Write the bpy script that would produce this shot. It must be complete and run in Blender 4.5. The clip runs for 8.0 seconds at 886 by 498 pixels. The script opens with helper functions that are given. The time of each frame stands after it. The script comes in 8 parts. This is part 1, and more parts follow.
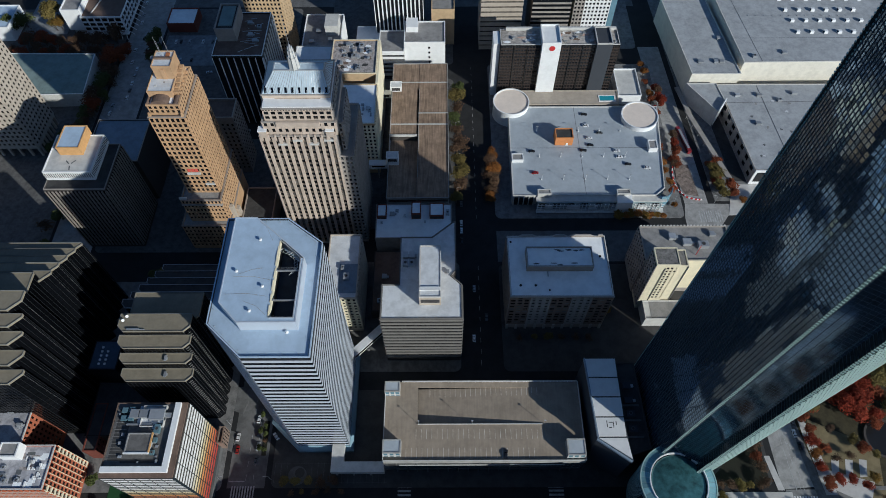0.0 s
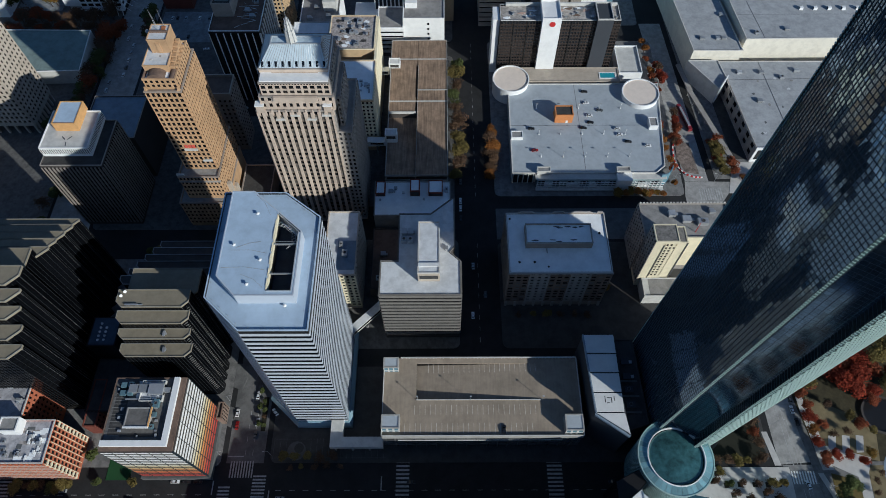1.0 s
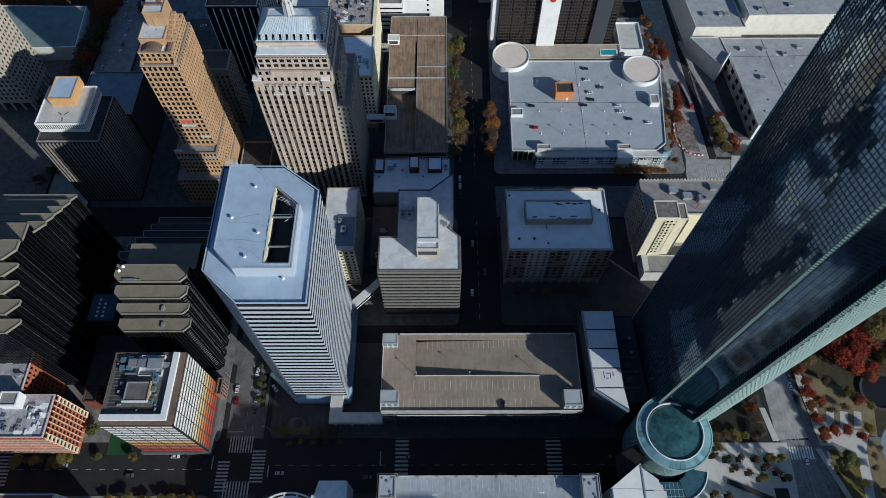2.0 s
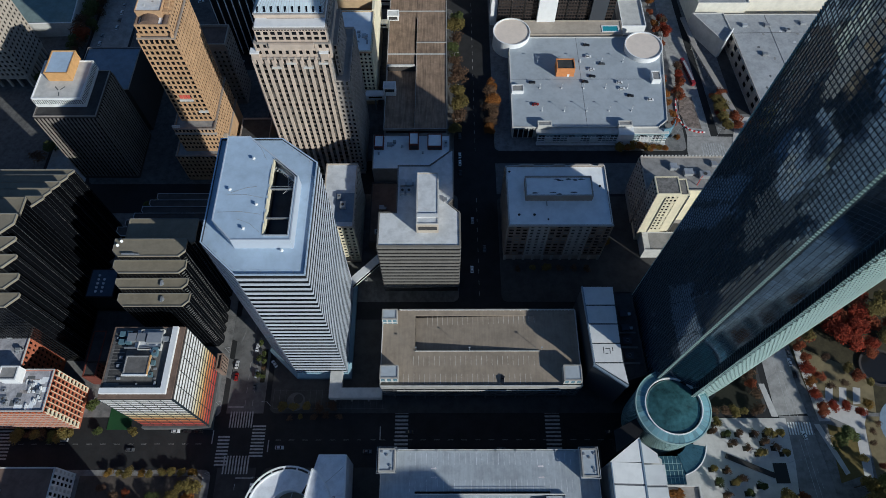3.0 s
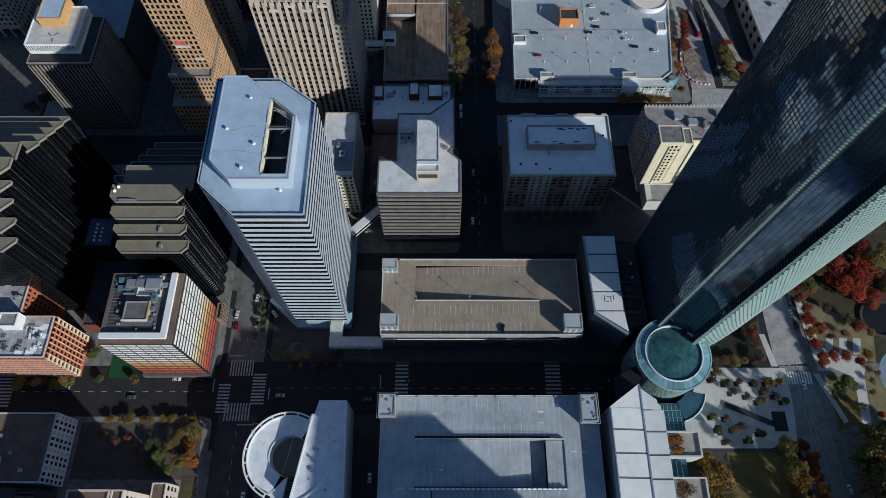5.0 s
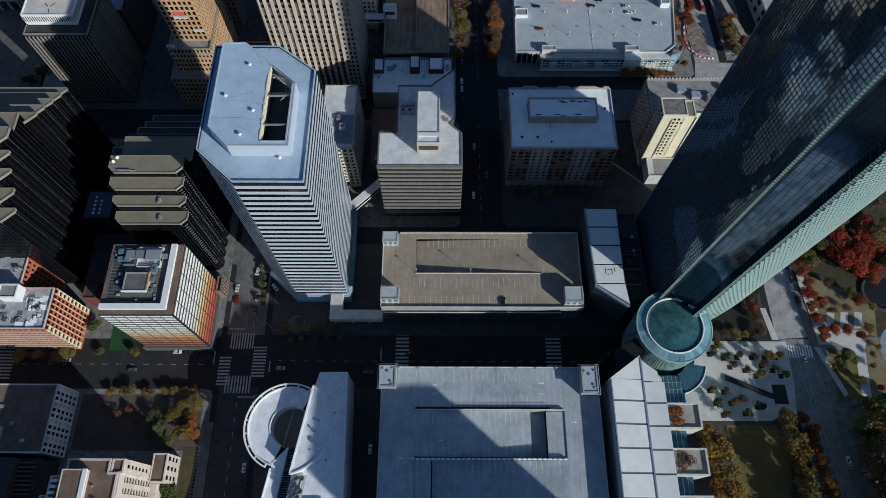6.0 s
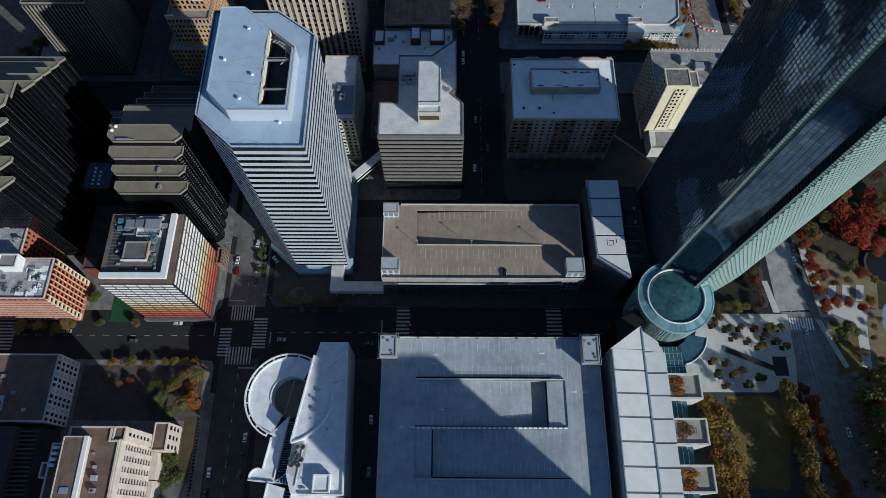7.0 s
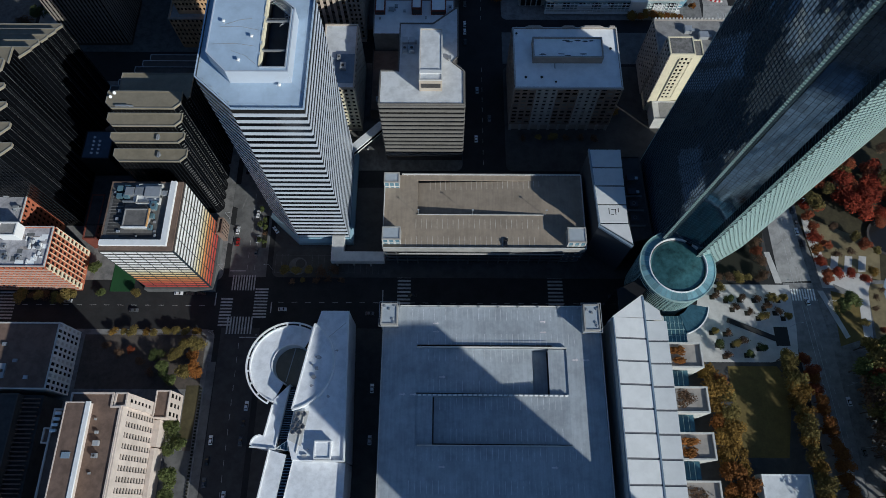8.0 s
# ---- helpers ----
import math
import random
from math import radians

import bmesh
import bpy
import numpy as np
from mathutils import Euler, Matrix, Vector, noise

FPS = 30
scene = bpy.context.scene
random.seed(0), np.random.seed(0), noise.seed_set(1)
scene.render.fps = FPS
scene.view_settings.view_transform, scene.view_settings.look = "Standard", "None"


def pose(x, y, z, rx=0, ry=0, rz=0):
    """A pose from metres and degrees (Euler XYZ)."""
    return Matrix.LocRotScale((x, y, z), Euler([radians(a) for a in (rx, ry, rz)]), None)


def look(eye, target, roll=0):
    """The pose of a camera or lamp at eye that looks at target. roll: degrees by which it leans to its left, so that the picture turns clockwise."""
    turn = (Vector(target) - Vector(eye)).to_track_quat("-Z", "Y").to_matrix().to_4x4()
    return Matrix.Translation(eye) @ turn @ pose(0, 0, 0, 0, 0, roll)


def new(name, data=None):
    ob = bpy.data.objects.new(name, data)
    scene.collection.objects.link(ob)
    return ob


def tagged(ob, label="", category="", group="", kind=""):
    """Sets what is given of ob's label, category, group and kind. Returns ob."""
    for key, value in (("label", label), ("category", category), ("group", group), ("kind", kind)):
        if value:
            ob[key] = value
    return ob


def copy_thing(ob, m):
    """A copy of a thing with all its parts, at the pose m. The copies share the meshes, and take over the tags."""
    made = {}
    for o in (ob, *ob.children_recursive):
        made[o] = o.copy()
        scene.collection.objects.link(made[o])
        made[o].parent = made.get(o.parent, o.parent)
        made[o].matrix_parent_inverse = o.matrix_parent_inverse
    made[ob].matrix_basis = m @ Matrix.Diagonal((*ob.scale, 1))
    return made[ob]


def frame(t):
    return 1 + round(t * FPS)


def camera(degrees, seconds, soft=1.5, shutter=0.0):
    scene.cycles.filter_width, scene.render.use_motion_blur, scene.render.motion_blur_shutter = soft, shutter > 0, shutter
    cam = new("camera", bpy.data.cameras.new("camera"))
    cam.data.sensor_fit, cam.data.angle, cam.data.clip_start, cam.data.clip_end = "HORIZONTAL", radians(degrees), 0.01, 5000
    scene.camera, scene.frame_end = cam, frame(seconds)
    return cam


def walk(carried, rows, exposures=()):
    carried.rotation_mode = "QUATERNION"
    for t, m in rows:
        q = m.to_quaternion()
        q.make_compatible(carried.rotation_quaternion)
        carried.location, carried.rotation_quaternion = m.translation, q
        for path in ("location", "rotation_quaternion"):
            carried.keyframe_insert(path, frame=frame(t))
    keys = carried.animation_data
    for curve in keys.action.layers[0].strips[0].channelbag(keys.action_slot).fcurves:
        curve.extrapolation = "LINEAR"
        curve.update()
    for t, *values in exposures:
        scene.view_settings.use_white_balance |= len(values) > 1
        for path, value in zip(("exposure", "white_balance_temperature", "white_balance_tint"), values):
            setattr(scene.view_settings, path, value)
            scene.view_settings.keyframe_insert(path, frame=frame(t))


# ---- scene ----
cam = camera(68.79, 8.0, soft=0.75)
PATH = [
    (0.0, (2.691, -0.508, 358.277), (2.631, 52.918, 273.745), -0.26),
    (0.5, (3.055, -1.918, 356.726), (2.994, 50.447, 271.533), -0.24),
    (1.0, (3.364, -3.441, 355.109), (3.299, 47.883, 269.284), -0.23),
    (1.5, (3.622, -5.081, 353.428), (3.548, 45.221, 267.000), -0.22),
    (3.0, (4.121, -10.733, 348.053), (3.997, 36.578, 259.953), -0.21),
    (3.5, (4.206, -12.872, 346.166), (4.058, 33.458, 257.546), -0.21),
    (4.0, (4.256, -15.144, 344.238), (4.080, 30.207, 255.113), -0.22),
    (4.5, (4.273, -17.552, 342.274), (4.067, 26.818, 252.656), -0.23),
    (6.0, (4.162, -25.623, 336.209), (3.853, 15.763, 245.176), -0.27),
    (6.5, (4.081, -28.607, 334.146), (3.734, 11.758, 242.655), -0.29),
    (7.0, (3.984, -31.744, 332.068), (3.597, 7.581, 240.126), -0.31),
    (7.5, (3.872, -35.035, 329.982), (3.446, 3.225, 237.591), -0.34),
    (8.0, (3.751, -38.485, 327.890), (3.284, -1.316, 235.056), -0.37),
]
walk(cam, [(t, look(eye, target, roll)) for t, eye, target, roll in PATH], [(0.0, -0.02, 5330, 6), (8.0, -0.02, 5330, 6)])

# ---- light ----
SUN_EL, SUN_DIR = 22.5, Vector((0.745, -0.667, 0.0))
world = bpy.data.worlds.new("sky")
scene.world = world
world.use_nodes = True
_n = world.node_tree.nodes
_sky = _n.new("ShaderNodeTexSky")
_sky.sky_type, _sky.sun_disc = "NISHITA", False
_sky.sun_elevation, _sky.ozone_density, _sky.dust_density = radians(SUN_EL), 3.6, 0.6
_sky.sun_rotation = math.atan2(SUN_DIR.x, SUN_DIR.y)
world.node_tree.links.new(_sky.outputs[0], _n["Background"].inputs[0])
_n["Background"].inputs[1].default_value = 0.065
sun = new("sun", bpy.data.lights.new("sun", "SUN"))
sun.data.energy, sun.data.angle, sun.data.color = 4.7, radians(0.55), (1.0, 0.89, 0.72)
_to = SUN_DIR * math.cos(radians(SUN_EL)) + Vector((0, 0, math.sin(radians(SUN_EL))))
sun.matrix_world = look(_to * 600, (0, 0, 0))
scene.view_settings.exposure = 0.0


# ---- materials ----
def mat(name, base, rough=0.8, var=0.18, fine=0.8, coarse=0.05, bump=0.0, metal=0.0, spec=0.4, rnd=0.0, stain=0.0, island=0.0, streak=0.0):
    """A surface with its colour varied at two scales, and by object or by loose piece where asked."""
    m = bpy.data.materials.new(name)
    m.use_nodes = True
    nt = m.node_tree
    N, L = nt.nodes, nt.links
    b = N["Principled BSDF"]
    b.inputs["Roughness"].default_value = rough
    b.inputs["Metallic"].default_value = metal
    b.inputs["Specular IOR Level"].default_value = spec
    geo = N.new("ShaderNodeNewGeometry")
    n1 = N.new("ShaderNodeTexNoise")
    n1.inputs["Scale"].default_value, n1.inputs["Detail"].default_value = fine, 8
    n1.inputs["Roughness"].default_value = 0.66
    n2 = N.new("ShaderNodeTexNoise")
    n2.inputs["Scale"].default_value, n2.inputs["Detail"].default_value = coarse, 5
    L.new(geo.outputs["Position"], n1.inputs["Vector"])
    L.new(geo.outputs["Position"], n2.inputs["Vector"])

    def math_node(op, a, c):
        k = N.new("ShaderNodeMath")
        k.operation = op
        for i, v in enumerate((a, c)):
            if isinstance(v, (int, float)):
                k.inputs[i].default_value = v
            else:
                L.new(v, k.inputs[i])
        return k.outputs[0]

    s = math_node("ADD", n1.outputs["Fac"], n2.outputs["Fac"])
    f = math_node("ADD", math_node("MULTIPLY", math_node("SUBTRACT", s, 1.0), var * 2.2), 1.0)
    if rnd:
        oi = N.new("ShaderNodeObjectInfo")
        f = math_node("MULTIPLY", f, math_node("ADD", math_node("MULTIPLY", math_node("SUBTRACT", oi.outputs["Random"], 0.5), 2 * rnd), 1.0))
    if island:
        f = math_node("MULTIPLY", f, math_node("ADD", math_node("MULTIPLY", math_node("SUBTRACT", geo.outputs["Random Per Island"], 0.5), 2 * island), 1.0))
    if stain:
        n3 = N.new("ShaderNodeTexNoise")
        n3.inputs["Scale"].default_value, n3.inputs["Detail"].default_value = coarse * 3.1, 10
        n3.inputs["Roughness"].default_value = 0.66
        L.new(geo.outputs["Position"], n3.inputs["Vector"])
        r = N.new("ShaderNodeValToRGB")
        r.color_ramp.elements[0].position, r.color_ramp.elements[1].position = 0.38, 0.58
        r.color_ramp.elements[0].color = (1 - stain,) * 3 + (1,)
        L.new(n3.outputs["Fac"], r.inputs[0])
        f = math_node("MULTIPLY", f, r.outputs[0])
    if streak:
        # long water marks and tyre smears running one way
        mp = N.new("ShaderNodeMapping")
        mp.inputs["Scale"].default_value = (0.9, 0.07, 0.2)
        n4 = N.new("ShaderNodeTexNoise")
        n4.inputs["Scale"].default_value, n4.inputs["Detail"].default_value = 1.0, 6
        L.new(geo.outputs["Position"], mp.inputs["Vector"])
        L.new(mp.outputs[0], n4.inputs["Vector"])
        r4 = N.new("ShaderNodeValToRGB")
        r4.color_ramp.elements[0].position, r4.color_ramp.elements[1].position = 0.36, 0.6
        r4.color_ramp.elements[0].color = (1 - streak,) * 3 + (1,)
        L.new(n4.outputs["Fac"], r4.inputs[0])
        f = math_node("MULTIPLY", f, r4.outputs[0])
    mix = N.new("ShaderNodeVectorMath")
    mix.operation = "SCALE"
    mix.inputs[0].default_value = base
    L.new(f, mix.inputs["Scale"])
    L.new(mix.outputs[0], b.inputs["Base Color"])
    if bump:
        bp = N.new("ShaderNodeBump")
        bp.inputs["Strength"].default_value, bp.inputs["Distance"].default_value = bump, 0.15
        L.new(n1.outputs["Fac"], bp.inputs["Height"])
        L.new(bp.outputs[0], b.inputs["Normal"])
    return m


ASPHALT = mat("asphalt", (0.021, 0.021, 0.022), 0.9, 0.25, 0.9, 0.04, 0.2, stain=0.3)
PAVING = mat("pavement", (0.062, 0.06, 0.058), 0.9, 0.2, 0.5, 0.05, 0.1, stain=0.3)
PAVEMID = mat("grey_concrete_pavement", (0.12, 0.116, 0.112), 0.9, 0.25, 0.5, 0.08, 0.1, stain=0.4)
# pale concrete, its tone raised to stand for sunlight on the pavement
PAVELIGHT = mat("sun_pale_concrete_pavement", (0.2, 0.195, 0.19), 0.9, 0.25, 0.5, 0.08, 0.1, stain=0.4)
PLAZA = mat("plaza_stone", (0.52, 0.5, 0.475), 0.8, 0.12, 0.4, 0.06, stain=0.15)
MARK = mat("road_paint", (0.42, 0.42, 0.41), 0.8, 0.3, 2.0, 0.2, stain=0.35)
GRASS = mat("grass", (0.14, 0.105, 0.032), 0.95, 0.3, 0.7, 0.06, 0.4, stain=0.2)
TURF = mat("green_turf", (0.014, 0.06, 0.018), 0.95, 0.2, 1.0, 0.1, 0.3)
DRYGRASS = mat("dry_grass", (0.2, 0.16, 0.085), 0.95, 0.25, 0.6, 0.07, 0.3, stain=0.2)
ROOFBLUE = mat("pale_roof_membrane", (0.42, 0.52, 0.64), 0.75, 0.1, 0.5, 0.05, stain=0.12)
ROOFWHITE = mat("white_roof_membrane", (0.62, 0.63, 0.64), 0.7, 0.1, 0.4, 0.06, stain=0.2)
ROOFGREY = mat("grey_roof_gravel", (0.28, 0.27, 0.26), 0.9, 0.16, 0.8, 0.06, stain=0.3)
ROOFDARK = mat("dark_roof_tar", (0.055, 0.053, 0.052), 0.9, 0.3, 0.7, 0.06, stain=0.35)
ROOFTAN = mat("tan_roof", (0.23, 0.2, 0.145), 0.9, 0.15, 0.6, 0.06, stain=0.15)
ROOFBROWN = mat("brown_roof", (0.165, 0.112, 0.085), 0.9, 0.2, 0.6, 0.06, stain=0.3)
DECKTAN = mat("parking_deck_tan", (0.315, 0.26, 0.2), 0.9, 0.12, 0.5, 0.05, stain=0.18, streak=0.1)
DECKBROWN = mat("parking_deck_brown", (0.32, 0.225, 0.155), 0.9, 0.2, 0.5, 0.05, stain=0.3, streak=0.35)
DECKGREY = mat("parking_deck_grey", (0.4, 0.43, 0.46), 0.85, 0.16, 0.5, 0.045, stain=0.2, streak=0.12)
CONCRETE = mat("concrete", (0.36, 0.35, 0.33), 0.85, 0.15, 0.5, 0.07, stain=0.25)
PALECON = mat("pale_concrete", (0.55, 0.54, 0.51), 0.8, 0.1, 0.5, 0.07, stain=0.15)
WHITE = mat("white_wall_paint", (0.78, 0.78, 0.77), 0.6, 0.05, 0.5, 0.08, stain=0.08)
CREAM = mat("cream_stucco", (0.72, 0.65, 0.47), 0.8, 0.07, 0.4, 0.06, stain=0.1)
TAN = mat("tan_plaster", (0.5, 0.36, 0.21), 0.85, 0.12, 0.5, 0.06, stain=0.15)
GOLD = mat("golden_brick", (0.47, 0.3, 0.165), 0.85, 0.12, 0.6, 0.05, stain=0.15, rnd=0.08)
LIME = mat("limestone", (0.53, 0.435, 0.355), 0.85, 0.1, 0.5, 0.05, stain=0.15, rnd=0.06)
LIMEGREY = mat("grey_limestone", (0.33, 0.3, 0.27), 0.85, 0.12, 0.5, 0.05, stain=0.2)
BEIGE = mat("beige_stone", (0.45, 0.39, 0.32), 0.85, 0.1, 0.5, 0.06, stain=0.15)
TAUPE = mat("taupe_brick", (0.3, 0.25, 0.21), 0.85, 0.14, 0.6, 0.05, stain=0.2, rnd=0.05)
REDBRICK = mat("orange_red_brick", (0.42, 0.13, 0.065), 0.85, 0.14, 0.7, 0.06, stain=0.2, rnd=0.06)
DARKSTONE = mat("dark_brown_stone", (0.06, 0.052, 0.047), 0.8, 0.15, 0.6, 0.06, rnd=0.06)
BANDWHITE = mat("pale_aluminium_band", (0.54, 0.58, 0.64), 0.45, 0.06, 0.4, 0.05, metal=0.2, rnd=0.03)
BRONZE = mat("dark_bronze_panel", (0.014, 0.0135, 0.014), 0.35, 0.2, 0.5, 0.05, rnd=0.15)
MULLION = mat("dark_mullion", (0.025, 0.036, 0.045), 0.45, 0.1, 0.5, 0.05, metal=0.4)
STEELFIN = mat("pale_steel_fin", (0.4, 0.53, 0.5), 0.45, 0.08, 0.5, 0.05, metal=0.3)
GLASSDARK = mat("dark_window_glass", (0.007, 0.008, 0.01), 0.12, 0.2, 0.5, 0.1, spec=0.6, rnd=0.6)
GLASSBLIND = mat("window_with_blind", (0.1, 0.09, 0.08), 0.35, 0.2, 0.5, 0.1, spec=0.5, rnd=0.5)
GLASSTOWER = mat("tower_curtain_glass", (0.175, 0.25, 0.325), 0.06, 0.2, 0.2, 0.02, metal=0.85, spec=0.8, island=0.12)
TOWERMULL = mat("blue_grey_mullion", (0.05, 0.066, 0.085), 0.45, 0.1, 0.5, 0.05, metal=0.3)
SOUTHGLASS = mat("dark_green_glass", (0.035, 0.06, 0.062), 0.25, 0.2, 0.3, 0.03, metal=0.3, spec=0.5, island=0.3)
GLASSTEAL = mat("teal_glass", (0.3, 0.5, 0.52), 0.14, 0.2, 0.4, 0.05, metal=0.4, spec=0.8, rnd=0.3, island=0.2)
GLASSBLUE = mat("pale_blue_glass", (0.2, 0.34, 0.42), 0.2, 0.15, 0.4, 0.05, metal=0.3, spec=0.6)
SKIRTGLASS = mat("pale_sky_glass", (0.34, 0.5, 0.6), 0.25, 0.15, 0.4, 0.05, metal=0.3, spec=0.6)
PANEL = mat("white_roof_panel", (0.66, 0.66, 0.65), 0.5, 0.06, 0.3, 0.06, stain=0.08)
SEAM = mat("grey_roof_seam", (0.13, 0.13, 0.14), 0.6, 0.1)
METAL = mat("galvanised_metal", (0.42, 0.43, 0.44), 0.45, 0.15, 0.8, 0.1, metal=0.5, rnd=0.25)
BLACK = mat("black_rubber", (0.02, 0.02, 0.02), 0.8, 0.1)
ORANGEPAINT = mat("orange_wall_paint", (0.6, 0.24, 0.08), 0.8, 0.1, 0.6, 0.1, stain=0.15)
OCHREPAINT = mat("ochre_wall", (0.58, 0.33, 0.13), 0.85, 0.1, 0.5, 0.1, stain=0.15)
TEALROOF = mat("teal_grey_roof", (0.2, 0.26, 0.25), 0.85, 0.15, 0.4, 0.05, stain=0.2)
BLUEROOF = mat("blue_grey_roof", (0.2, 0.26, 0.33), 0.8, 0.12, 0.5, 0.06, stain=0.2)
REDPAINT = mat("red_paint", (0.5, 0.03, 0.03), 0.5, 0.1)
BLACKGLASS = mat("black_glass", (0.003, 0.0034, 0.0045), 0.2, 0.2, 0.5, 0.1, spec=0.12, rnd=0.3)
ROADCON = mat("worn_concrete_road", (0.14, 0.138, 0.136), 0.9, 0.22, 0.35, 0.05, 0.1, stain=0.35)
DRUMGLASS = mat("teal_drum_glass", (0.1, 0.17, 0.175), 0.2, 0.2, 0.4, 0.05, metal=0.55, spec=0.6, island=0.2)
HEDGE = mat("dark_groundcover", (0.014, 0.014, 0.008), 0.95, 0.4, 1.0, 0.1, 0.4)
STAINED = mat("stained_white_roof", (0.86, 0.87, 0.87), 0.7, 0.06, 0.4, 0.05, stain=0.1)
BANDTAN = mat("grey_tan_stone_band", (0.17, 0.16, 0.145), 0.85, 0.1, 0.5, 0.06, stain=0.15)
BRICKBROWN = mat("brown_brick", (0.21, 0.15, 0.115), 0.85, 0.14, 0.6, 0.05, stain=0.2, rnd=0.05)
PILASTER = mat("pale_taupe_render", (0.33, 0.3, 0.27), 0.85, 0.1, 0.5, 0.06, stain=0.15)
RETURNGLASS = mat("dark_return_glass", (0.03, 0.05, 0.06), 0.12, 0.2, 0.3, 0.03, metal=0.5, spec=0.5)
CURVEWHITE = mat("stained_white_roof_coat", (0.78, 0.79, 0.81), 0.7, 0.07, 0.5, 0.09, stain=0.16)
SOOT = mat("soot_stain", (0.1, 0.105, 0.11), 0.9, 0.4, 0.9, 0.3)
STEPLINE = mat("dull_steel_line", (0.02, 0.022, 0.025), 0.5, 0.1, 0.6, 0.06, metal=0.2)
EDGEPALE = mat("thin_pale_edge", (0.2, 0.2, 0.19), 0.6, 0.1, 0.6, 0.06)
ROOFSTEEL = mat("grey_blue_parking_roof", (0.38, 0.415, 0.45), 0.8, 0.08, 0.4, 0.05, stain=0.12)
DRUMLID = mat("pinkish_concrete_lid", (0.74, 0.64, 0.55), 0.85, 0.06, 0.4, 0.08, stain=0.06)
ROOFCONV = mat("light_grey_hall_roof", (0.37, 0.38, 0.39), 0.85, 0.22, 0.5, 0.06, stain=0.2)
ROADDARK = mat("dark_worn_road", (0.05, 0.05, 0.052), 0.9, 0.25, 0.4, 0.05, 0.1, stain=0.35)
# sunlight on the streets is put into this pale base colour
ROADLIGHT = mat("sun_painted_concrete_road", (0.35, 0.338, 0.32), 0.9, 0.2, 0.4, 0.06, 0.1, stain=0.3)
PATCHY = mat("patched_roof_felt", (0.4, 0.36, 0.34), 0.9, 0.3, 0.35, 0.2, stain=0.5)
DARKCON = mat("dark_concrete", (0.12, 0.12, 0.12), 0.85, 0.15, 0.5, 0.07, stain=0.25)
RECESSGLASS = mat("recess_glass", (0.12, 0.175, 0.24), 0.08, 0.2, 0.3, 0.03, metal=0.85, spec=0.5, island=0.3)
PINKSTONE = mat("pinkish_cast_stone", (0.5, 0.34, 0.27), 0.85, 0.12, 0.5, 0.06, stain=0.15)
SPANDARK = mat("dark_spandrel_stone", (0.17, 0.145, 0.12), 0.85, 0.12, 0.5, 0.05, stain=0.2, rnd=0.15)
WINGEDGE = mat("pale_wing_edge", (0.42, 0.44, 0.46), 0.6, 0.1, 0.6, 0.06)
WARMWHITE = mat("warm_white_wall", (0.72, 0.68, 0.58), 0.8, 0.08, 0.4, 0.06, stain=0.12)
RIBDULL = mat("dull_bronze_rib", (0.24, 0.215, 0.195), 0.7, 0.12, 0.6, 0.06, rnd=0.15)
NAVY = mat("dark_blue_well_floor", (0.022, 0.032, 0.05), 0.7, 0.3, 0.6, 0.1, stain=0.3)
MANSARD = mat("pale_blue_metal_roof", (0.52, 0.6, 0.65), 0.5, 0.08, 0.4, 0.06, metal=0.1, stain=0.12)
LIFTDARK = mat("dark_blue_grey_wall", (0.045, 0.05, 0.06), 0.8, 0.1, 0.5, 0.06)
BARK = mat("bark", (0.07, 0.05, 0.04), 0.95, 0.2, 3.0, 0.5)


# ---- mesh tools ----
def inset(poly, d):
    """The polygon moved inwards by d (counter-clockwise order)."""
    out, n = [], len(poly)
    for i in range(n):
        p0, p1, p2 = (Vector(poly[(i + k) % n]).to_2d() for k in (-1, 0, 1))
        e1, e2 = (p1 - p0).normalized(), (p2 - p1).normalized()
        n1, n2 = Vector((-e1.y, e1.x)), Vector((-e2.y, e2.x))
        k = 1 + n1.dot(n2)
        q = p1 + (n1 + n2) * (d / max(k, 0.2))
        out.append((q.x, q.y))
    return out


def rect(x0, x1, y0, y1):
    return [(x0, y0), (x1, y0), (x1, y1), (x0, y1)]


def arc(cx, cy, r, a0, a1, n):
    return [(cx + r * math.cos(radians(a0 + (a1 - a0) * i / n)), cy + r * math.sin(radians(a0 + (a1 - a0) * i / n))) for i in range(n + 1)]


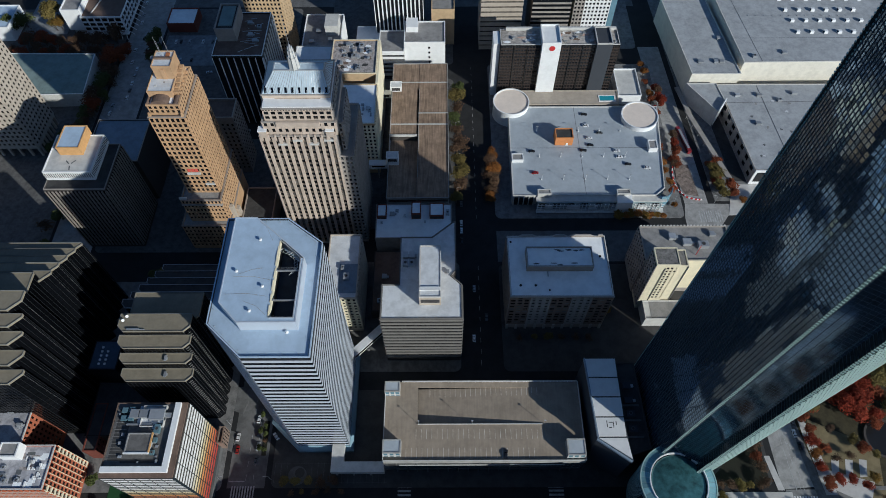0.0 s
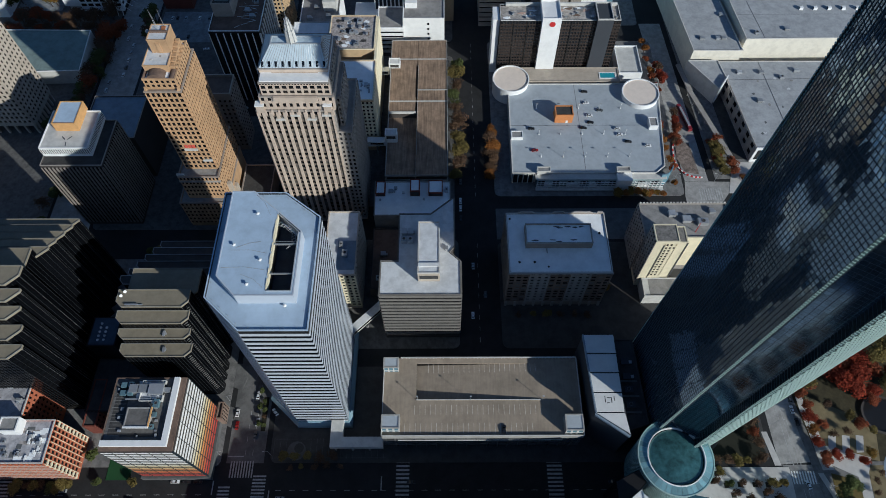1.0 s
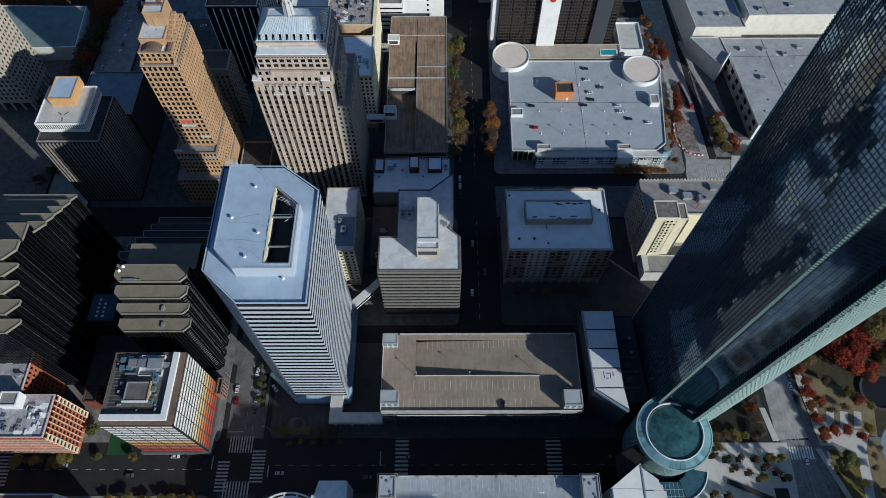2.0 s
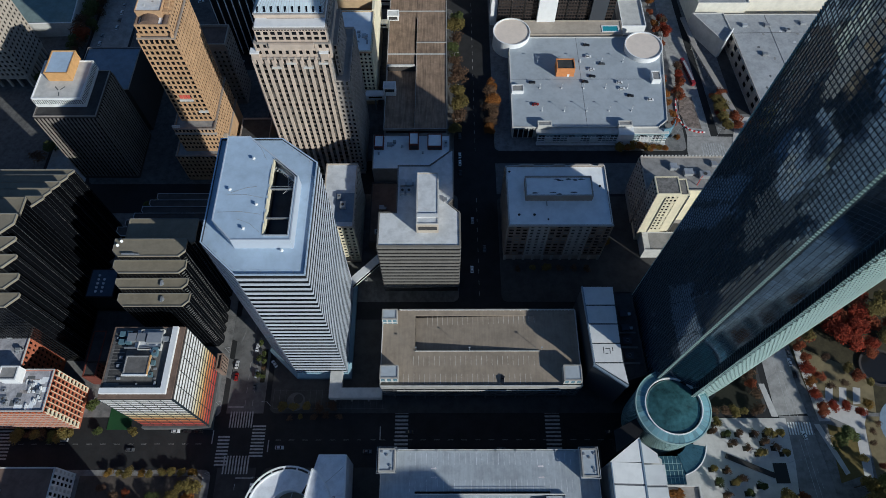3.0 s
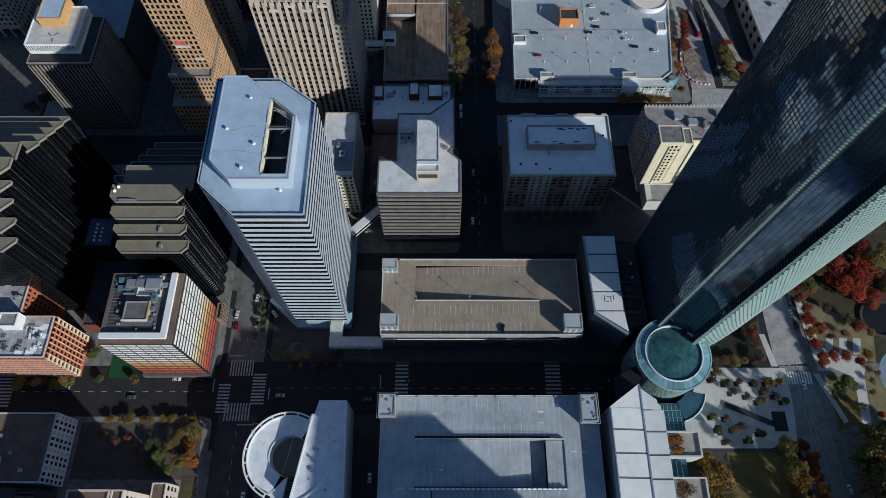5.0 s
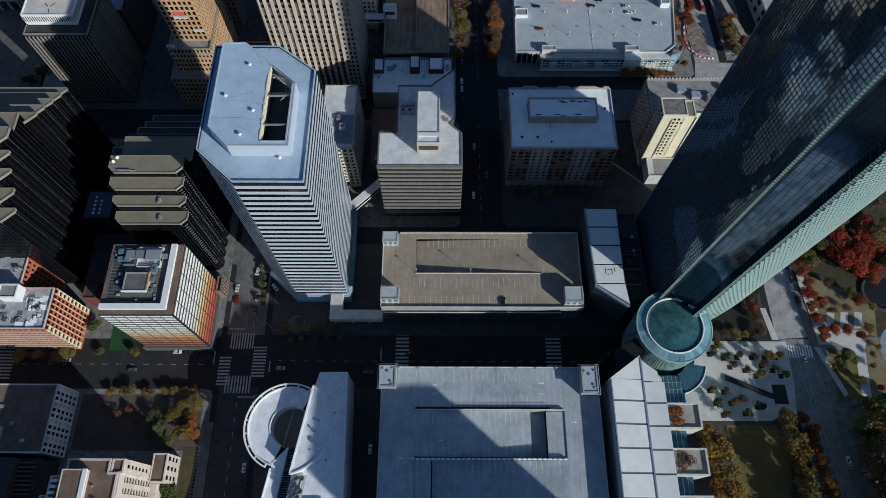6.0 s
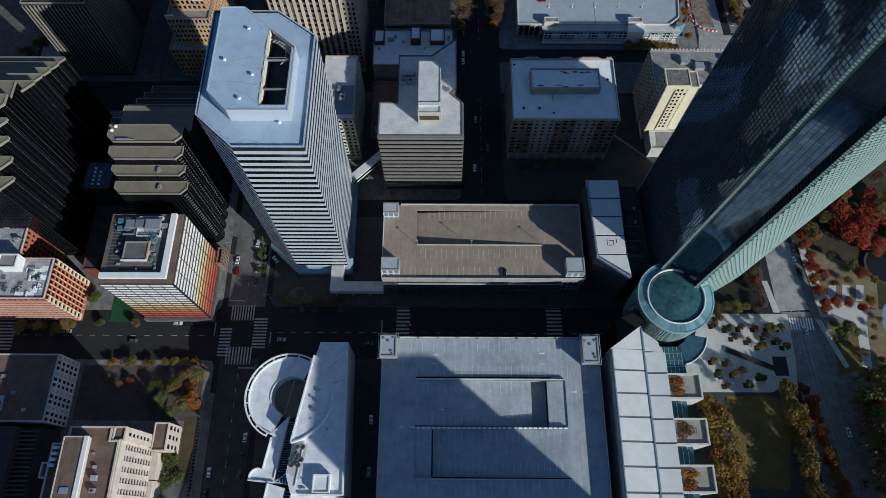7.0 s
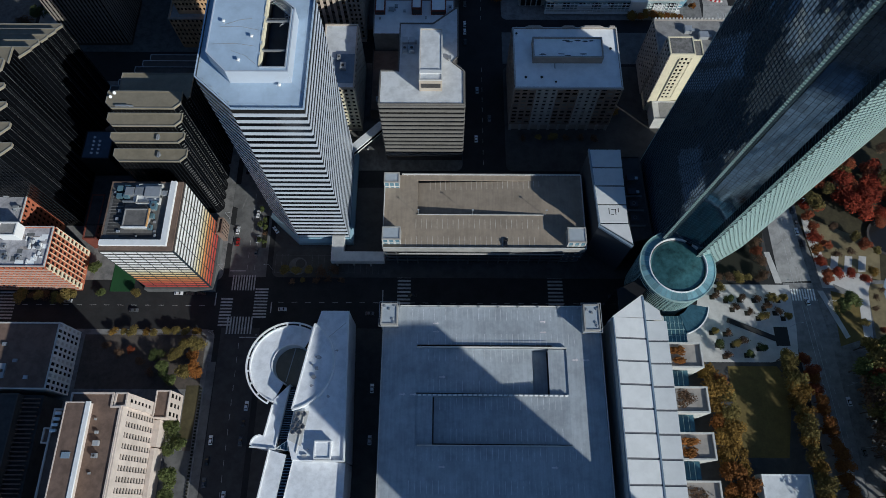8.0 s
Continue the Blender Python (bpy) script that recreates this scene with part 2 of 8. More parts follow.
class Build:
    """Collects faces for one mesh."""

    def __init__(self):
        self.v, self.f = [], []

    def face(self, *pts):
        k = len(self.v)
        self.v += [tuple(p) for p in pts]
        self.f.append(tuple(range(k, k + len(pts))))
        return self

    def prism(self, poly, z0, z1, low=False, top=None):
        """Walls and lid over a polygon; top: another outline for the upper rim."""
        n, k = len(poly), len(self.v)
        top = top or poly
        self.v += [(p[0], p[1], z0) for p in poly] + [(p[0], p[1], z1) for p in top]
        self.f += [(k + i, k + (i + 1) % n, k + n + (i + 1) % n, k + n + i) for i in range(n)]
        self.f.append(tuple(range(k + n, k + 2 * n)))
        if low:
            self.f.append(tuple(reversed(range(k, k + n))))
        return self

    def box(self, x0, x1, y0, y1, z0, z1):
        return self.prism(rect(x0, x1, y0, y1), z0, z1, True)

    def ring(self, poly, z0, z1, t, inner=None):
        """A wall of thickness t along a closed outline."""
        n, k = len(poly), len(self.v)
        inn = inner or inset(poly, t)
        for z in (z0, z1):
            self.v += [(p[0], p[1], z) for p in poly] + [(p[0], p[1], z) for p in inn]
        for i in range(n):
            j = (i + 1) % n
            o0, o1, o2, o3 = k + i, k + j, k + 2 * n + j, k + 2 * n + i
            i0, i1, i2, i3 = k + n + i, k + n + j, k + 3 * n + j, k + 3 * n + i
            self.f += [(o0, o1, o2, o3), (i1, i0, i3, i2), (o3, o2, i2, i3), (o1, o0, i0, i1)]
        return self

    def obox(self, a, b, w, z0, z1):
        """An upright slab of width w along the plan line from a to b."""
        a, b = Vector(a), Vector(b)
        e = (b - a).normalized()
        s = Vector((e.y, -e.x)) * (w / 2)
        return self.prism([tuple(a + s), tuple(b + s), tuple(b - s), tuple(a - s)], z0, z1, True)

    def tube(self, p0, p1, r0, r1=None, n=8):
        p0, p1 = Vector(p0), Vector(p1)
        r1 = r0 if r1 is None else r1
        q = (p1 - p0).to_track_quat("Z", "Y")
        k = len(self.v)
        for p, r in ((p0, r0), (p1, r1)):
            for i in range(n):
                a = 2 * math.pi * i / n
                self.v.append(tuple(p + q @ Vector((r * math.cos(a), r * math.sin(a), 0))))
        self.f += [(k + i, k + (i + 1) % n, k + n + (i + 1) % n, k + n + i) for i in range(n)]
        self.f += [tuple(reversed(range(k, k + n))), tuple(range(k + n, k + 2 * n))]
        return self

    def mesh(self, name, *materials):
        me = bpy.data.meshes.new(name)
        me.from_pydata(self.v, [], self.f)
        for m in materials:
            me.materials.append(m)
        me.update()
        return me


def thing(name, label, category, x, y, z=0.0, group="", kind=""):
    ob = new(name)
    ob.location = (x, y, z)
    ob.empty_display_size = 1
    return tagged(ob, label, category, group, kind)


def part(name, build, material, parent, label="", kind=""):
    """One mesh in world places, hung under a thing or a part."""
    me = build if isinstance(build, bpy.types.Mesh) else build.mesh(name, material)
    ob = new(name, me)
    ob.parent = parent
    at = parent.location if parent.parent is None else Vector((0, 0, 0))
    ob.matrix_parent_inverse = Matrix.Translation(-at)
    return tagged(ob, label, kind=kind)


def piece(name, mesh, parent, m):
    """A repeat on shared mesh data at the pose m."""
    ob = new(name, mesh)
    ob.parent = parent
    at = parent.location if parent.parent is None else Vector((0, 0, 0))
    ob.matrix_parent_inverse = Matrix.Translation(-at)
    ob.matrix_basis = m
    return ob


SLABS = []


def inside(poly, x, y):
    hit = False
    for i in range(len(poly)):
        (xa, ya), (xb, yb) = poly[i - 1], poly[i]
        if (ya > y) != (yb > y) and x < (xb - xa) * (y - ya) / (yb - ya) + xa:
            hit = not hit
    return hit


def ground_at(x, y):
    """The height of the pavement, lawn or road under a place."""
    return max([0.0] + [z for poly, z in SLABS if inside(poly, x, y)])


def solid(name, build, material, label, category, group="", kind=""):
    """A top-level thing of one mesh."""
    ob = new(name, build.mesh(name, material))
    return tagged(ob, label, category, group, kind)


def facing(a, b, z):
    """A frame on a wall from a to b: x along it, y into it, z up."""
    a, b = Vector(a), Vector(b)
    e = (b - a).normalized()
    m = Matrix(((e.x, -e.y, 0, a.x), (e.y, e.x, 0, a.y), (0, 0, 1, z), (0, 0, 0, 1)))
    return m, (b - a).length


def facade(parent, a, b, z0, z1, nc, nr, ww, wh, wall, glass, depth=0.45, single=True, sill=0.5, bands=True, piers=True, skip=None, blinds=None, sp=None, spd=None):
    """Piers, spandrels and windows on the wall that runs from a to b with its outside to the right."""
    m, length = facing(a, b, z0)
    cw, ch = length / nc, (z1 - z0) / nr
    pw, sh = cw - ww, ch - wh

    def lump(x0, x1, d0, d1, h0, h1):
        return Build().prism([(x0, -d1), (x1, -d1), (x1, -d0), (x0, -d0)], h0, h1, True)

    if piers:
        pm = lump(-pw / 2, pw / 2, -0.1, depth, 0, z1 - z0).mesh("pier", wall)
        pe = lump(0, pw / 2, -0.1, depth, 0, z1 - z0).mesh("pier", wall)
        for i in range(nc + 1):
            if i == 0:
                piece("pier", pe, parent, m)
            elif i == nc:
                piece("pier", pe, parent, m @ pose(length - pw / 2, 0, 0))
            else:
                piece("pier", pm, parent, m @ pose(i * cw, 0, 0))
    if bands:
        sm = lump(0, length, -0.1, spd or depth * 0.72, 0, sh).mesh("spandrel", sp or wall)
        for j in range(nr):
            piece("spandrel", sm, parent, m @ pose(0, 0, j * ch))
    pane = lump(0, ww, 0.02, 0.1, 0, wh).mesh("window", glass)
    alt = lump(0, ww, 0.02, 0.1, 0, wh).mesh("window", blinds or glass)
    rest = Build()
    rng = random.Random(int(abs(a[0] * 31 + a[1] * 17 + z0)))
    for j in range(nr):
        for i in range(nc):
            if skip and skip(i, j):
                continue
            x, z = i * cw + pw / 2, j * ch + sh
            if single:
                piece("window", alt if rng.random() < 0.25 else pane, parent, m @ pose(x, 0, z))
            else:
                q = [m @ Vector(p) for p in ((x, -0.06, z), (x + ww, -0.06, z), (x + ww, -0.06, z + wh), (x, -0.06, z + wh))]
                rest.face(*q)
    if rest.f:
        part("window_panes", rest, glass, parent, kind="stuff")


def bands(parent, a, b, z0, z1, nr, sh, wall, glass, depth=0.4):
    """A wall of full-length bands and window strips."""
    m, length = facing(a, b, z0)
    ch = (z1 - z0) / nr
    bm = Build().prism([(0, -depth), (length, -depth), (length, 0.1), (0, 0.1)], 0, sh, True).mesh("band", wall)
    gm = Build().prism([(0, -0.08), (length, -0.08), (length, 0.0), (0, 0.0)], 0, ch - sh, True).mesh("window_strip", glass)
    for j in range(nr):
        piece("band", bm, parent, m @ pose(0, 0, j * ch + ch - sh))
        piece("window_strip", gm, parent, m @ pose(0, 0, j * ch))


def block(name, label, poly, z1, wall, roof, z0=0.0, rim=1.0, t=0.5, category="building", rimmat=None, under=None):
    """A building, or a smaller volume under another: walls, a roof sunk behind its parapet."""
    cx, cy = sum(p[0] for p in poly) / len(poly), sum(p[1] for p in poly) / len(poly)
    w = Build().ring(poly, z0, z1 - 0.02, 0.6)
    if under is not None:
        h = part(name, w, wall, under, label)
    else:
        h = thing(name, label, category, cx, cy, z0)
        part("wall", w, wall, h)
    part("roof", Build().prism(inset(poly, 0.58), z1 - rim - 0.6, z1 - rim, True), roof, h)
    part("parapet", Build().ring(inset(poly, -0.06), z1 - 0.5, z1, t + 0.06), rimmat or wall, h)
    return h


def unit(x, y, z, sx, sy, sz, casing=None):
    """A rooftop machine: casing, feet and a round fan."""
    h = thing("roof_unit", "grey metal air handling unit on a flat roof", "air conditioner", x, y, z, "roof units")
    part("casing", Build().prism(rect(x - sx / 2, x + sx / 2, y - sy / 2, y + sy / 2), z + 0.25, z + sz, True), casing or METAL, h)
    part("base_rail", Build().box(x - sx / 2 + 0.1, x - sx / 2 + 0.35, y - sy / 2, y + sy / 2, z - 0.05, z + 0.25).box(x + sx / 2 - 0.35, x + sx / 2 - 0.1, y - sy / 2, y + sy / 2, z - 0.05, z + 0.25), BLACK, h)
    if min(sx, sy) > 1.7 and int(x * 7 + y * 3) % 2:
        r = min(sx, sy) * 0.3
        part("fan_ring", Build().ring(arc(x, y, r, 0, 345, 23), z + sz - 0.02, z + sz + 0.2, r * 0.18), SEAM, h)
        part("fan_well", Build().prism(arc(x, y, r * 0.8, 0, 330, 11), z + sz - 0.02, z + sz + 0.03), ROOFDARK, h)
    elif max(sx, sy) > 2.6:
        part("side_duct", Build().box(x + sx / 2, x + sx / 2 + 0.4 * sx, y - sy * 0.25, y + sy * 0.2, z + 0.0, z + sz * 0.6), METAL, h)
    return h

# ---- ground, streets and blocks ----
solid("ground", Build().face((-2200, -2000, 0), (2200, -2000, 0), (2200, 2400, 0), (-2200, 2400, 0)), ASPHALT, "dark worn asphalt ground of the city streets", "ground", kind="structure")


def kerbed(poly, label="grey concrete pavement slab with raised kerb", m=PAVING, z=0.16):
    SLABS.append((poly, z))
    b = Build().prism(poly, -0.02, z, top=inset(poly, 0.08))
    return solid("pavement", b, m, label, "pavement", kind="structure")


def corner_block(x0, x1, y0, y1, r=4.0):
    pts = []
    for cx, cy, a in ((x1 - r, y0 + r, -90), (x1 - r, y1 - r, 0), (x0 + r, y1 - r, 90), (x0 + r, y0 + r, 180)):
        pts += arc(cx, cy, r, a, a + 90, 5)
    return pts


for q in ((-420, -116, 74, 202), (-420, -116, -150, 47), (-90, 178, 76, 130), (-90, 13, 141, 216), (38, 172, 141, 214), (-90, 11, 242, 384), (38, 166, 250, 400),
          (-90, 182, -150, 48), (-226, -116, 224, 322), (-420, -258, 224, 470), (-226, -116, 338, 470), (-90, 11, 400, 520), (38, 160, 418, 560), (-420, -258, 490, 700), (-226, -116, 490, 700)):
    # sunny blocks take the paler pavement colour
    kerbed(corner_block(*q), m=PAVELIGHT if q[1] == -116 and q[3] < 210 or q[0] == 38 and q[2] > 240 else PAVEMID if q[3] > 215 else PAVING)
kerbed([(206, -150), (420, -150), (420, 244), (190, 244), (197, 92), (203, 40)], "concrete pavement round the public garden", PAVELIGHT)
kerbed([(189, 264), (420, 264), (420, 560), (176, 560), (183, 400)], "concrete pavement round the convention centre", PAVELIGHT)


def road(poly, label, surface=ROADCON):
    return solid("road", Build().prism(poly, -0.02, 0.012), surface, label, "road", kind="structure")


road([(184, 262), (168, 262), (161, 420), (178, 420)], "worn grey road surface beside the convention centre, painted sunlit pale", ROADLIGHT)
road([(-256, 224), (-228, 224), (-228, 700), (-256, 700)], "worn grey road surface far beyond the golden tower, painted sunlit pale", ROADLIGHT)
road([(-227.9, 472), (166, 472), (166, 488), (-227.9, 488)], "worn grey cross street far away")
road([(172.1, 217), (189, 217), (189.5, 243.9), (195.9, 252.2), (200, 261.5), (184.1, 261.9), (168, 261.9), (166, 250), (166, 240.1), (172.1, 240.1)], "worn crossing near the cream building, painted pale for sunlight", ROADLIGHT)
road([(182, 74.5), (203, 76), (198, 244), (179, 244)], "worn grey road surface between tower and garden, painted sunlit pale", ROADLIGHT)
# same road as the northern stretch, darkened in colour for tree shade
ROADWORN = mat("shade_toned_worn_road", (0.23, 0.224, 0.216), 0.9, 0.2, 0.4, 0.06, 0.1, stain=0.3)
road([(183.5, 74.4), (192, -150), (216, -150), (203, 74.4)], "worn grey road surface beside the lawn, painted darker for shade", ROADWORN)
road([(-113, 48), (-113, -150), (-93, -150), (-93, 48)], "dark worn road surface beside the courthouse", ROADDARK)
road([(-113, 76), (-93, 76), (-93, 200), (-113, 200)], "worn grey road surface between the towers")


FRESHMARK = mat("fresh_road_paint", (0.78, 0.78, 0.76), 0.8, 0.2, 2.0, 0.2, stain=0.2)


def stripes(label, x0, x1, y0, y1, n, along, paint=MARK):
    """A pedestrian crossing: n painted bars."""
    h = thing("crosswalk", label, "crosswalk", (x0 + x1) / 2, (y0 + y1) / 2, 0, "crosswalks", "structure")
    if along == "x":
        w = (x1 - x0) / n
        me = Build().box(0, w * 0.5, 0, y1 - y0, 0.016, 0.026).mesh("stripe", paint)
        for i in range(n):
            piece("stripe", me, h, pose(x0 + i * w, y0, 0))
    else:
        w = (y1 - y0) / n
        me = Build().box(0, x1 - x0, 0, w * 0.5, 0.016, 0.026).mesh("stripe", paint)
        for i in range(n):
            piece("stripe", me, h, pose(x0, y0 + i * w, 0))


cw = "white striped pedestrian crossing on dark asphalt"
stripes(cw, -115.2, -109.0, 49.0, 65.0, 9, "y")
stripes(cw, -97.6, -90.6, 53.4, 70.5, 10, "y")
stripes(cw, -110.5, -96.5, 44.8, 54.0, 9, "x")
stripes(cw, -110.5, -97.5, 68.5, 77.0, 9, "x")
stripes("freshly painted white pedestrian crossing beside the plaza", 187.0, 201.5, 64.5, 71.0, 10, "x", FRESHMARK)
stripes(cw, 176, 192, 246.5, 256, 10, "x")
stripes(cw, -236, -224, 52, 68, 9, "y")
stripes(cw, -22, -15, 53, 80, 13, "y")
stripes(cw, 58, 66, 53, 80, 13, "y")


def lane(a, b, w=0.15, dash=None):
    h = Build()
    a, b = Vector(a), Vector(b)
    length = (b - a).length
    e = (b - a) / length
    s = 0.0
    while s < length:
        k = min(length, s + (dash or length))
        p, q = a + e * s, a + e * k
        h.obox(p, q, w, 0.016, 0.026)
        s += (dash or length) * 2.4
    return solid("lane_line", h, MARK, "painted lane line on the asphalt road", "road marking", "lane lines", "structure")


lane((195.5, 62), (204.5, -60), 0.16, 3)
lane((193.5, 74), (184, 240), 0.25, 3)
for k in (-1.2, 1.2):
    lane((190.6 + k, 74), (182 + k, 240), 0.22)
    lane((192.5 + k, 62), (200 + k, -60), 0.22)
lane((-103.5, 80), (-103.5, 200), 0.2, 3)
lane((-99.5, 80), (-99.5, 200), 0.2, 3)
lane((-103, 40), (-103, -60), 0.2, 3)
lane((-85, 62), (-30, 62), 0.2, 3)
lane((-30, 62), (170, 62), 0.2, 3)
lane((-220, 60), (-120, 60), 0.2, 3)
lane((25, 250), (25, 400), 0.2, 3)
lane((25, 145), (25, 214), 0.2, 3)
lane((172, 264), (166, 420), 0.2, 3)
lane((-243, 330), (-243, 470), 0.2, 3)

kerbed([(196, 252), (228, 254), (228, 278.4), (203.6, 278.4)], "sunlit beige stone pavement at the convention corner", PLAZA, 0.165)
road([(38, 216), (172, 216), (172, 240), (38, 240)], "worn grey cross street behind the hotel")

# kerbed islands and stop lines near the western crossing
for q in (((-116, 118), (-110.5, 116), (-108.5, 124), (-111, 132), (-116, 132)), ((-116, 96), (-113.6, 95), (-113, 106), (-116, 107))):
    kerbed(list(q), "raised concrete kerb island beside the road", ROADCON, 0.15)
for x0, x1, y0, y1 in ((-112.5, -104, 79.2, 79.8), (-103, -94, 42.6, 43.2), (-88.6, -88.0, 56, 62), (-118.4, -117.8, 60, 67), (-30, -29.4, 62, 69)):
    solid("stop_line", Build().box(x0, x1, y0, y1, 0.016, 0.026), MARK, "painted stop line on the asphalt road", "road marking", "stop lines", "structure")


# ---- the octagonal office tower with pale bands ----
def octagonal_tower():
    P = [(-75.5, 96.7), (-48.5, 96.7), (-48.5, 149.0), (-64.5, 161.6), (-91.0, 161.6), (-91.0, 111.0)]
    h = block("office_tower", "tall office tower with pale aluminium bands and dark window strips", P, 127.4, BRONZE, ROOFBLUE, rim=0.9, rimmat=ROOFBLUE)
    n = len(P)
    for i in range(n):
        a, b = P[i], P[(i + 1) % n]
        bands(h, a, b, 4.97, 124.25, 28, 2.05, BANDWHITE, GLASSDARK, 0.16)
        part("base_glazing", Build().obox(a, b, 0.5, 0.2, 6.8), GLASSBLUE, h)
        lo, hi = inset(P, -2.0), inset(P, -0.3)
        j = (i + 1) % n
        part("glass_skirt", Build().face((*lo[i], 3.0), (*lo[j], 3.0), (*hi[j], 6.6), (*hi[i], 6.6)).face((*lo[i], 0.1), (*lo[j], 0.1), (*lo[j], 3.0), (*lo[i], 3.0)), SKIRTGLASS, h)
    # the raised machine floor and its open well
    Q = [(-77.2, 108.6), (-54.2, 108.6), (-54.2, 138.2), (-76.2, 158.0), (-85.6, 158.0), (-85.6, 117.4)]
    W = [(-64.8, 110.6), (-55.4, 110.6), (-55.4, 137.6), (-64.8, 146.2)]
    core = Build()
    # roof deck in pieces round the well
    z0, z1 = 125.6, 133.4
    core.ring(Q, z0, z1, 0.5)
    part("penthouse_wall", core, BANDWHITE, h)
    deck = Build()
    deck.prism([(-77.0, 109.1), (-64.8, 109.1), (-64.8, 146.2), (-64.8, 147.4), (-76.0, 157.5), (-85.1, 157.5), (-85.1, 117.6)], z1 - 0.8, z1 - 0.15, True)
    deck.box(-64.8, -54.7, 109.1, 110.6, z1 - 0.8, z1 - 0.15)
    deck.box(-55.4, -54.7, 110.6, 137.6, z1 - 0.8, z1 - 0.15)
    part("penthouse_roof", deck, ROOFBLUE, h)
    part("well_floor", Build().prism(W, 125.9, 126.7), NAVY, h)
    part("well_wall", Build().box(-65.2, -64.8, 110.6, 146.2, 126, z1 - 2.4), BRONZE, h)
    part("well_coping", Build().box(-65.2, -64.75, 110.6, 146.2, z1 - 2.4, z1 - 0.1), CREAM, h)
    for y in (118.5, 132.0):
        part("beam", Build().box(-64.8, -55.4, y - 0.2, y + 0.2, z1 - 1.2, z1 - 0.3), METAL, h)
    part("frame_rail", Build().obox((-64.8, 146.2), (-55.4, 137.6), 0.25, z1 - 0.3, z1 + 0.5).obox((-55.4, 137.6), (-55.4, 110.6), 0.4, z1 - 0.3, z1 + 0.3).obox((-55.4, 110.6), (-64.8, 110.6), 0.4, z1 - 0.3, z1 + 0.3), METAL, h)
    lat = Build()
    # a bent access ladder and rails in the far corner of the well
    pts = [(-63.6, 143.0), (-59.6, 141.0), (-57.0, 138.4), (-56.6, 134.0), (-58.4, 131.0)]
    for off in (0.0, 1.3):
        for (xa, ya), (xb, yb) in zip(pts, pts[1:]):
            lat.tube((xa - off, ya - off, z1 - 1.4), (xb - off, yb - off * 0.6, z1 - 1.4), 0.09, n=5)
    for (xa, ya), (xb, yb) in zip(pts, pts[1:]):
        for f in (0.0, 0.33, 0.66):
            x, y = xa + (xb - xa) * f, ya + (yb - ya) * f
            lat.tube((x, y, z1 - 1.4), (x - 1.3, y - 1.1, z1 - 1.4), 0.07, n=5)
    lat.tube((-64.6, 133.2, z1 - 0.6), (-55.6, 133.2, z1 - 0.6), 0.1, n=5)
    part("lattice", lat, METAL, h)
    rng = random.Random(4)
    for k in range(12):
        y = 112.4 + k * 2.75 + rng.uniform(-0.9, 0.9)
        s = thing("roof_locker", "cream metal locker beside the roof well", "locker", -65.3, y, z1 - 0.15, "roof lockers")
        w, d = rng.uniform(0.08, 0.26), rng.uniform(0.4, 1.7)
        part("case", Build().box(-65.3 - w, -65.3 + w, y - d, y + d, z1 - 0.17, z1 + rng.uniform(0.0, 0.22)), CREAM, s)
    for x, y in ((-72.6, 113.2), (-80.4, 131.0), (-58.6, 107.2), (-69, 124), (-73, 146)):
        v = thing("roof_vent", "small white roof vent on a pale roof", "vent", x, y, z1 if y > 109 else 126.6, "roof vents")
        z = v.location.z - 0.16
        part("pipe", Build().tube((x, y, z), (x, y, z + 1.0), 0.35), METAL, v)
        part("cap", Build().tube((x, y, z + 1.0), (x, y, z + 1.4), 0.8, 0.3), WHITE, v)
    for k, (p, q) in enumerate((((-81.5, 129), (-66.8, 127.5)), ((-84, 121), (-67, 120)), ((-76, 118), (-66.5, 112)), ((-68, 146), (-75, 156)), ((-80, 130), (-70, 133)))):
        c = thing("roof_cable", "thin dark cable lying across the pale roof", "cable", p[0], p[1], z1 - 0.15, "roof cables")
        mid = ((p[0] + q[0]) / 2 + 0.6, (p[1] + q[1]) / 2 + 0.8)
        for u, w in ((p, mid), (mid, q)):
            part("run", Build().tube((*u, z1 - 0.11), (*w, z1 - 0.11), 0.05, n=5), LIMEGREY, c)
    for i in range(n):
        a, b = Vector(inset(P, 1.6)[i]), Vector(inset(P, 1.6)[(i + 1) % n])
        for k in range(4):
            p = a.lerp(b, (k + 0.5) / 4)
            davit = thing("roof_davit", "small metal davit stub on the tower roof edge", "davit", p.x, p.y, 126.5, "roof davits")
            part("post", Build().tube((p.x, p.y, 126.45), (p.x, p.y, 127.3), 0.1, n=6), METAL, davit)


octagonal_tower()

# ---- slim cream building behind the tower ----
h = block("slim_office_building", "slim cream office building with small dark windows", rect(-63.5, -45.5, 167.5, 209.8), 42, BEIGE, ROOFWHITE, rim=0.8)
facade(h, (-63.5, 167.5), (-45.5, 167.5), 3, 40.5, 6, 11, 1.5, 1.7, CREAM, GLASSDARK, 0.4)
facade(h, (-45.5, 167.5), (-45.5, 209.8), 3, 40.5, 12, 11, 1.5, 1.7, BEIGE, GLASSDARK, 0.4, single=False)
part("sunken_roof", Build().box(-56.5, -46.2, 171, 190, 41.1, 41.3), BLUEROOF, h)
unit(-52, 181, 41.35, 3, 4, 2.2)
unit(-54.5, 187, 41.35, 2, 3, 1.6)

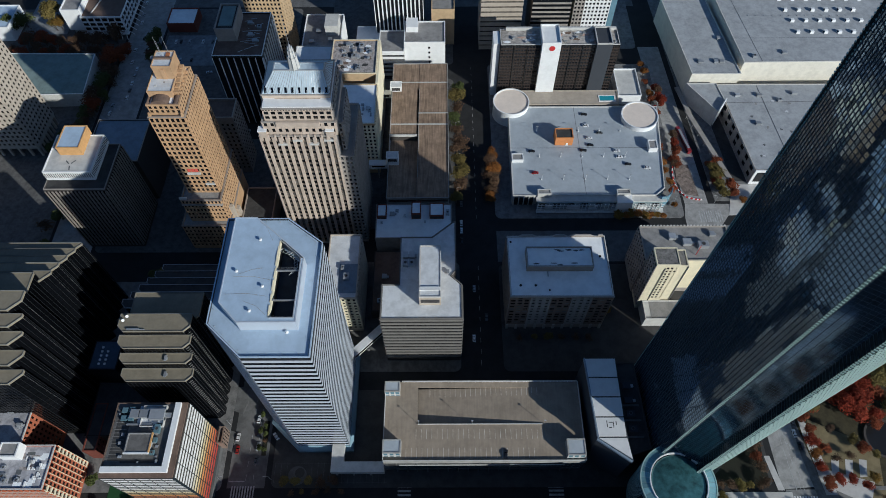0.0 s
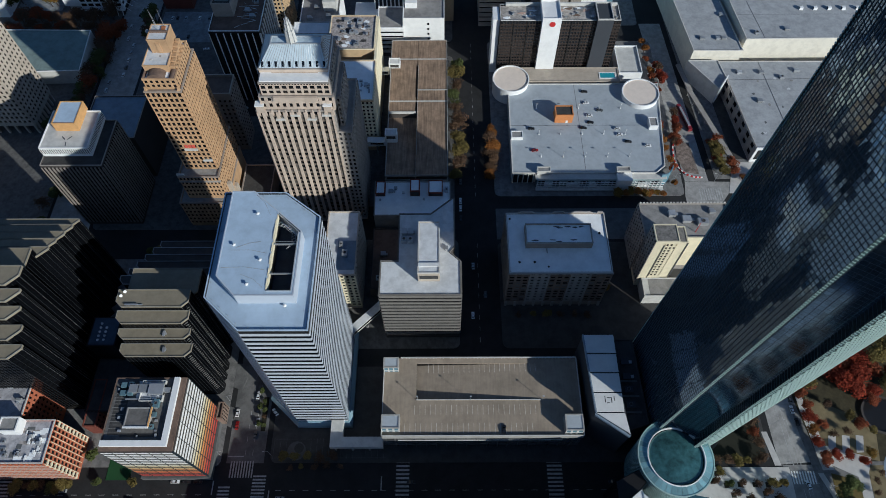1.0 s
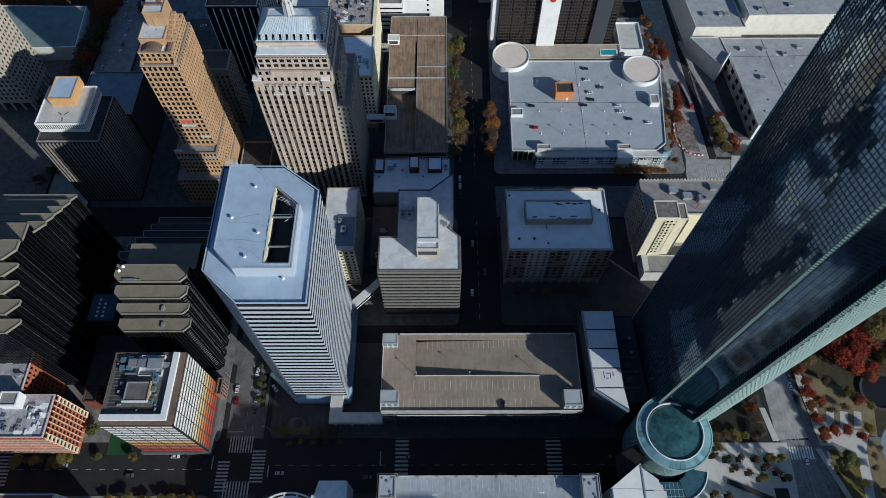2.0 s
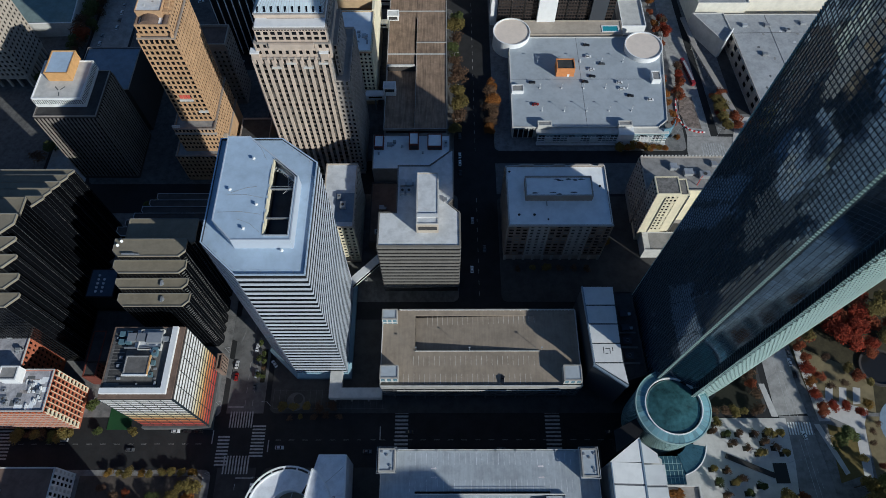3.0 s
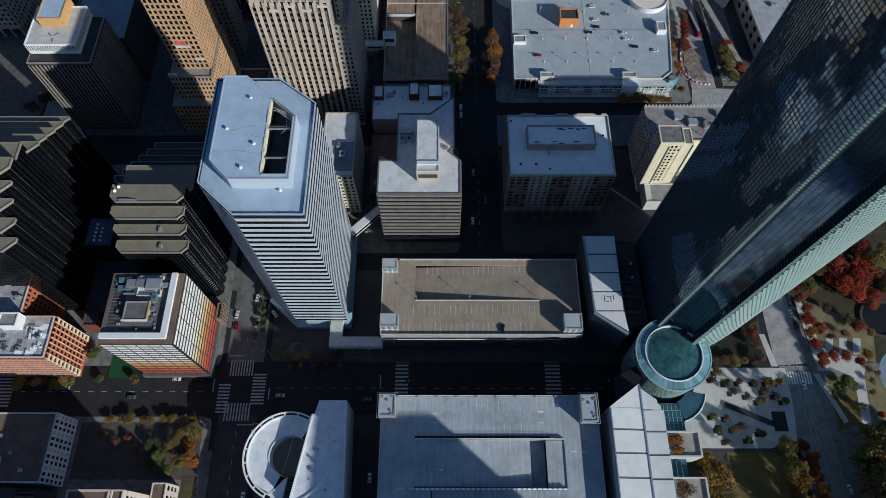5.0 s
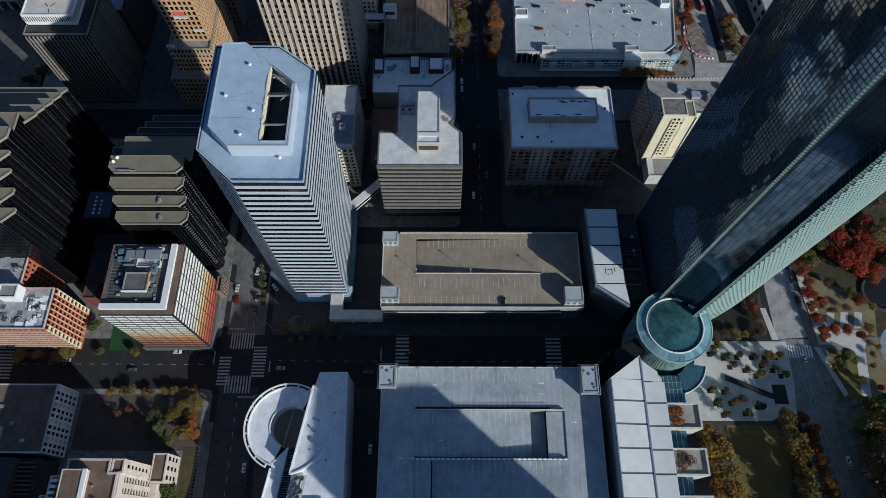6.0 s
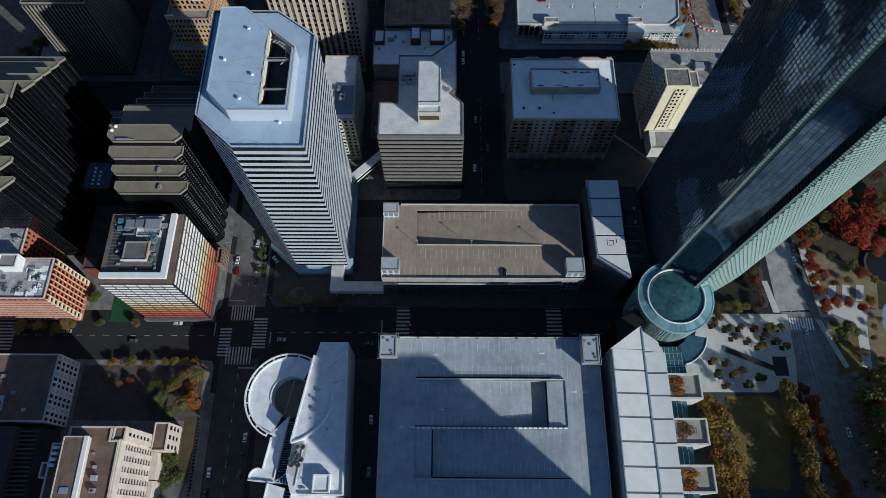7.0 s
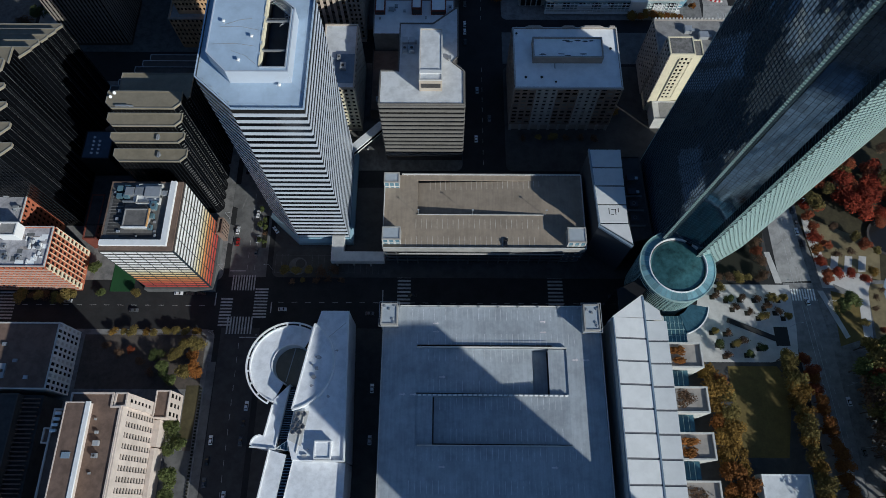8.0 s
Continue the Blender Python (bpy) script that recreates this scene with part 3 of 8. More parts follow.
# ---- banded mid-rise with penthouse ----
P = [(-30.3, 148.1), (12.6, 148.1), (12.6, 168.5), (7.0, 173.8), (9.6, 177.4), (9.6, 209.2), (8.2, 209.2), (-3.7, 198.8), (-21.2, 198.8), (-21.2, 168.6), (-30.3, 168.6)]
h = block("banded_office_building", "mid-rise office building with pale stone bands and dark strip windows", P, 55.8, DARKSTONE, ROOFWHITE, rim=0.5, rimmat=BANDTAN)
for a, b in (((-30.3, 148.1), (12.6, 148.1)), ((12.6, 148.1), (12.6, 168.5)), ((-30.3, 168.6), (-30.3, 148.1))):
    bands(h, a, b, 4.5, 55.0, 13, 1.9, BANDTAN, GLASSDARK, 0.5)
pent = block("roof_penthouse", "white plant room standing on a flat roof", rect(-10, 1.4, 156.1, 187.8), 64.4, BEIGE, ROOFWHITE, z0=55.25, rim=0.4, under=h, rimmat=PALECON)
part("louvre", Build().box(-9.0, 0.6, 155.8, 156.15, 58.5, 61.5), ROOFDARK, pent)
part("clerestory", Build().box(-9.8, 1.2, 160.0, 162.0, 64.0, 64.9), PANEL, pent)
for x, y in ((-18, 181), (-14.5, 181), (-18, 186), (-14.5, 186)):
    unit(x, y, 55.3, 2.8, 3.6, 2.6)
unit(5, 176, 55.3, 1.6, 2.2, 1.4)
HUTRED = mat("dark_red_brick", (0.16, 0.045, 0.03), 0.85, 0.14, 0.7, 0.06, stain=0.2)
h = block("low_annex", "low pale building with red plant huts beside the parking deck", [(-40, 221.5), (-2, 221.5), (8.0, 231), (8.0, 248), (-40.6, 248)], 20, LIMEGREY, STAINED, rim=0.7)
for x0, x1, y0, y1, z1 in ((-39.5, -33.5, 236.5, 246, 22.5), (-17.5, -11.5, 236.5, 246, 25), (-6, 3, 236.5, 246.5, 23)):
    b = block("roof_hut", "red brick plant hut with a pale roof", rect(x0, x1, y0, y1), z1, HUTRED, STAINED, z0=19.3, rim=0.4, under=h)
    part("louvre", Build().box(x0 + 0.6, x1 - 0.6, y0 - 0.12, y0 + 0.02, 19.9, z1 - 1.2), ROOFDARK, b)
for x, y, sx, sy, sz in ((-30, 240, 3, 2.4, 1.6), (-27, 242.5, 2, 2, 1.2), (5.5, 241, 2, 4, 1.4), (-22, 239, 1.4, 1.4, 1), (-9, 234, 1.2, 1.2, 1), (-36.5, 248.5 - 15, 1.2, 1.2, 0.8)):
    unit(x, y, 19.35, sx, sy, sz)
court = block("low_dark_court", "low dark service building in the yard behind the office", rect(-41, -22, 176, 219), 9, DARKSTONE, ROOFBROWN, rim=0.6)
for x, y in ((-36, 183), (-30, 190), (-34, 200)):
    unit(x, y, 8.4, 3, 3, 1.8)

MIDGREY = mat("stained_grey_felt", (0.2, 0.19, 0.18), 0.9, 0.3, 0.6, 0.15, stain=0.45)
# ---- taupe hotel ----
h = block("brick_hotel", "taupe brick hotel with rows of small windows and pale roof", rect(40, 97.5, 169.3, 209.3), 40.4, TAUPE, STAINED, rim=0.7, rimmat=PALECON)
for k in range(5):
    a, b = (40 + 11.5 * k, 169.3), (51.5 + 11.5 * k, 169.3)
    if k % 2 == 0:
        facade(h, a, b, 5.5, 39.4, 3, 10, 2.5, 1.8, BRICKBROWN, GLASSDARK, 0.35, blinds=GLASSBLIND)
    else:
        facade(h, a, b, 5.5, 39.4, 3, 10, 1.7, 1.6, PILASTER, GLASSDARK, 0.6, blinds=GLASSBLIND)
for k in range(11):
    part("arcade_pier", Build().box(40 + 5.6 * k, 41.4 + 5.6 * k, 168.5, 169.2, 0.1, 5.4), PILASTER, h)
part("cornice", Build().box(39.6, 97.9, 168.6, 169.2, 39.4, 40.3), PILASTER, h)
# curved gables along the rear parapet
for x, w in ((52, 5), (71, 4), (84, 7), (95, 2)):
    part("gable", Build().prism([(x - w, 208.9), (x + w, 208.9), (x + w, 209.7), (x - w, 209.7)], 40.3, 41.6, top=[(x - w * 0.6, 208.9), (x + w * 0.6, 208.9), (x + w * 0.6, 209.7), (x - w * 0.6, 209.7)]), PILASTER, h)
for x, y, r in ((42, 205, 0.7), (46, 176, 0.8), (54.5, 176, 0.8), (62, 173, 0.6), (93, 195, 0.8)):
    v = thing("roof_vent", "small dark vent pipe on the hotel roof", "vent", x, y, 39.7, "roof vents")
    part("pipe", Build().tube((x, y, 39.65), (x, y, 40.6), r * 0.6), METAL, v)
    part("cap", Build().tube((x, y, 40.6), (x, y, 40.9), r, r * 0.5), BLACK, v)
facade(h, (40, 209.3), (40, 169.3), 3.5, 39.6, 12, 10, 1.7, 1.6, TAUPE, GLASSDARK, 0.4, single=False)
facade(h, (97.5, 169.3), (97.5, 209.3), 3.5, 39.6, 12, 10, 1.7, 1.6, TAUPE, GLASSDARK, 0.4, single=False)
pent = block("roof_penthouse", "long grey plant room on the hotel roof", rect(50, 87.6, 185.6, 198.8), 45.2, TAUPE, STAINED, z0=39.65, rim=0.9, under=h, rimmat=CONCRETE)
rng = random.Random(77)
for k in range(9):
    x, y = rng.uniform(52.5, 85), (187.6 if k % 2 else 196.8) + rng.uniform(-0.6, 0.6)
    part("soot_patch", Build().prism([(x + rng.uniform(1.2, 2.6) * math.cos(q), y + rng.uniform(0.25, 0.7) * math.sin(q)) for q in [i * 0.7 for i in range(9)]], 44.25, 44.312), SOOT, pent)
part("roof_pipe", Build().tube((62, 185.5, 40.1), (62, 182, 40.1), 0.3), METAL, pent)

# ---- cream corner building ----
h = block("cream_building", "cream painted corner building with narrow windows", rect(120, 172, 194, 218), 37.7, LIMEGREY, ROOFGREY, rim=0.9)
facade(h, (120, 218), (120, 194), 4, 36.5, 8, 10, 1.5, 1.7, LIMEGREY, GLASSDARK, 0.35, single=False)
facade(h, (139.4, 194), (172, 194), 9, 36.5, 13, 9, 1.2, 1.6, CREAM, GLASSDARK, 0.3)
part("west_wall", Build().box(139.3, 172.2, 193.2, 193.98, 6, 38), CREAM, h)
for k in range(26):
    part("crenel", Build().box(120.5 + k * 2, 121.4 + k * 2, 217.6, 218.2, 37.6, 38.5), PALECON, h)
f = block("front_tower", "tall cream front tower with one column of paired windows", rect(120.8, 133.9, 182.5, 194), 51.5, CREAM, MIDGREY, rim=0.3, under=h)
block("side_bay", "cream painted side bay a little lower than the front tower", rect(133.95, 139.2, 183.3, 194), 49.2, CREAM, MIDGREY, rim=0.3, under=h)
part("downpipe", Build().box(139.0, 139.4, 182.9, 183.3, 9, 48.5).box(126.0, 126.25, 182.2, 182.5, 9, 47.5), SEAM, h)
facade(f, (126.6, 182.5), (133.2, 182.5), 12, 48.5, 3, 12, 1.25, 1.6, CREAM, GLASSDARK, 0.3, skip=lambda i, j: i == 2 and j != 10)
facade(f, (120.8, 194), (120.8, 182.5), 4, 50, 4, 14, 1.4, 1.7, LIMEGREY, GLASSDARK, 0.35, single=False)
part("annex", Build().box(123, 152, 170, 182.4, 0, 9), PALECON, h)
part("annex_roof", Build().box(127, 151.5, 170.5, 182.0, 9.0, 9.12), ROOFGREY, h)
part("annex_parapet", Build().ring(rect(123, 152, 170, 182.4), 9, 9.9, 0.5), PALECON, h)
for x, y, sx, sy, sz in ((146, 206, 5, 4, 2.5), (138, 210, 4, 4, 2.5), (155, 204, 6, 4, 3), (162, 212, 3, 3, 2)):
    unit(x, y, 36.8 if y > 194 else 50.1, sx, sy, sz)
ra = thing("roof_mast", "red lattice mast on the cream building roof", "mast", 150, 198, 36.8)
part("mast", Build().tube((150, 198, 36.7), (150, 198, 47), 0.25, 0.12, 6), REDPAINT, ra)
part("stay", Build().tube((150, 198, 46), (154, 203, 36.8), 0.08, n=5), REDPAINT, ra)


# ---- enclosed bridge between the tower and the banded office building ----
b = thing("footbridge", "enclosed pale footbridge between two office buildings", "footbridge", -42, 155, 0)
part("deck", Build().obox((-50.8, 146.0), (-33.0, 164.2), 4.2, 8.6, 12.6), PALECON, b)
part("roof", Build().obox((-50.8, 146.0), (-33.0, 164.2), 4.5, 12.6, 12.9), ROOFWHITE, b)
part("window_strip", Build().obox((-49.6, 147.2), (-34.2, 163.0), 4.3, 9.8, 11.6), GLASSDARK, b)
part("post", Build().box(-42.6, -41.4, 154.4, 155.6, 0.1, 8.6), CONCRETE, b)


# ---- glass tower on a three-cornered plan ----
def glass_tower():
    TOP = 257.0
    CX, CY = 139.0, 107.0
    def bow(a, b, d, n):
        """Points from a to b bulging outwards (to the right) by d."""
        a, b = Vector(a), Vector(b)
        e = (b - a).normalized()
        s = Vector((e.y, -e.x))
        return [tuple(a.lerp(b, i / n) + s * d * 4 * (i / n) * (1 - i / n)) for i in range(n + 1)]
    N = 34
    A, B, C = (124.4, 74.5), (165.0, 95.0), (107.9, 84.2)
    south = bow(A, B, 1.2, 19)
    east = bow((176.0, 122.0), (117.5, 147.2), 1.8, N)
    north = bow((108.0, 136.0), (108.3, 115.0), 0.2, 14)[:-1] + bow((108.3, 115.0), C, 0.5, 20)
    # how far each corner drifts inwards or outwards for every metre of height
    drift = [(Vector(A), Vector((0.0292, 0.0042))), (Vector(B), Vector((-0.04, -0.05)))]
    drift += [(Vector(p), Vector((CX - p[0], CY - p[1])) * (0.055 / TOP)) for p in ((176.0, 122.0), (117.5, 147.2), (108.0, 136.0), (108.3, 115.0))]
    drift[4] = (drift[4][0], drift[4][1] + Vector((0.0085, 0.0)))
    drift.append((Vector(C), Vector((0.0358, 0.0004))))
    memo = {}
    def lean_of(p):
        key = (round(p[0], 3), round(p[1], 3))
        if key not in memo:
            q, best = Vector((p[0], p[1])), None
            for (u, du), (w, dw) in zip(drift, drift[1:] + drift[:1]):
                f = min(1.0, max(0.0, (q - u).dot(w - u) / (w - u).length_squared))
                d = (q - u.lerp(w, f)).length
                if best is None or d < best[0]:
                    best = (d, du.lerp(dw, f))
            memo[key] = best[1]
        return memo[key]
    def at(p, z):
        k = lean_of(p)
        # unseen crown pulled back from the south-west corner to keep its shadow off the mansard
        shadow_trim = min(max(0.0, z - 224) * 1.3, 24.0) * max(0.0, (CY - p[1]) / 32)
        return (p[0] + k.x * max(0.0, z), p[1] + k.y * max(0.0, z) + shadow_trim, z)
    h = thing("glass_skyscraper", "very tall dark glass skyscraper with curved mullioned faces and recessed corners", "skyscraper", CX, CY, 0)
    floors = 62
    dz = TOP / floors
    rng = random.Random(11)
    for name, face, fin, lev in (("north", north, TOWERMULL, TOWERMULL), ("south", south, TOWERMULL, STEELFIN), ("east", east, TOWERMULL, TOWERMULL)):
        n = len(face) - 1
        g = Build()
        for j in range(floors):
            for i in range(n):
                t = [rng.gauss(0, 0.011) for _ in range(2)]
                e = Vector((face[i + 1][0] - face[i][0], face[i + 1][1] - face[i][1])).normalized()
                o = Vector((e.y, -e.x, 0))
                q = [Vector(at(face[i], j * dz)), Vector(at(face[i + 1], j * dz)), Vector(at(face[i + 1], (j + 1) * dz)), Vector(at(face[i], (j + 1) * dz))]
                k = (t[0] + t[1], t[0] - t[1], -t[0] - t[1], t[1] - t[0])
                g.face(*[p + o * c for p, c in zip(q, k)])
        part("curtain_wall", g, SOUTHGLASS if lev is STEELFIN else GLASSTOWER, h, kind="stuff")
        for i in range(0, n + 1):
            b = Build()
            e = Vector((face[min(i + 1, n)][0] - face[max(i - 1, 0)][0], face[min(i + 1, n)][1] - face[max(i - 1, 0)][1])).normalized()
            o = Vector((e.y, -e.x))
            w = 0.045
            d = 0.06 if lev is STEELFIN else 0.18
            p = Vector(face[i])
            low = [p - e * w, p - e * w + o * d, p + e * w + o * d, p + e * w]
            for za, zb in ((0, 224), (224, TOP)):
                lo3, hi3 = [at(k, za)[:2] for k in low], [at(k, zb)[:2] for k in low]
                b.prism([lo3[1], lo3[2], lo3[3], lo3[0]], za, zb, top=[hi3[1], hi3[2], hi3[3], hi3[0]])
            part("mullion", b, fin, h)
        whole = Build()
        for j in range(1, floors + 1):
            for z in (j * dz, (j - 0.5) * dz):
                if lev is STEELFIN:
                    # separate plates, staggered from row to row
                    th, d, shift = 1.2, 0.2, 0.5 * (round(2 * z / dz) % 2)
                    for i in range(n):
                        a0, a1 = Vector(face[i]), Vector(face[i + 1])
                        e = (a1 - a0).normalized()
                        o = Vector((e.y, -e.x)) * d
                        a0, a1 = a0 + (a1 - a0) * (shift + 0.07), a0 + (a1 - a0) * min(shift + 0.9, 1.0 if i == n - 1 else 2.0)
                        A, B, C, D = at(a0 + o, z), at(a1 + o, z), at(a1, z), at(a0, z)
                        k = len(whole.v)
                        whole.v += [(A[0], A[1], z - th), (B[0], B[1], z - th), B, A, C, D, (D[0], D[1], z - th), (C[0], C[1], z - th)]
                        whole.f += [(k, k + 1, k + 2, k + 3), (k + 3, k + 2, k + 4, k + 5), (k + 6, k + 7, k + 1, k)]
                    continue
                b = whole if name == "east" else Build()
                th, d = 0.12, 0.14
                k = len(b.v)
                for i in range(n + 1):
                    p, q = Vector(face[max(i - 1, 0)]), Vector(face[min(i + 1, n)])
                    e = (q - p).normalized()
                    o = Vector((e.y, -e.x)) * d
                    A, D = at(Vector(face[i]) + o, z), at(Vector(face[i]), z)
                    b.v += [(A[0], A[1], z - th), A, D, (D[0], D[1], z - th)]
                for i in range(n):
                    u, w = k + 4 * i, k + 4 * i + 4
                    b.f += [(u, w, w + 1, u + 1), (u + 1, w + 1, w + 2, u + 2), (u + 3, w + 3, w, u)]
                if name != "east":
                    part("floor_band", b, lev, h)
        if whole.f:
            part("cladding" if lev is STEELFIN else "floor_band", whole, lev, h, kind="stuff")
    # recessed corners: blades at the ends of the faces and glass set back between them
    for a, b, deep in ((north[-1], south[0], 4.2), (south[-1], east[0], 4.2), (east[-1], north[0], 4.2)):
        a, b = Vector(a), Vector(b)
        c = Vector((CX, CY))
        e = (b - a).normalized()
        inn = ((c - (a + b) / 2)).normalized()
        p1, p2 = a + e * 1.1, b - e * 1.1
        q1, q2 = a + e * 3.0 + inn * deep, b - e * 3.0 + inn * deep
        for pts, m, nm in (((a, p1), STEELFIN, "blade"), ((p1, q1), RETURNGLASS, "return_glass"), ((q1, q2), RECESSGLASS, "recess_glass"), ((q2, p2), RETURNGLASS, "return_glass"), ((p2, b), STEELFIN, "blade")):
            g = Build()
            k = 1 if nm == "blade" else max(2, int((pts[1] - pts[0]).length / 1.6))
            for j in range(floors):
                for i in range(k):
                    u, w = pts[0].lerp(pts[1], i / k), pts[0].lerp(pts[1], (i + 1) / k)
                    if nm == "blade":
                        # shingled plates, each leaning out over the one below
                        out = -inn * 0.5
                        for s in range(3):
                            za, zb = (j + s / 3) * dz, (j + (s + 0.82) / 3) * dz
                            g.face(at(u, za), at(w, za), at(w + out, zb), at(u + out, zb))
                            g.face(at(u + out, zb), at(w + out, zb), at(w, zb), at(u, zb))
                    else:
                        g.face(at(u, j * dz), at(w, j * dz), at(w, (j + 1) * dz), at(u, (j + 1) * dz))
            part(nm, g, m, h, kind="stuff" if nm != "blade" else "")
        rails = Build()
        for j in range(1, 2 * floors + 1):
            z = j * dz / 2
            for u, w in ((p1, q1), (q1, q2), (q2, p2)):
                rails.obox(Vector(at(u, z)[:2]), Vector(at(w, z)[:2]), 0.14, z - 0.1, z)
        part("recess_rail", rails, TOWERMULL, h, kind="stuff")
        for i in range(1, 6):
            u = q1.lerp(q2, i / 6)
            part("mullion", Build().tube(at(u, 0), at(u, 224), 0.08, n=4).tube(at(u, 224), at(u, TOP), 0.08, n=4), TOWERMULL, h)
    outline = south + east + north
    part("roof", Build().prism([at(p, TOP)[:2] for p in outline], TOP - 1.0, TOP - 0.4, True), ROOFGREY, h)
    part("crown_screen", Build().ring([at(p, TOP)[:2] for p in outline], TOP - 0.5, TOP + 4, 0.5), STEELFIN, h)
    part("plinth", Build().prism(inset([at(p, 0)[:2] for p in outline], 0.8), 0.1, 9, True), GLASSDARK, h)


glass_tower()


# ---- rotunda ----
def rotunda():
    cx, cy, r = 115.0, 70.2, 18.0
    h = thing("glass_rotunda", "round teal glass rotunda with ring roof and dark dome", "rotunda", cx, cy, 0)
    n = 72
    g = Build()
    for j in range(9):
        z0, z1 = 1 + j * 3.9, 1 + (j + 1) * 3.9
        ra, rb = r - 1.6 + j * 0.17, r - 1.6 + (j + 1) * 0.17
        A, B = arc(cx, cy, ra, 0, 360, n), arc(cx, cy, rb, 0, 360, n)
        for i in range(n):
            g.face((*A[i], z0), (*A[i + 1], z0), (*B[i + 1], z1), (*B[i], z1))
    part("drum_glass", g, DRUMGLASS, h, kind="stuff")
    for j in range(19):
        z = 1 + j * 1.95
        part("ring_band", Build().ring(arc(cx, cy, r - 1.45 + j * 0.085, 0, 355, n - 1), z - 0.2, z + 0.02, 0.2), STEELFIN, h)
    for i in range(0, n, 4):
        a = 2 * math.pi * i / n
        part("mullion", Build().tube((cx + (r - 1.55) * math.cos(a), cy + (r - 1.55) * math.sin(a), 1), (cx + r * math.cos(a), cy + r * math.sin(a), 36), 0.05, n=4), MULLION, h)
    # ring roof: sloping glass segments, rim and inner kerb
    seg = 40
    for i in range(seg):
        a0, a1 = radians(360 * i / seg), radians(360 * (i + 1) / seg - 0.5)
        p = lambda rr, a, z: (cx + rr * math.cos(a), cy + rr * math.sin(a), z)
        part("roof_panel", Build().face(p(r, a0, 36.2), p(r, a1, 36.2), p(13.6, a1, 37.0), p(13.6, a0, 37.0)), GLASSTEAL, h)
    part("roof_bed", Build().ring(arc(cx, cy, r - 0.2, 0, 355, n - 1), 35.2, 36.0, 4.3), METAL, h)
    part("outer_rim", Build().ring(arc(cx, cy, r + 0.25, 0, 355, n - 1), 35.6, 36.5, 0.5), STEELFIN, h)
    part("inner_rim", Build().ring(arc(cx, cy, 13.9, 0, 355, n - 1), 35.6, 37.6, 0.5), WHITE, h)
    dome = Build()
    rings = [(13.0 * math.cos(t), 36.2 + 1.3 * math.sin(t)) for t in [k * math.pi / 2 / 6 for k in range(7)]]
    m = 36
    for (r0, z0), (r1, z1) in zip(rings, rings[1:]):
        for i in range(m):
            a0, a1 = 2 * math.pi * i / m, 2 * math.pi * (i + 1) / m
            q = [(cx + r0 * math.cos(a0), cy + r0 * math.sin(a0), z0), (cx + r0 * math.cos(a1), cy + r0 * math.sin(a1), z0), (cx + r1 * math.cos(a1), cy + r1 * math.sin(a1), z1), (cx + r1 * math.cos(a0), cy + r1 * math.sin(a0), z1)]
            dome.face(*(q if r1 > 0.01 else q[:3]))
    part("glass_roof", dome, DOMEGLASS, h)
    for k in range(12):
        a = math.pi * k / 12
        part("roof_rib", Build().tube((cx + 12.9 * math.cos(a), cy + 12.9 * math.sin(a), 36.3), (cx - 12.9 * math.cos(a), cy - 12.9 * math.sin(a), 36.3), 0.05, n=4), MULLION, h)


DOMEGLASS = mat("dark_teal_dome_glass", (0.05, 0.125, 0.135), 0.25, 0.9, 0.35, 0.2, 0.3, metal=0.3, spec=0.7)
rotunda()


BAYGLASS = mat("blue_bay_glass", (0.07, 0.15, 0.19), 0.16, 0.5, 0.5, 0.15, metal=0.4, spec=0.6, island=0.2)


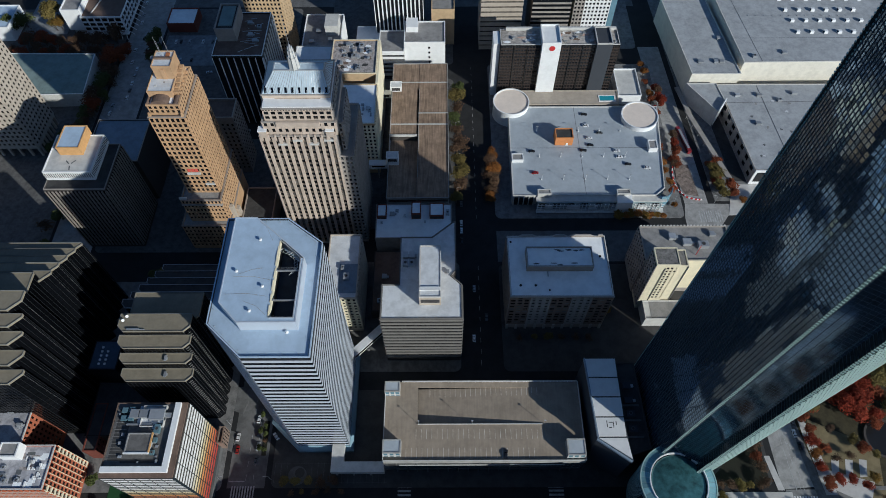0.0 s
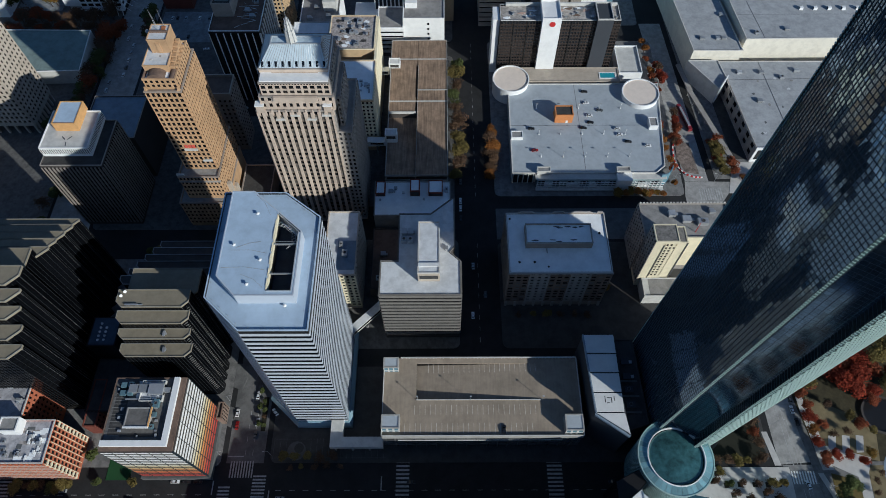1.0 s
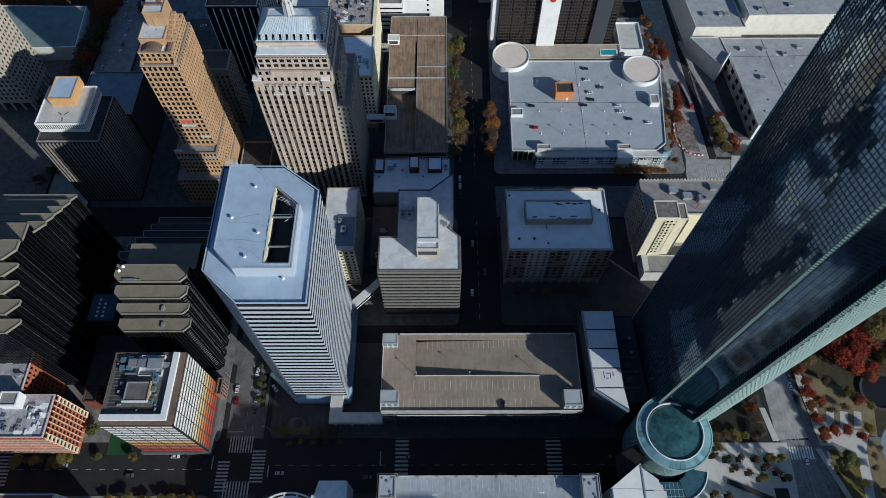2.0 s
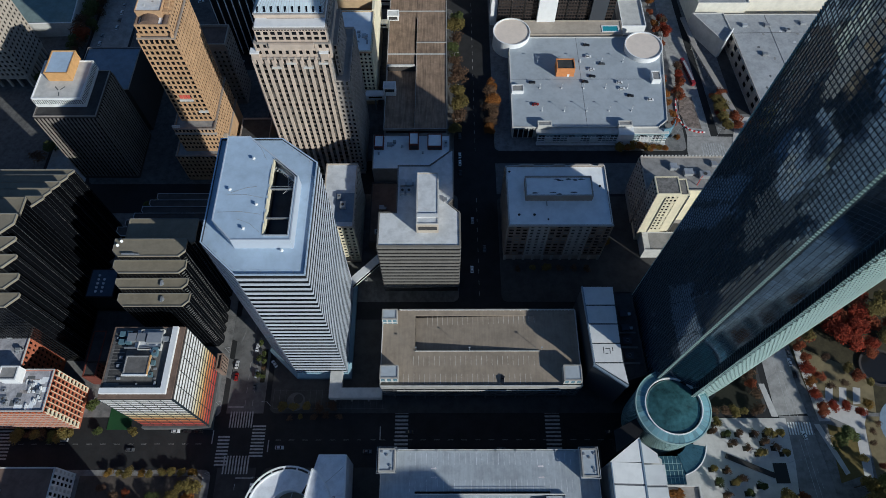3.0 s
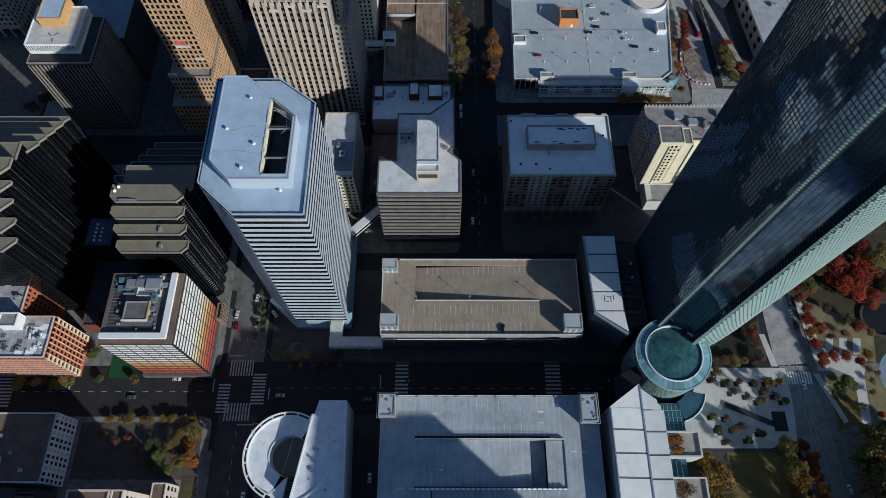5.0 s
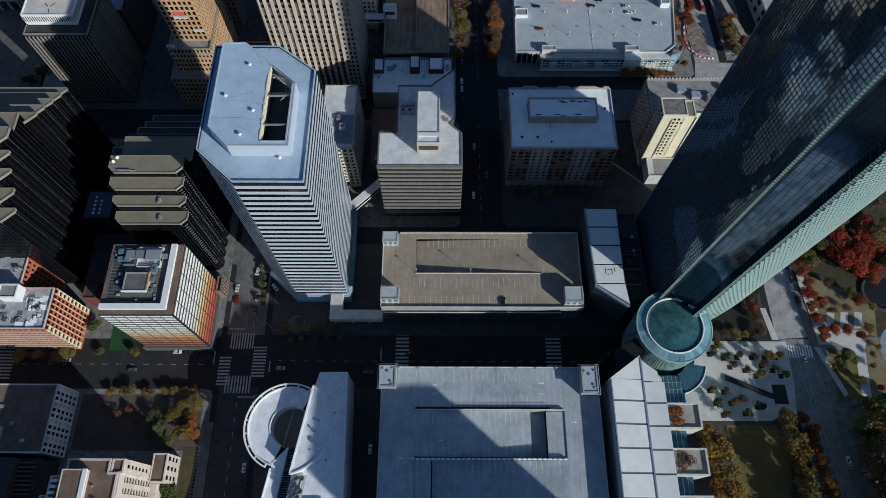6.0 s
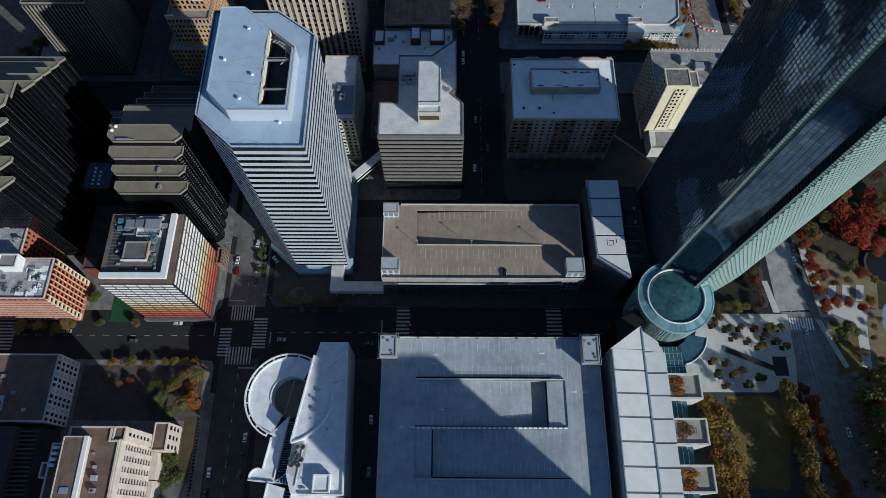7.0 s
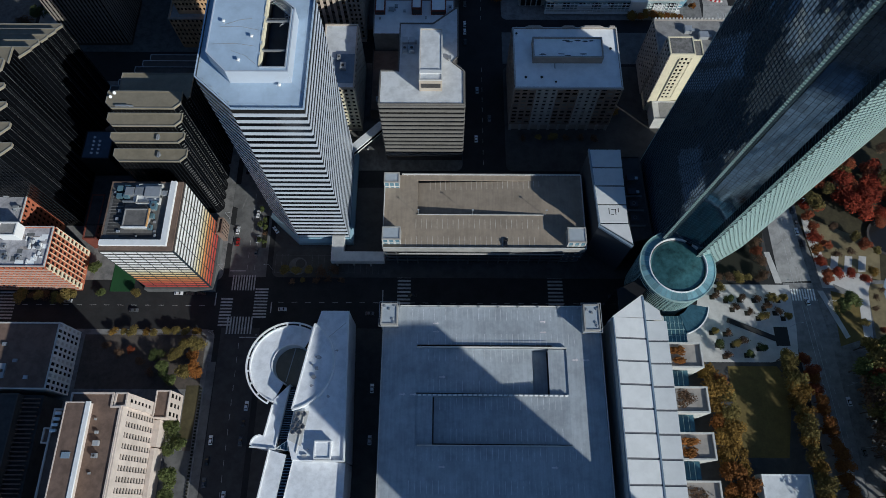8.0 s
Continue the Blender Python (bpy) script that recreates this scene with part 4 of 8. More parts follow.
# ---- long building with white roof panels ----
def panel_hall():
    h = thing("panelled_hall", "long low hall with white sloping roof panels and dark joints", "hall", 95, 0, 0)
    xa, xm, xb = 81.0, 95.8, 107.2
    zt, zr = 38.0, 33.0
    ys = [44.0, 33.9, 23.5, 13.0, 2.5, -7.9, -18.4, -29, -39.5, -50, -60]
    part("wall", Build().prism([(xa, -60), (xb, -60), (xb, 46.5), (96.0, 55.0), (xa, 44.2)], 0, 30.5), PALECON, h)
    zl = 40.3
    def slope(y0, y1, x0, x1, dz, th):
        """A slab that falls from the west eave towards the valley gutter."""
        b = Build()
        za, zb = (zl + (zt - zl) * (x - xa) / (xm - xa) + dz for x in (x0, x1))
        b.v = [(x0, y0, za - th), (x1, y0, zb - th), (x1, y1, zb - th), (x0, y1, za - th), (x0, y0, za), (x1, y0, zb), (x1, y1, zb), (x0, y1, za)]
        b.f = [(3, 2, 1, 0), (4, 5, 6, 7), (0, 1, 5, 4), (1, 2, 6, 5), (2, 3, 7, 6), (3, 0, 4, 7)]
        return b
    part("side_wall", slope(-60, 43.4, xa, xm, -0.55, 8.0), PALECON, h)
    gable = Build()
    gable.v = [(xa - 1.0, 43.6, zl + 0.1), (xm, 43.9, zt), (95.9, 55.2, zt), (xa - 1.0, 43.6, 30), (xm, 43.9, 30), (95.9, 55.2, 30)]
    gable.f = [(0, 1, 2), (0, 3, 4, 1), (2, 5, 3, 0), (1, 4, 5, 2)]
    part("roof_panel", gable, PANEL, h)
    part("roof_panel", Build().prism([(xm + 0.5, 44.2), (105.2, 44.2), (104.6, 48.6), (96.6, 54.8)], zr, zr + 0.6, True), PANEL, h)
    for y1, y0 in zip(ys, ys[1:]):
        part("roof_panel", slope(y0 + 0.45, y1 - 0.45, xa, xm - 0.25, 0, 0.5), PANEL, h)
        b = Build()
        b.prism([(xm + 0.5, y0 + 0.45), (xb, y0 + 0.45), (xb, y1 - 0.45), (xm + 0.5, y1 - 0.45)], zr + 0.1, zr + 0.6, True)
        part("roof_panel", b, PANEL, h)
        part("joint", slope(y0 - 0.5, y0 + 0.5, xa + 0.1, xm - 0.3, -0.25, 0.35), SEAM, h)
        part("joint", Build().box(xm + 0.5, xb - 0.1, y0 - 0.5, y0 + 0.5, zr + 0.05, zr + 0.35), SEAM, h)
    part("gutter", Build().box(xm - 0.25, xm + 0.5, -60, 54, zr + 0.1, zt + 0.35), BLUEROOF, h)
    part("edge_trim", Build().box(xa - 0.5, xa, -60, 43.4, zl - 1.5, zl + 0.15), BLUEROOF, h)
    # stepped glass bays and planted terraces along the garden
    part("glass_bay", Build().prism([(xb, 36.8), (121.2, 36.8), (120.6, 50), (xb, 50)], 0, 19.6), BAYGLASS, h)
    for i in range(7):
        part("bay_mullion", Build().box(xb + 2.0 * i + 0.6, xb + 2.0 * i + 0.75, 36.9, 49.9, 19.55, 19.72), STEELFIN, h)
    for i in range(3):
        part("bay_mullion", Build().box(xb + 0.2, 120.6, 40 + 3.2 * i, 40.12 + 3.2 * i, 19.55, 19.72), STEELFIN, h)
    # quarter-round glass wing beside the rotunda
    fc = (117.0, 57.5)
    for k in range(8):
        a0, a1 = -74 + k * 8.0, -66.3 + k * 8.0
        wedge = arc(*fc, 16.8, a0, a1, 2) + arc(*fc, 7.0, a1, a0, 2)
        part("fan_glass", Build().prism(wedge, 0, 19.8), BAYGLASS, h)
    part("fan_rim", Build().prism(arc(*fc, 17.2, -75, -9, 14) + arc(*fc, 16.7, -9, -75, 14), 18.6, 20.3, True), WHITE, h)
    for k, y in enumerate((24.0, 3.0, -17.8, -38.6)):
        part("terrace", Build().ring(rect(xb + 0.2, 126.4, y, y + 12.2), 0, 22.6, 0.8), PALECON, h)
        part("terrace_floor", Build().box(xb + 0.9, 125.7, y + 0.7, y + 11.5, 19, 21.4), LIMEGREY, h)
        part("glass_bay", Build().box(xb, 120.5, y - 8.6, y - 0.05, 0, 16), BAYGLASS, h)
        for i in range(5):
            part("bay_mullion", Build().box(xb + 2.4 * i + 1, xb + 2.4 * i + 1.2, y - 8.5, y - 0.1, 16, 16.12), STEELFIN, h)
    return h


panel_hall()
h = thing("glass_link", "dark glass link between the hall and the rotunda", "link building", 98, 58, 0)
part("wall", Build().prism([(86, 49), (97, 56), (101, 60), (98.5, 66), (86, 60)], 0, 31), GLASSDARK, h)
part("roof", Build().prism([(86.2, 49.4), (96.8, 56.4), (100.6, 60.2), (98.2, 65.6), (86.2, 59.8)], 31, 31.4), BRONZE, h)


# ---- neighbouring tower behind the camera's path, known by its shadow ----
h = block("neighbour_tower", "pale stone office tower with window bands", rect(116.4, 164.8, -152.2, -106.8), 125.5, PALECON, ROOFGREY)
for a, b in (((116.4, -152.2), (164.8, -152.2)), ((164.8, -152.2), (164.8, -106.8)), ((164.8, -106.8), (116.4, -106.8)), ((116.4, -106.8), (116.4, -152.2))):
    facade(h, a, b, 4, 124, 1, 24, 40, 2.6, PALECON, GLASSDARK, 0.3, single=False, piers=False, bands=False)

P = [(79.2, 91.4), (94.6, 80.6), (93.2, 101.9), (93.2, 133.4), (77.2, 133.4)]
h = thing("panelled_hall", "lower hall wing with white roof panels beside the glass tower", "hall", 86, 108, 0)
part("wall", Build().prism(P, 0, 37.2), LIFTDARK, h)
ys = [133.4, 122.6, 112.2, 101.8, 91.6]
for y1, y0 in zip(ys, ys[1:]):
    part("roof_panel", Build().prism([(78.6 - 0.035 * (y0 - 91), y0 + 0.4), (93.0, y0 + 0.4), (93.0, y1 - 0.4), (78.6 - 0.035 * (y1 - 91), y1 - 0.4)], 37.3, 38.0, True), PANEL, h)
part("roof_panel", Build().prism([(79.4, 91.2), (94.4, 81.0), (93.2, 91.2)], 37.3, 38.0, True), PANEL, h)
part("edge_trim", Build().obox((79.0, 91.4), (94.6, 80.2), 1.6, 35, 36.6).obox((77.0, 133.4), (79.0, 91.4), 0.6, 36, 38.3), BLUEROOF, h)
sign = Build()
for k, (x, y, w, d) in enumerate(((84.0, 96.5, 0.4, 3.4), (85.2, 98.8, 2.2, 0.4), (87.2, 96.3, 0.4, 3.0), (88.6, 97.5, 0.4, 2.2), (85.0, 96.2, 1.4, 0.4))):
    sign.box(x, x + w, y, y + d, 38.0, 38.03)
part("roof_mark", sign, ROOFDARK, h)
h = block("dark_plant_roof", "dark lower roof with machines between hall wing and glass tower", [(93.4, 84), (107, 88), (105, 134), (93.4, 134)], 30, DARKSTONE, ROOFDARK, rim=0.6)
for y in (98, 106, 113, 121):
    unit(99, y, 29.4, 4.2, 3.2, 1.6, LIFTDARK)
for y in (93.5, 102, 110):
    part("gangway", Build().box(93.6, 104, y, y + 0.8, 29.4, 30.4), DARKCON, h)


TANLINE = mat("worn_cream_bay_paint", (0.62, 0.58, 0.52), 0.85, 0.3, 1.5, 0.2, stain=0.4)


# ---- parking garage with tan deck ----
def garage_tan():
    x0, x1, y0, y1, z = -28.5, 75.0, 84.5, 126.5, 21.8
    h = thing("parking_garage", "long concrete parking garage with tan roof deck and painted bays", "parking garage", 23, 105, 0)
    # the deck with a sloping ramp set into it
    rx0, rx1, ry0, ry1 = -11.2, 54.5, 103.6, 123.5
    decks = []
    decks.append((x0, x1, y0, ry0, z - 0.8, z))
    decks.append((x0, x1, ry1, y1, z - 0.8, z))
    decks.append((x0, rx0, ry0, ry1, z - 0.8, z))
    decks.append((rx1, x1, ry0, ry1, z - 0.8, z))
    for q in decks:
        part("deck", Build().box(*q), DECKTAN, h)
    r = Build()
    r.face((rx0, ry0, z - 3.4), (rx1, ry0, z - 0.02), (rx1, ry1, z - 0.02), (rx0, ry1, z - 3.4))
    r.face((rx0, ry0, z - 4), (rx0, ry0, z), (rx1, ry0, z), (rx1, ry0, z - 4))
    part("ramp", r, DECKTAN, h)
    part("ramp_curb", Build().box(rx0, rx1, ry0 - 0.5, ry0 - 0.15, z, z + 0.5), PALECON, h)
    for j in range(5):
        zz = 1.0 + j * 4.15
        # lower spandrels are darker concrete than the top one
        part("spandrel", Build().ring(rect(x0, x1, y0, y1), zz + 2.6, zz + 4.15, 0.4), CONCRETE if j == 4 else DARKCON, h)
    # dark solid fill stands for the shaded parking floors inside
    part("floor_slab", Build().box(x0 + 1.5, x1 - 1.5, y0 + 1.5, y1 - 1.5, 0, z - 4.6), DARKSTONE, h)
    part("front_wall", Build().box(x0, x1, y0 - 0.45, y0 - 0.05, z - 3.4, z + 1.1), CONCRETE, h)
    part("front_coping", Build().box(x0, x1, y0 - 0.5, y0, z + 1.1, z + 1.3), PALECON, h)
    part("front_sill", Build().box(x0 + 8, x1 - 10, y0 - 0.8, y0 - 0.45, z - 6.6, z - 5.9), PALECON, h)
    part("rear_wall", Build().box(-20, x1, y1 + 0.05, y1 + 0.4, z - 1.6, z + 1.1), PALECON, h)
    part("side_wall", Build().box(x1 + 0.05, x1 + 0.4, y0, y1, z - 1.6, z + 1.1), PALECON, h)
    part("side_wall", Build().box(x0 - 0.4, x0 - 0.05, y0, y1, z - 1.6, z + 1.1), PALECON, h)
    for k in range(18):
        part("column", Build().box(x0 + 6 + k * 5.4, x0 + 6.6 + k * 5.4, y0 - 0.3, y0 + 0.4, 0, z), DARKCON, h)
    rail = Build()
    for k in range(50):
        rail.box(-19 + k * 1.85, -18.8 + k * 1.85, y1 - 0.3, y1 - 0.1, z, z + 1.3)
    rail.box(-19, 73, y1 - 0.28, y1 - 0.12, z + 1.1, z + 1.3)
    part("railing", rail, WHITE, h)
    for x, y in ((-10.5, 103.2), (17.4, 103.2), (55.1, 103.2)):
        lamp = thing("deck_lamp", "slim grey parking lamp on the tan deck", "lamp post", x, y, z, "deck lamps")
        part("pole", Build().tube((x, y, z - 0.02), (x, y, z + 6.2), 0.13, 0.09, 6), METAL, lamp)
        part("head", Build().box(x - 0.5, x + 0.5, y - 0.3, y + 0.3, z + 6.1, z + 6.35), METAL, lamp)
    line = Build().box(0, 0.17, 0, 5.2, 0.004, 0.012).mesh("bay_line", TANLINE)
    for k in range(25):
        x = -12 + k * 2.75
        if x < 56:
            piece("bay_line", line, h, pose(x, 95.5, z))
        piece("bay_line", line, h, pose(-17 + k * 2.75, 85.8, z))
    for k in range(22):
        piece("bay_line", line, h, pose(-5 + k * 2.75, 119, z - 3.4 + 3.38 * ((6.2 + k * 2.75) / 65.7)))
    # corner stair towers
    for q, w in ((rect(-28.8, -20.8, 119, 124.8), 28), (rect(-28.6, -19.3, 86.8, 93.8), 28), (rect(65.2, 74.4, 85.6, 93.8), 28)):
        t = block("stair_tower", "pale blue-grey stair tower at a corner of the parking garage", q, w, CONCRETE, ROOFSTEEL, rim=0.3, under=h)
        a, b = q[0], q[1]
        facade(t, a, b, 2, 27, 3, 6, 2.0, 3.2, PALECON, GLASSBLUE, 0.25)
    # covered bridge to the tower
    b = thing("footbridge", "covered pale concrete footbridge over the street", "footbridge", -40, 83, 0)
    part("deck", Build().box(-57, -28.9, 82, 87.4, 5.2, 9.4), PALECON, b)
    part("link", Build().box(-57, -50.5, 87.4, 96.5, 5.2, 9.4), PALECON, b)
    for x in (-55, -46, -37):
        part("post", Build().box(x, x + 0.8, 82.4, 83.2, 0, 5.2), CONCRETE, b)


garage_tan()


ARROWPAINT = mat("pinkish_arrow_paint", (0.72, 0.66, 0.66), 0.85, 0.3, 1.5, 0.2, stain=0.3)
DECKLINE = mat("worn_bay_paint", (0.6, 0.62, 0.65), 0.85, 0.3, 1.5, 0.2, stain=0.4)


# ---- larger garage with grey decks ----
def garage_grey():
    x0, x1, y0, y1, z = -25.5, 76.0, -62.0, 50.5, 33.0
    h = thing("parking_garage", "large concrete parking garage with grey sloping roof decks", "parking garage", 25, -5, 0)
    wells = ((-9.5, 58.0, 9.3, 30.3), (-8.5, 59.5, -12.8, 8.3))
    decks = []
    # an open slot runs behind the kerb of the rear ramp
    decks.append((x0, x1, 31.9, y1, z - 0.8, z))
    decks.append((x0, -9.5, 30.3, 31.9, z - 0.8, z))
    decks.append((53.0, x1, 30.3, 31.9, z - 0.8, z))
    decks.append((-9.5, 53.0, 30.3, 30.7, z - 0.8, z))
    decks.append((x0, x1, y0, -12.8, z - 0.8, z))
    decks.append((x0, -9.5, -12.8, 30.3, z - 0.8, z))
    decks.append((59.5, x1, -12.8, 30.3, z - 0.8, z))
    decks.append((-9.5, 59.5, 8.3, 9.3, z - 0.8, z))
    for q in decks:
        part("deck", Build().box(*q), DECKGREY, h)
    r = Build()
    # rear ramp climbs to the west side, then a deep pit
    xa, xb, ya, yb = -9.5, 59.5, 9.3, 30.3
    r.face((xa, ya + 0.5, z - 0.02), (44, ya + 0.5, z - 3.2), (44, yb, z - 3.2), (xa, yb, z - 0.02))
    r.face((xa, yb, z - 4), (44, yb, z - 4), (44, yb, z), (xa, yb, z))
    r.face((44, ya, z - 6), (44, yb, z - 6), (44, yb, z - 3.2), (44, ya, z - 3.2))
    r.face((44, ya, z - 6), (51, ya, z - 6), (51, yb, z - 6), (44, yb, z - 6))
    r.face((44, yb, z - 6), (59.5, yb, z - 6), (59.5, yb, z), (44, yb, z))
    r.box(51, 59.5, ya, yb - 0.3, z - 1.2, z - 0.6)
    part("ramp", r, DECKGREY, h)
    r = Build()
    r.face((-1.4, -11.9, z - 3.2), (59.5, -12.4, z - 0.02), (59.5, 8.3, z - 0.02), (-1.4, 8.3, z - 3.2))
    r.face((-9.6, -12.8, z - 0.5), (-2, -12.8, z - 0.5), (-2, 8.3, z - 0.5), (-9.6, 8.3, z - 0.5))
    r.face((-9.5, -12.8, z - 0.6), (-9.5, 8.3, z - 0.6), (-9.5, 8.3, z), (-9.5, -12.8, z))
    r.face((-2, -12.8, z - 6), (-2, 8.3, z - 6), (-2, 8.3, z - 0.5), (-2, -12.8, z - 0.5))
    r.face((-2, 8.3, z - 3.4), (59.5, 8.3, z - 3.4), (59.5, 8.3, z), (-2, 8.3, z))
    part("ramp", r, DECKGREY, h)
    part("ramp_curb", Build().box(xa, 59.5, yb, yb + 0.35, z, z + 1.5), PALECON, h)
    part("ramp_curb", Build().box(-8.5, 59.5, -13.2, -12.85, z, z + 1.3), PALECON, h)
    bars = Build()
    for k in range(30):
        x = -8.6 + k * 2.28
        part("barrier", Build().prism(rect(x, x + 1.5, 8.45, 9.15), z - 0.01, z + 1.1, top=rect(x + 0.05, x + 1.45, 8.62, 8.98)), WHITE, h)
    for k in range(26):
        x = -8.6 + k * 2.5
        bars.box(x, x + 0.12, 30.4, 30.52, z + 1.5, z + 2.3)
    bars.box(-8.6, 54.2, 30.4, 30.52, z + 2.2, z + 2.32)
    part("railing", bars, WHITE, h)
    for j in range(8):
        zz = 0.2 + j * 4.1
        part("spandrel", Build().ring(rect(x0, x1, y0, y1), zz + 2.6, zz + 4.1, 0.4), PALECON, h)
    # added dark block gives the gloom behind the open storeys and slots
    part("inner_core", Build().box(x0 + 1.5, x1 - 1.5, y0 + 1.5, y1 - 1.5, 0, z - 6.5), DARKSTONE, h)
    part("edge_wall", Build().ring(rect(x0 - 0.1, x1 + 0.1, y0, y1 + 0.1), z - 0.5, z + 0.9, 0.35), PALECON, h)
    for k in range(10):
        unitpost = Build().box(-18 + k * 9.3, -17.4 + k * 9.3, y1 - 0.9, y1 - 0.4, z, z + 1.4)
        part("light_post", unitpost, METAL, h)
    line = Build().box(0, 0.22, 0, 5.4, 0.004, 0.012).mesh("bay_line", DECKLINE)
    for k in range(30):
        x = -12 + k * 2.6
        for y in (31.6, 43.5, -19.5, -33):
            piece("bay_line", line, h, pose(x, y, z))
        if -6 < x < 42:
            piece("bay_line", line, h, Matrix.Translation((x, 10.5, z - 3.2 * (x + 9.5) / 53.5)))
            piece("bay_line", line, h, Matrix.Translation((x, 24.4, z - 3.2 * (x + 9.5) / 53.5)))
        if 0 < x < 57:
            for y in (-11.0, 2.6):
                piece("bay_line", line, h, Matrix.Translation((x, y, z - 3.2 + 3.18 * (x + 2) / 61.5)))
    arrow = Build().box(0, 1.9, -0.28, 0.28, 0.004, 0.012).face((1.9, -0.7, 0.01), (2.9, 0, 0.01), (1.9, 0.7, 0.01)).mesh("arrow", ARROWPAINT)
    for x, y in ((-2, 38), (-2, 42), (48, 38), (48, 43), (1, 17), (62, 25), (67, 25), (1, -22), (50, -22), (-12, 9), (-17, 9)):
        piece("arrow", arrow, h, pose(x, y, z if y > 31 or y < -13 or x > 60 or x < -9 else z - 0.5))
    for q in (rect(-26.2, -18.6, 39.8, 49.9), rect(67.5, 74.9, 37.4, 49.8)):
        t = block("stair_tower", "pale concrete stair tower on the grey parking garage", q, 39.3, CONCRETE, ROOFSTEEL, rim=0.4, under=h)
        cx, cy = (q[0][0] + q[1][0]) / 2, (q[0][1] + q[2][1]) / 2
        part("landing_frame", Build().ring(inset(q, -0.9), 38.4, 38.7, 0.25), METAL, t)
        for dx, dy in ((0, 2.2), (1.6, -2.6), (-2.2, 3.6), (2.4, 3.9), (2.2, -4.2)):
            unit(cx + dx, cy + dy, 38.65, 0.9, 0.9, 0.7)


garage_grey()


# ---- brown deck garage between the streets ----
def garage_brown():
    x0, x1, y0, y1, z = -34.5, 6.5, 252.5, 379.0, 19.6
    h = thing("parking_garage", "long parking garage with stained brown roof deck", "parking garage", -14, 316, 0)
    decks = []
    decks.append((x0, -15.7, 307.3, 352, z - 0.8, z))
    decks.append((x0, -14.6, 352, y1, z - 0.8, z))
    decks.append((-14.6, x1, y0, 328, z - 0.8, z))
    decks.append((-14.6, x1, 328.6, y1, z - 0.8, z + 0.3))
    for q in decks:
        part("deck", Build().box(*q), DECKBROWN, h)
    # the south-western deck slopes down northwards under the next level
    part("deck", Build().face((x0, y0, z - 0.5), (-14.7, y0, z - 0.5), (-14.7, 307, z - 5.0), (x0, 307, z - 5.0)).face((x0, y0, z - 0.8), (x0, 307, z - 5.3), (-14.7, 307, z - 5.3), (-14.7, y0, z - 0.8)), DECKBROWN, h)
    part("ramp_wall", Build().box(-14.7, -14.55, y0, 307.3, z - 5.3, z - 0.02), CONCRETE, h)
    part("ramp_end", Build().box(x0, -15.2, 307.0, 307.3, z - 5.3, z - 0.8), DARKSTONE, h)
    part("deck_wall", Build().box(x0, -15.2, 306.7, 307.3, z - 0.8, z + 1.1), PALECON, h)
    part("deck_wall", Build().box(-14.8, x1, 328, 328.5, z - 0.2, z + 0.9), CONCRETE, h)
    part("divider", Build().box(-14.5, -14.25, 270, 316, z - 0.02, z + 0.9).box(-14.5, -14.25, 320, 352, z - 0.02, z + 0.9), CONCRETE, h)
    part("expansion_joint", Build().box(x0, x1, 317.2, 318.4, z + 0.004, z + 0.03), PALECON, h)
    part("expansion_joint", Build().box(x0, x1, 358.6, 359.6, z + 0.31, z + 0.33), PALECON, h)
    # dark filler inside, so the deck slots look shaded
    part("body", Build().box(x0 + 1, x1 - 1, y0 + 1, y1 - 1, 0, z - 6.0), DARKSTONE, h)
    for j in range(5):
        part("spandrel", Build().ring(rect(x0, x1, y0, y1), j * 4.1 + 1.9, j * 4.1 + 3.3 + (0.6 if j == 4 else 0), 0.4), CONCRETE, h)
    for y in (283, 350):
        s = block("stair_head", "small white stair head on the brown parking deck", rect(-35.6, -27.5, y, y + 6), 24, WHITE, ROOFWHITE, rim=0.4, z0=0, under=h)
        part("opening", Build().box(-34.6, -28.5, y - 0.1, y + 0.05, 20.4, 23.0), ROOFDARK, s)
        b = thing("footbridge", "white covered footbridge joining a building to the parking deck", "footbridge", -40, y + 3, 0)
        part("deck", Build().box(-48, -35.7, y + 0.5, y + 5, 12.5, 16.5), WHITE, b)
        part("window_strip", Build().box(-46, -37, y + 0.4, y + 0.5, 14, 15.5), GLASSDARK, b)
        part("post", Build().box(-42.4, -41.6, y + 2, y + 3, 0, 12.5), CONCRETE, b)


garage_brown()


# ---- curved white building at the crossing ----
def three_arc(a, b, c, n):
    """Points on the circle through a, b and c."""
    (ax, ay), (bx, by), (cx, cy) = a, b, c
    d = 2 * (ax * (by - cy) + bx * (cy - ay) + cx * (ay - by))
    ux = ((ax * ax + ay * ay) * (by - cy) + (bx * bx + by * by) * (cy - ay) + (cx * cx + cy * cy) * (ay - by)) / d
    uy = ((ax * ax + ay * ay) * (cx - bx) + (bx * bx + by * by) * (ax - cx) + (cx * cx + cy * cy) * (bx - ax)) / d
    r = math.hypot(ax - ux, ay - uy)
    return arc(ux, uy, r, math.degrees(math.atan2(ay - uy, ax - ux)), math.degrees(math.atan2(cy - uy, cx - ux)), n), (ux, uy, r)


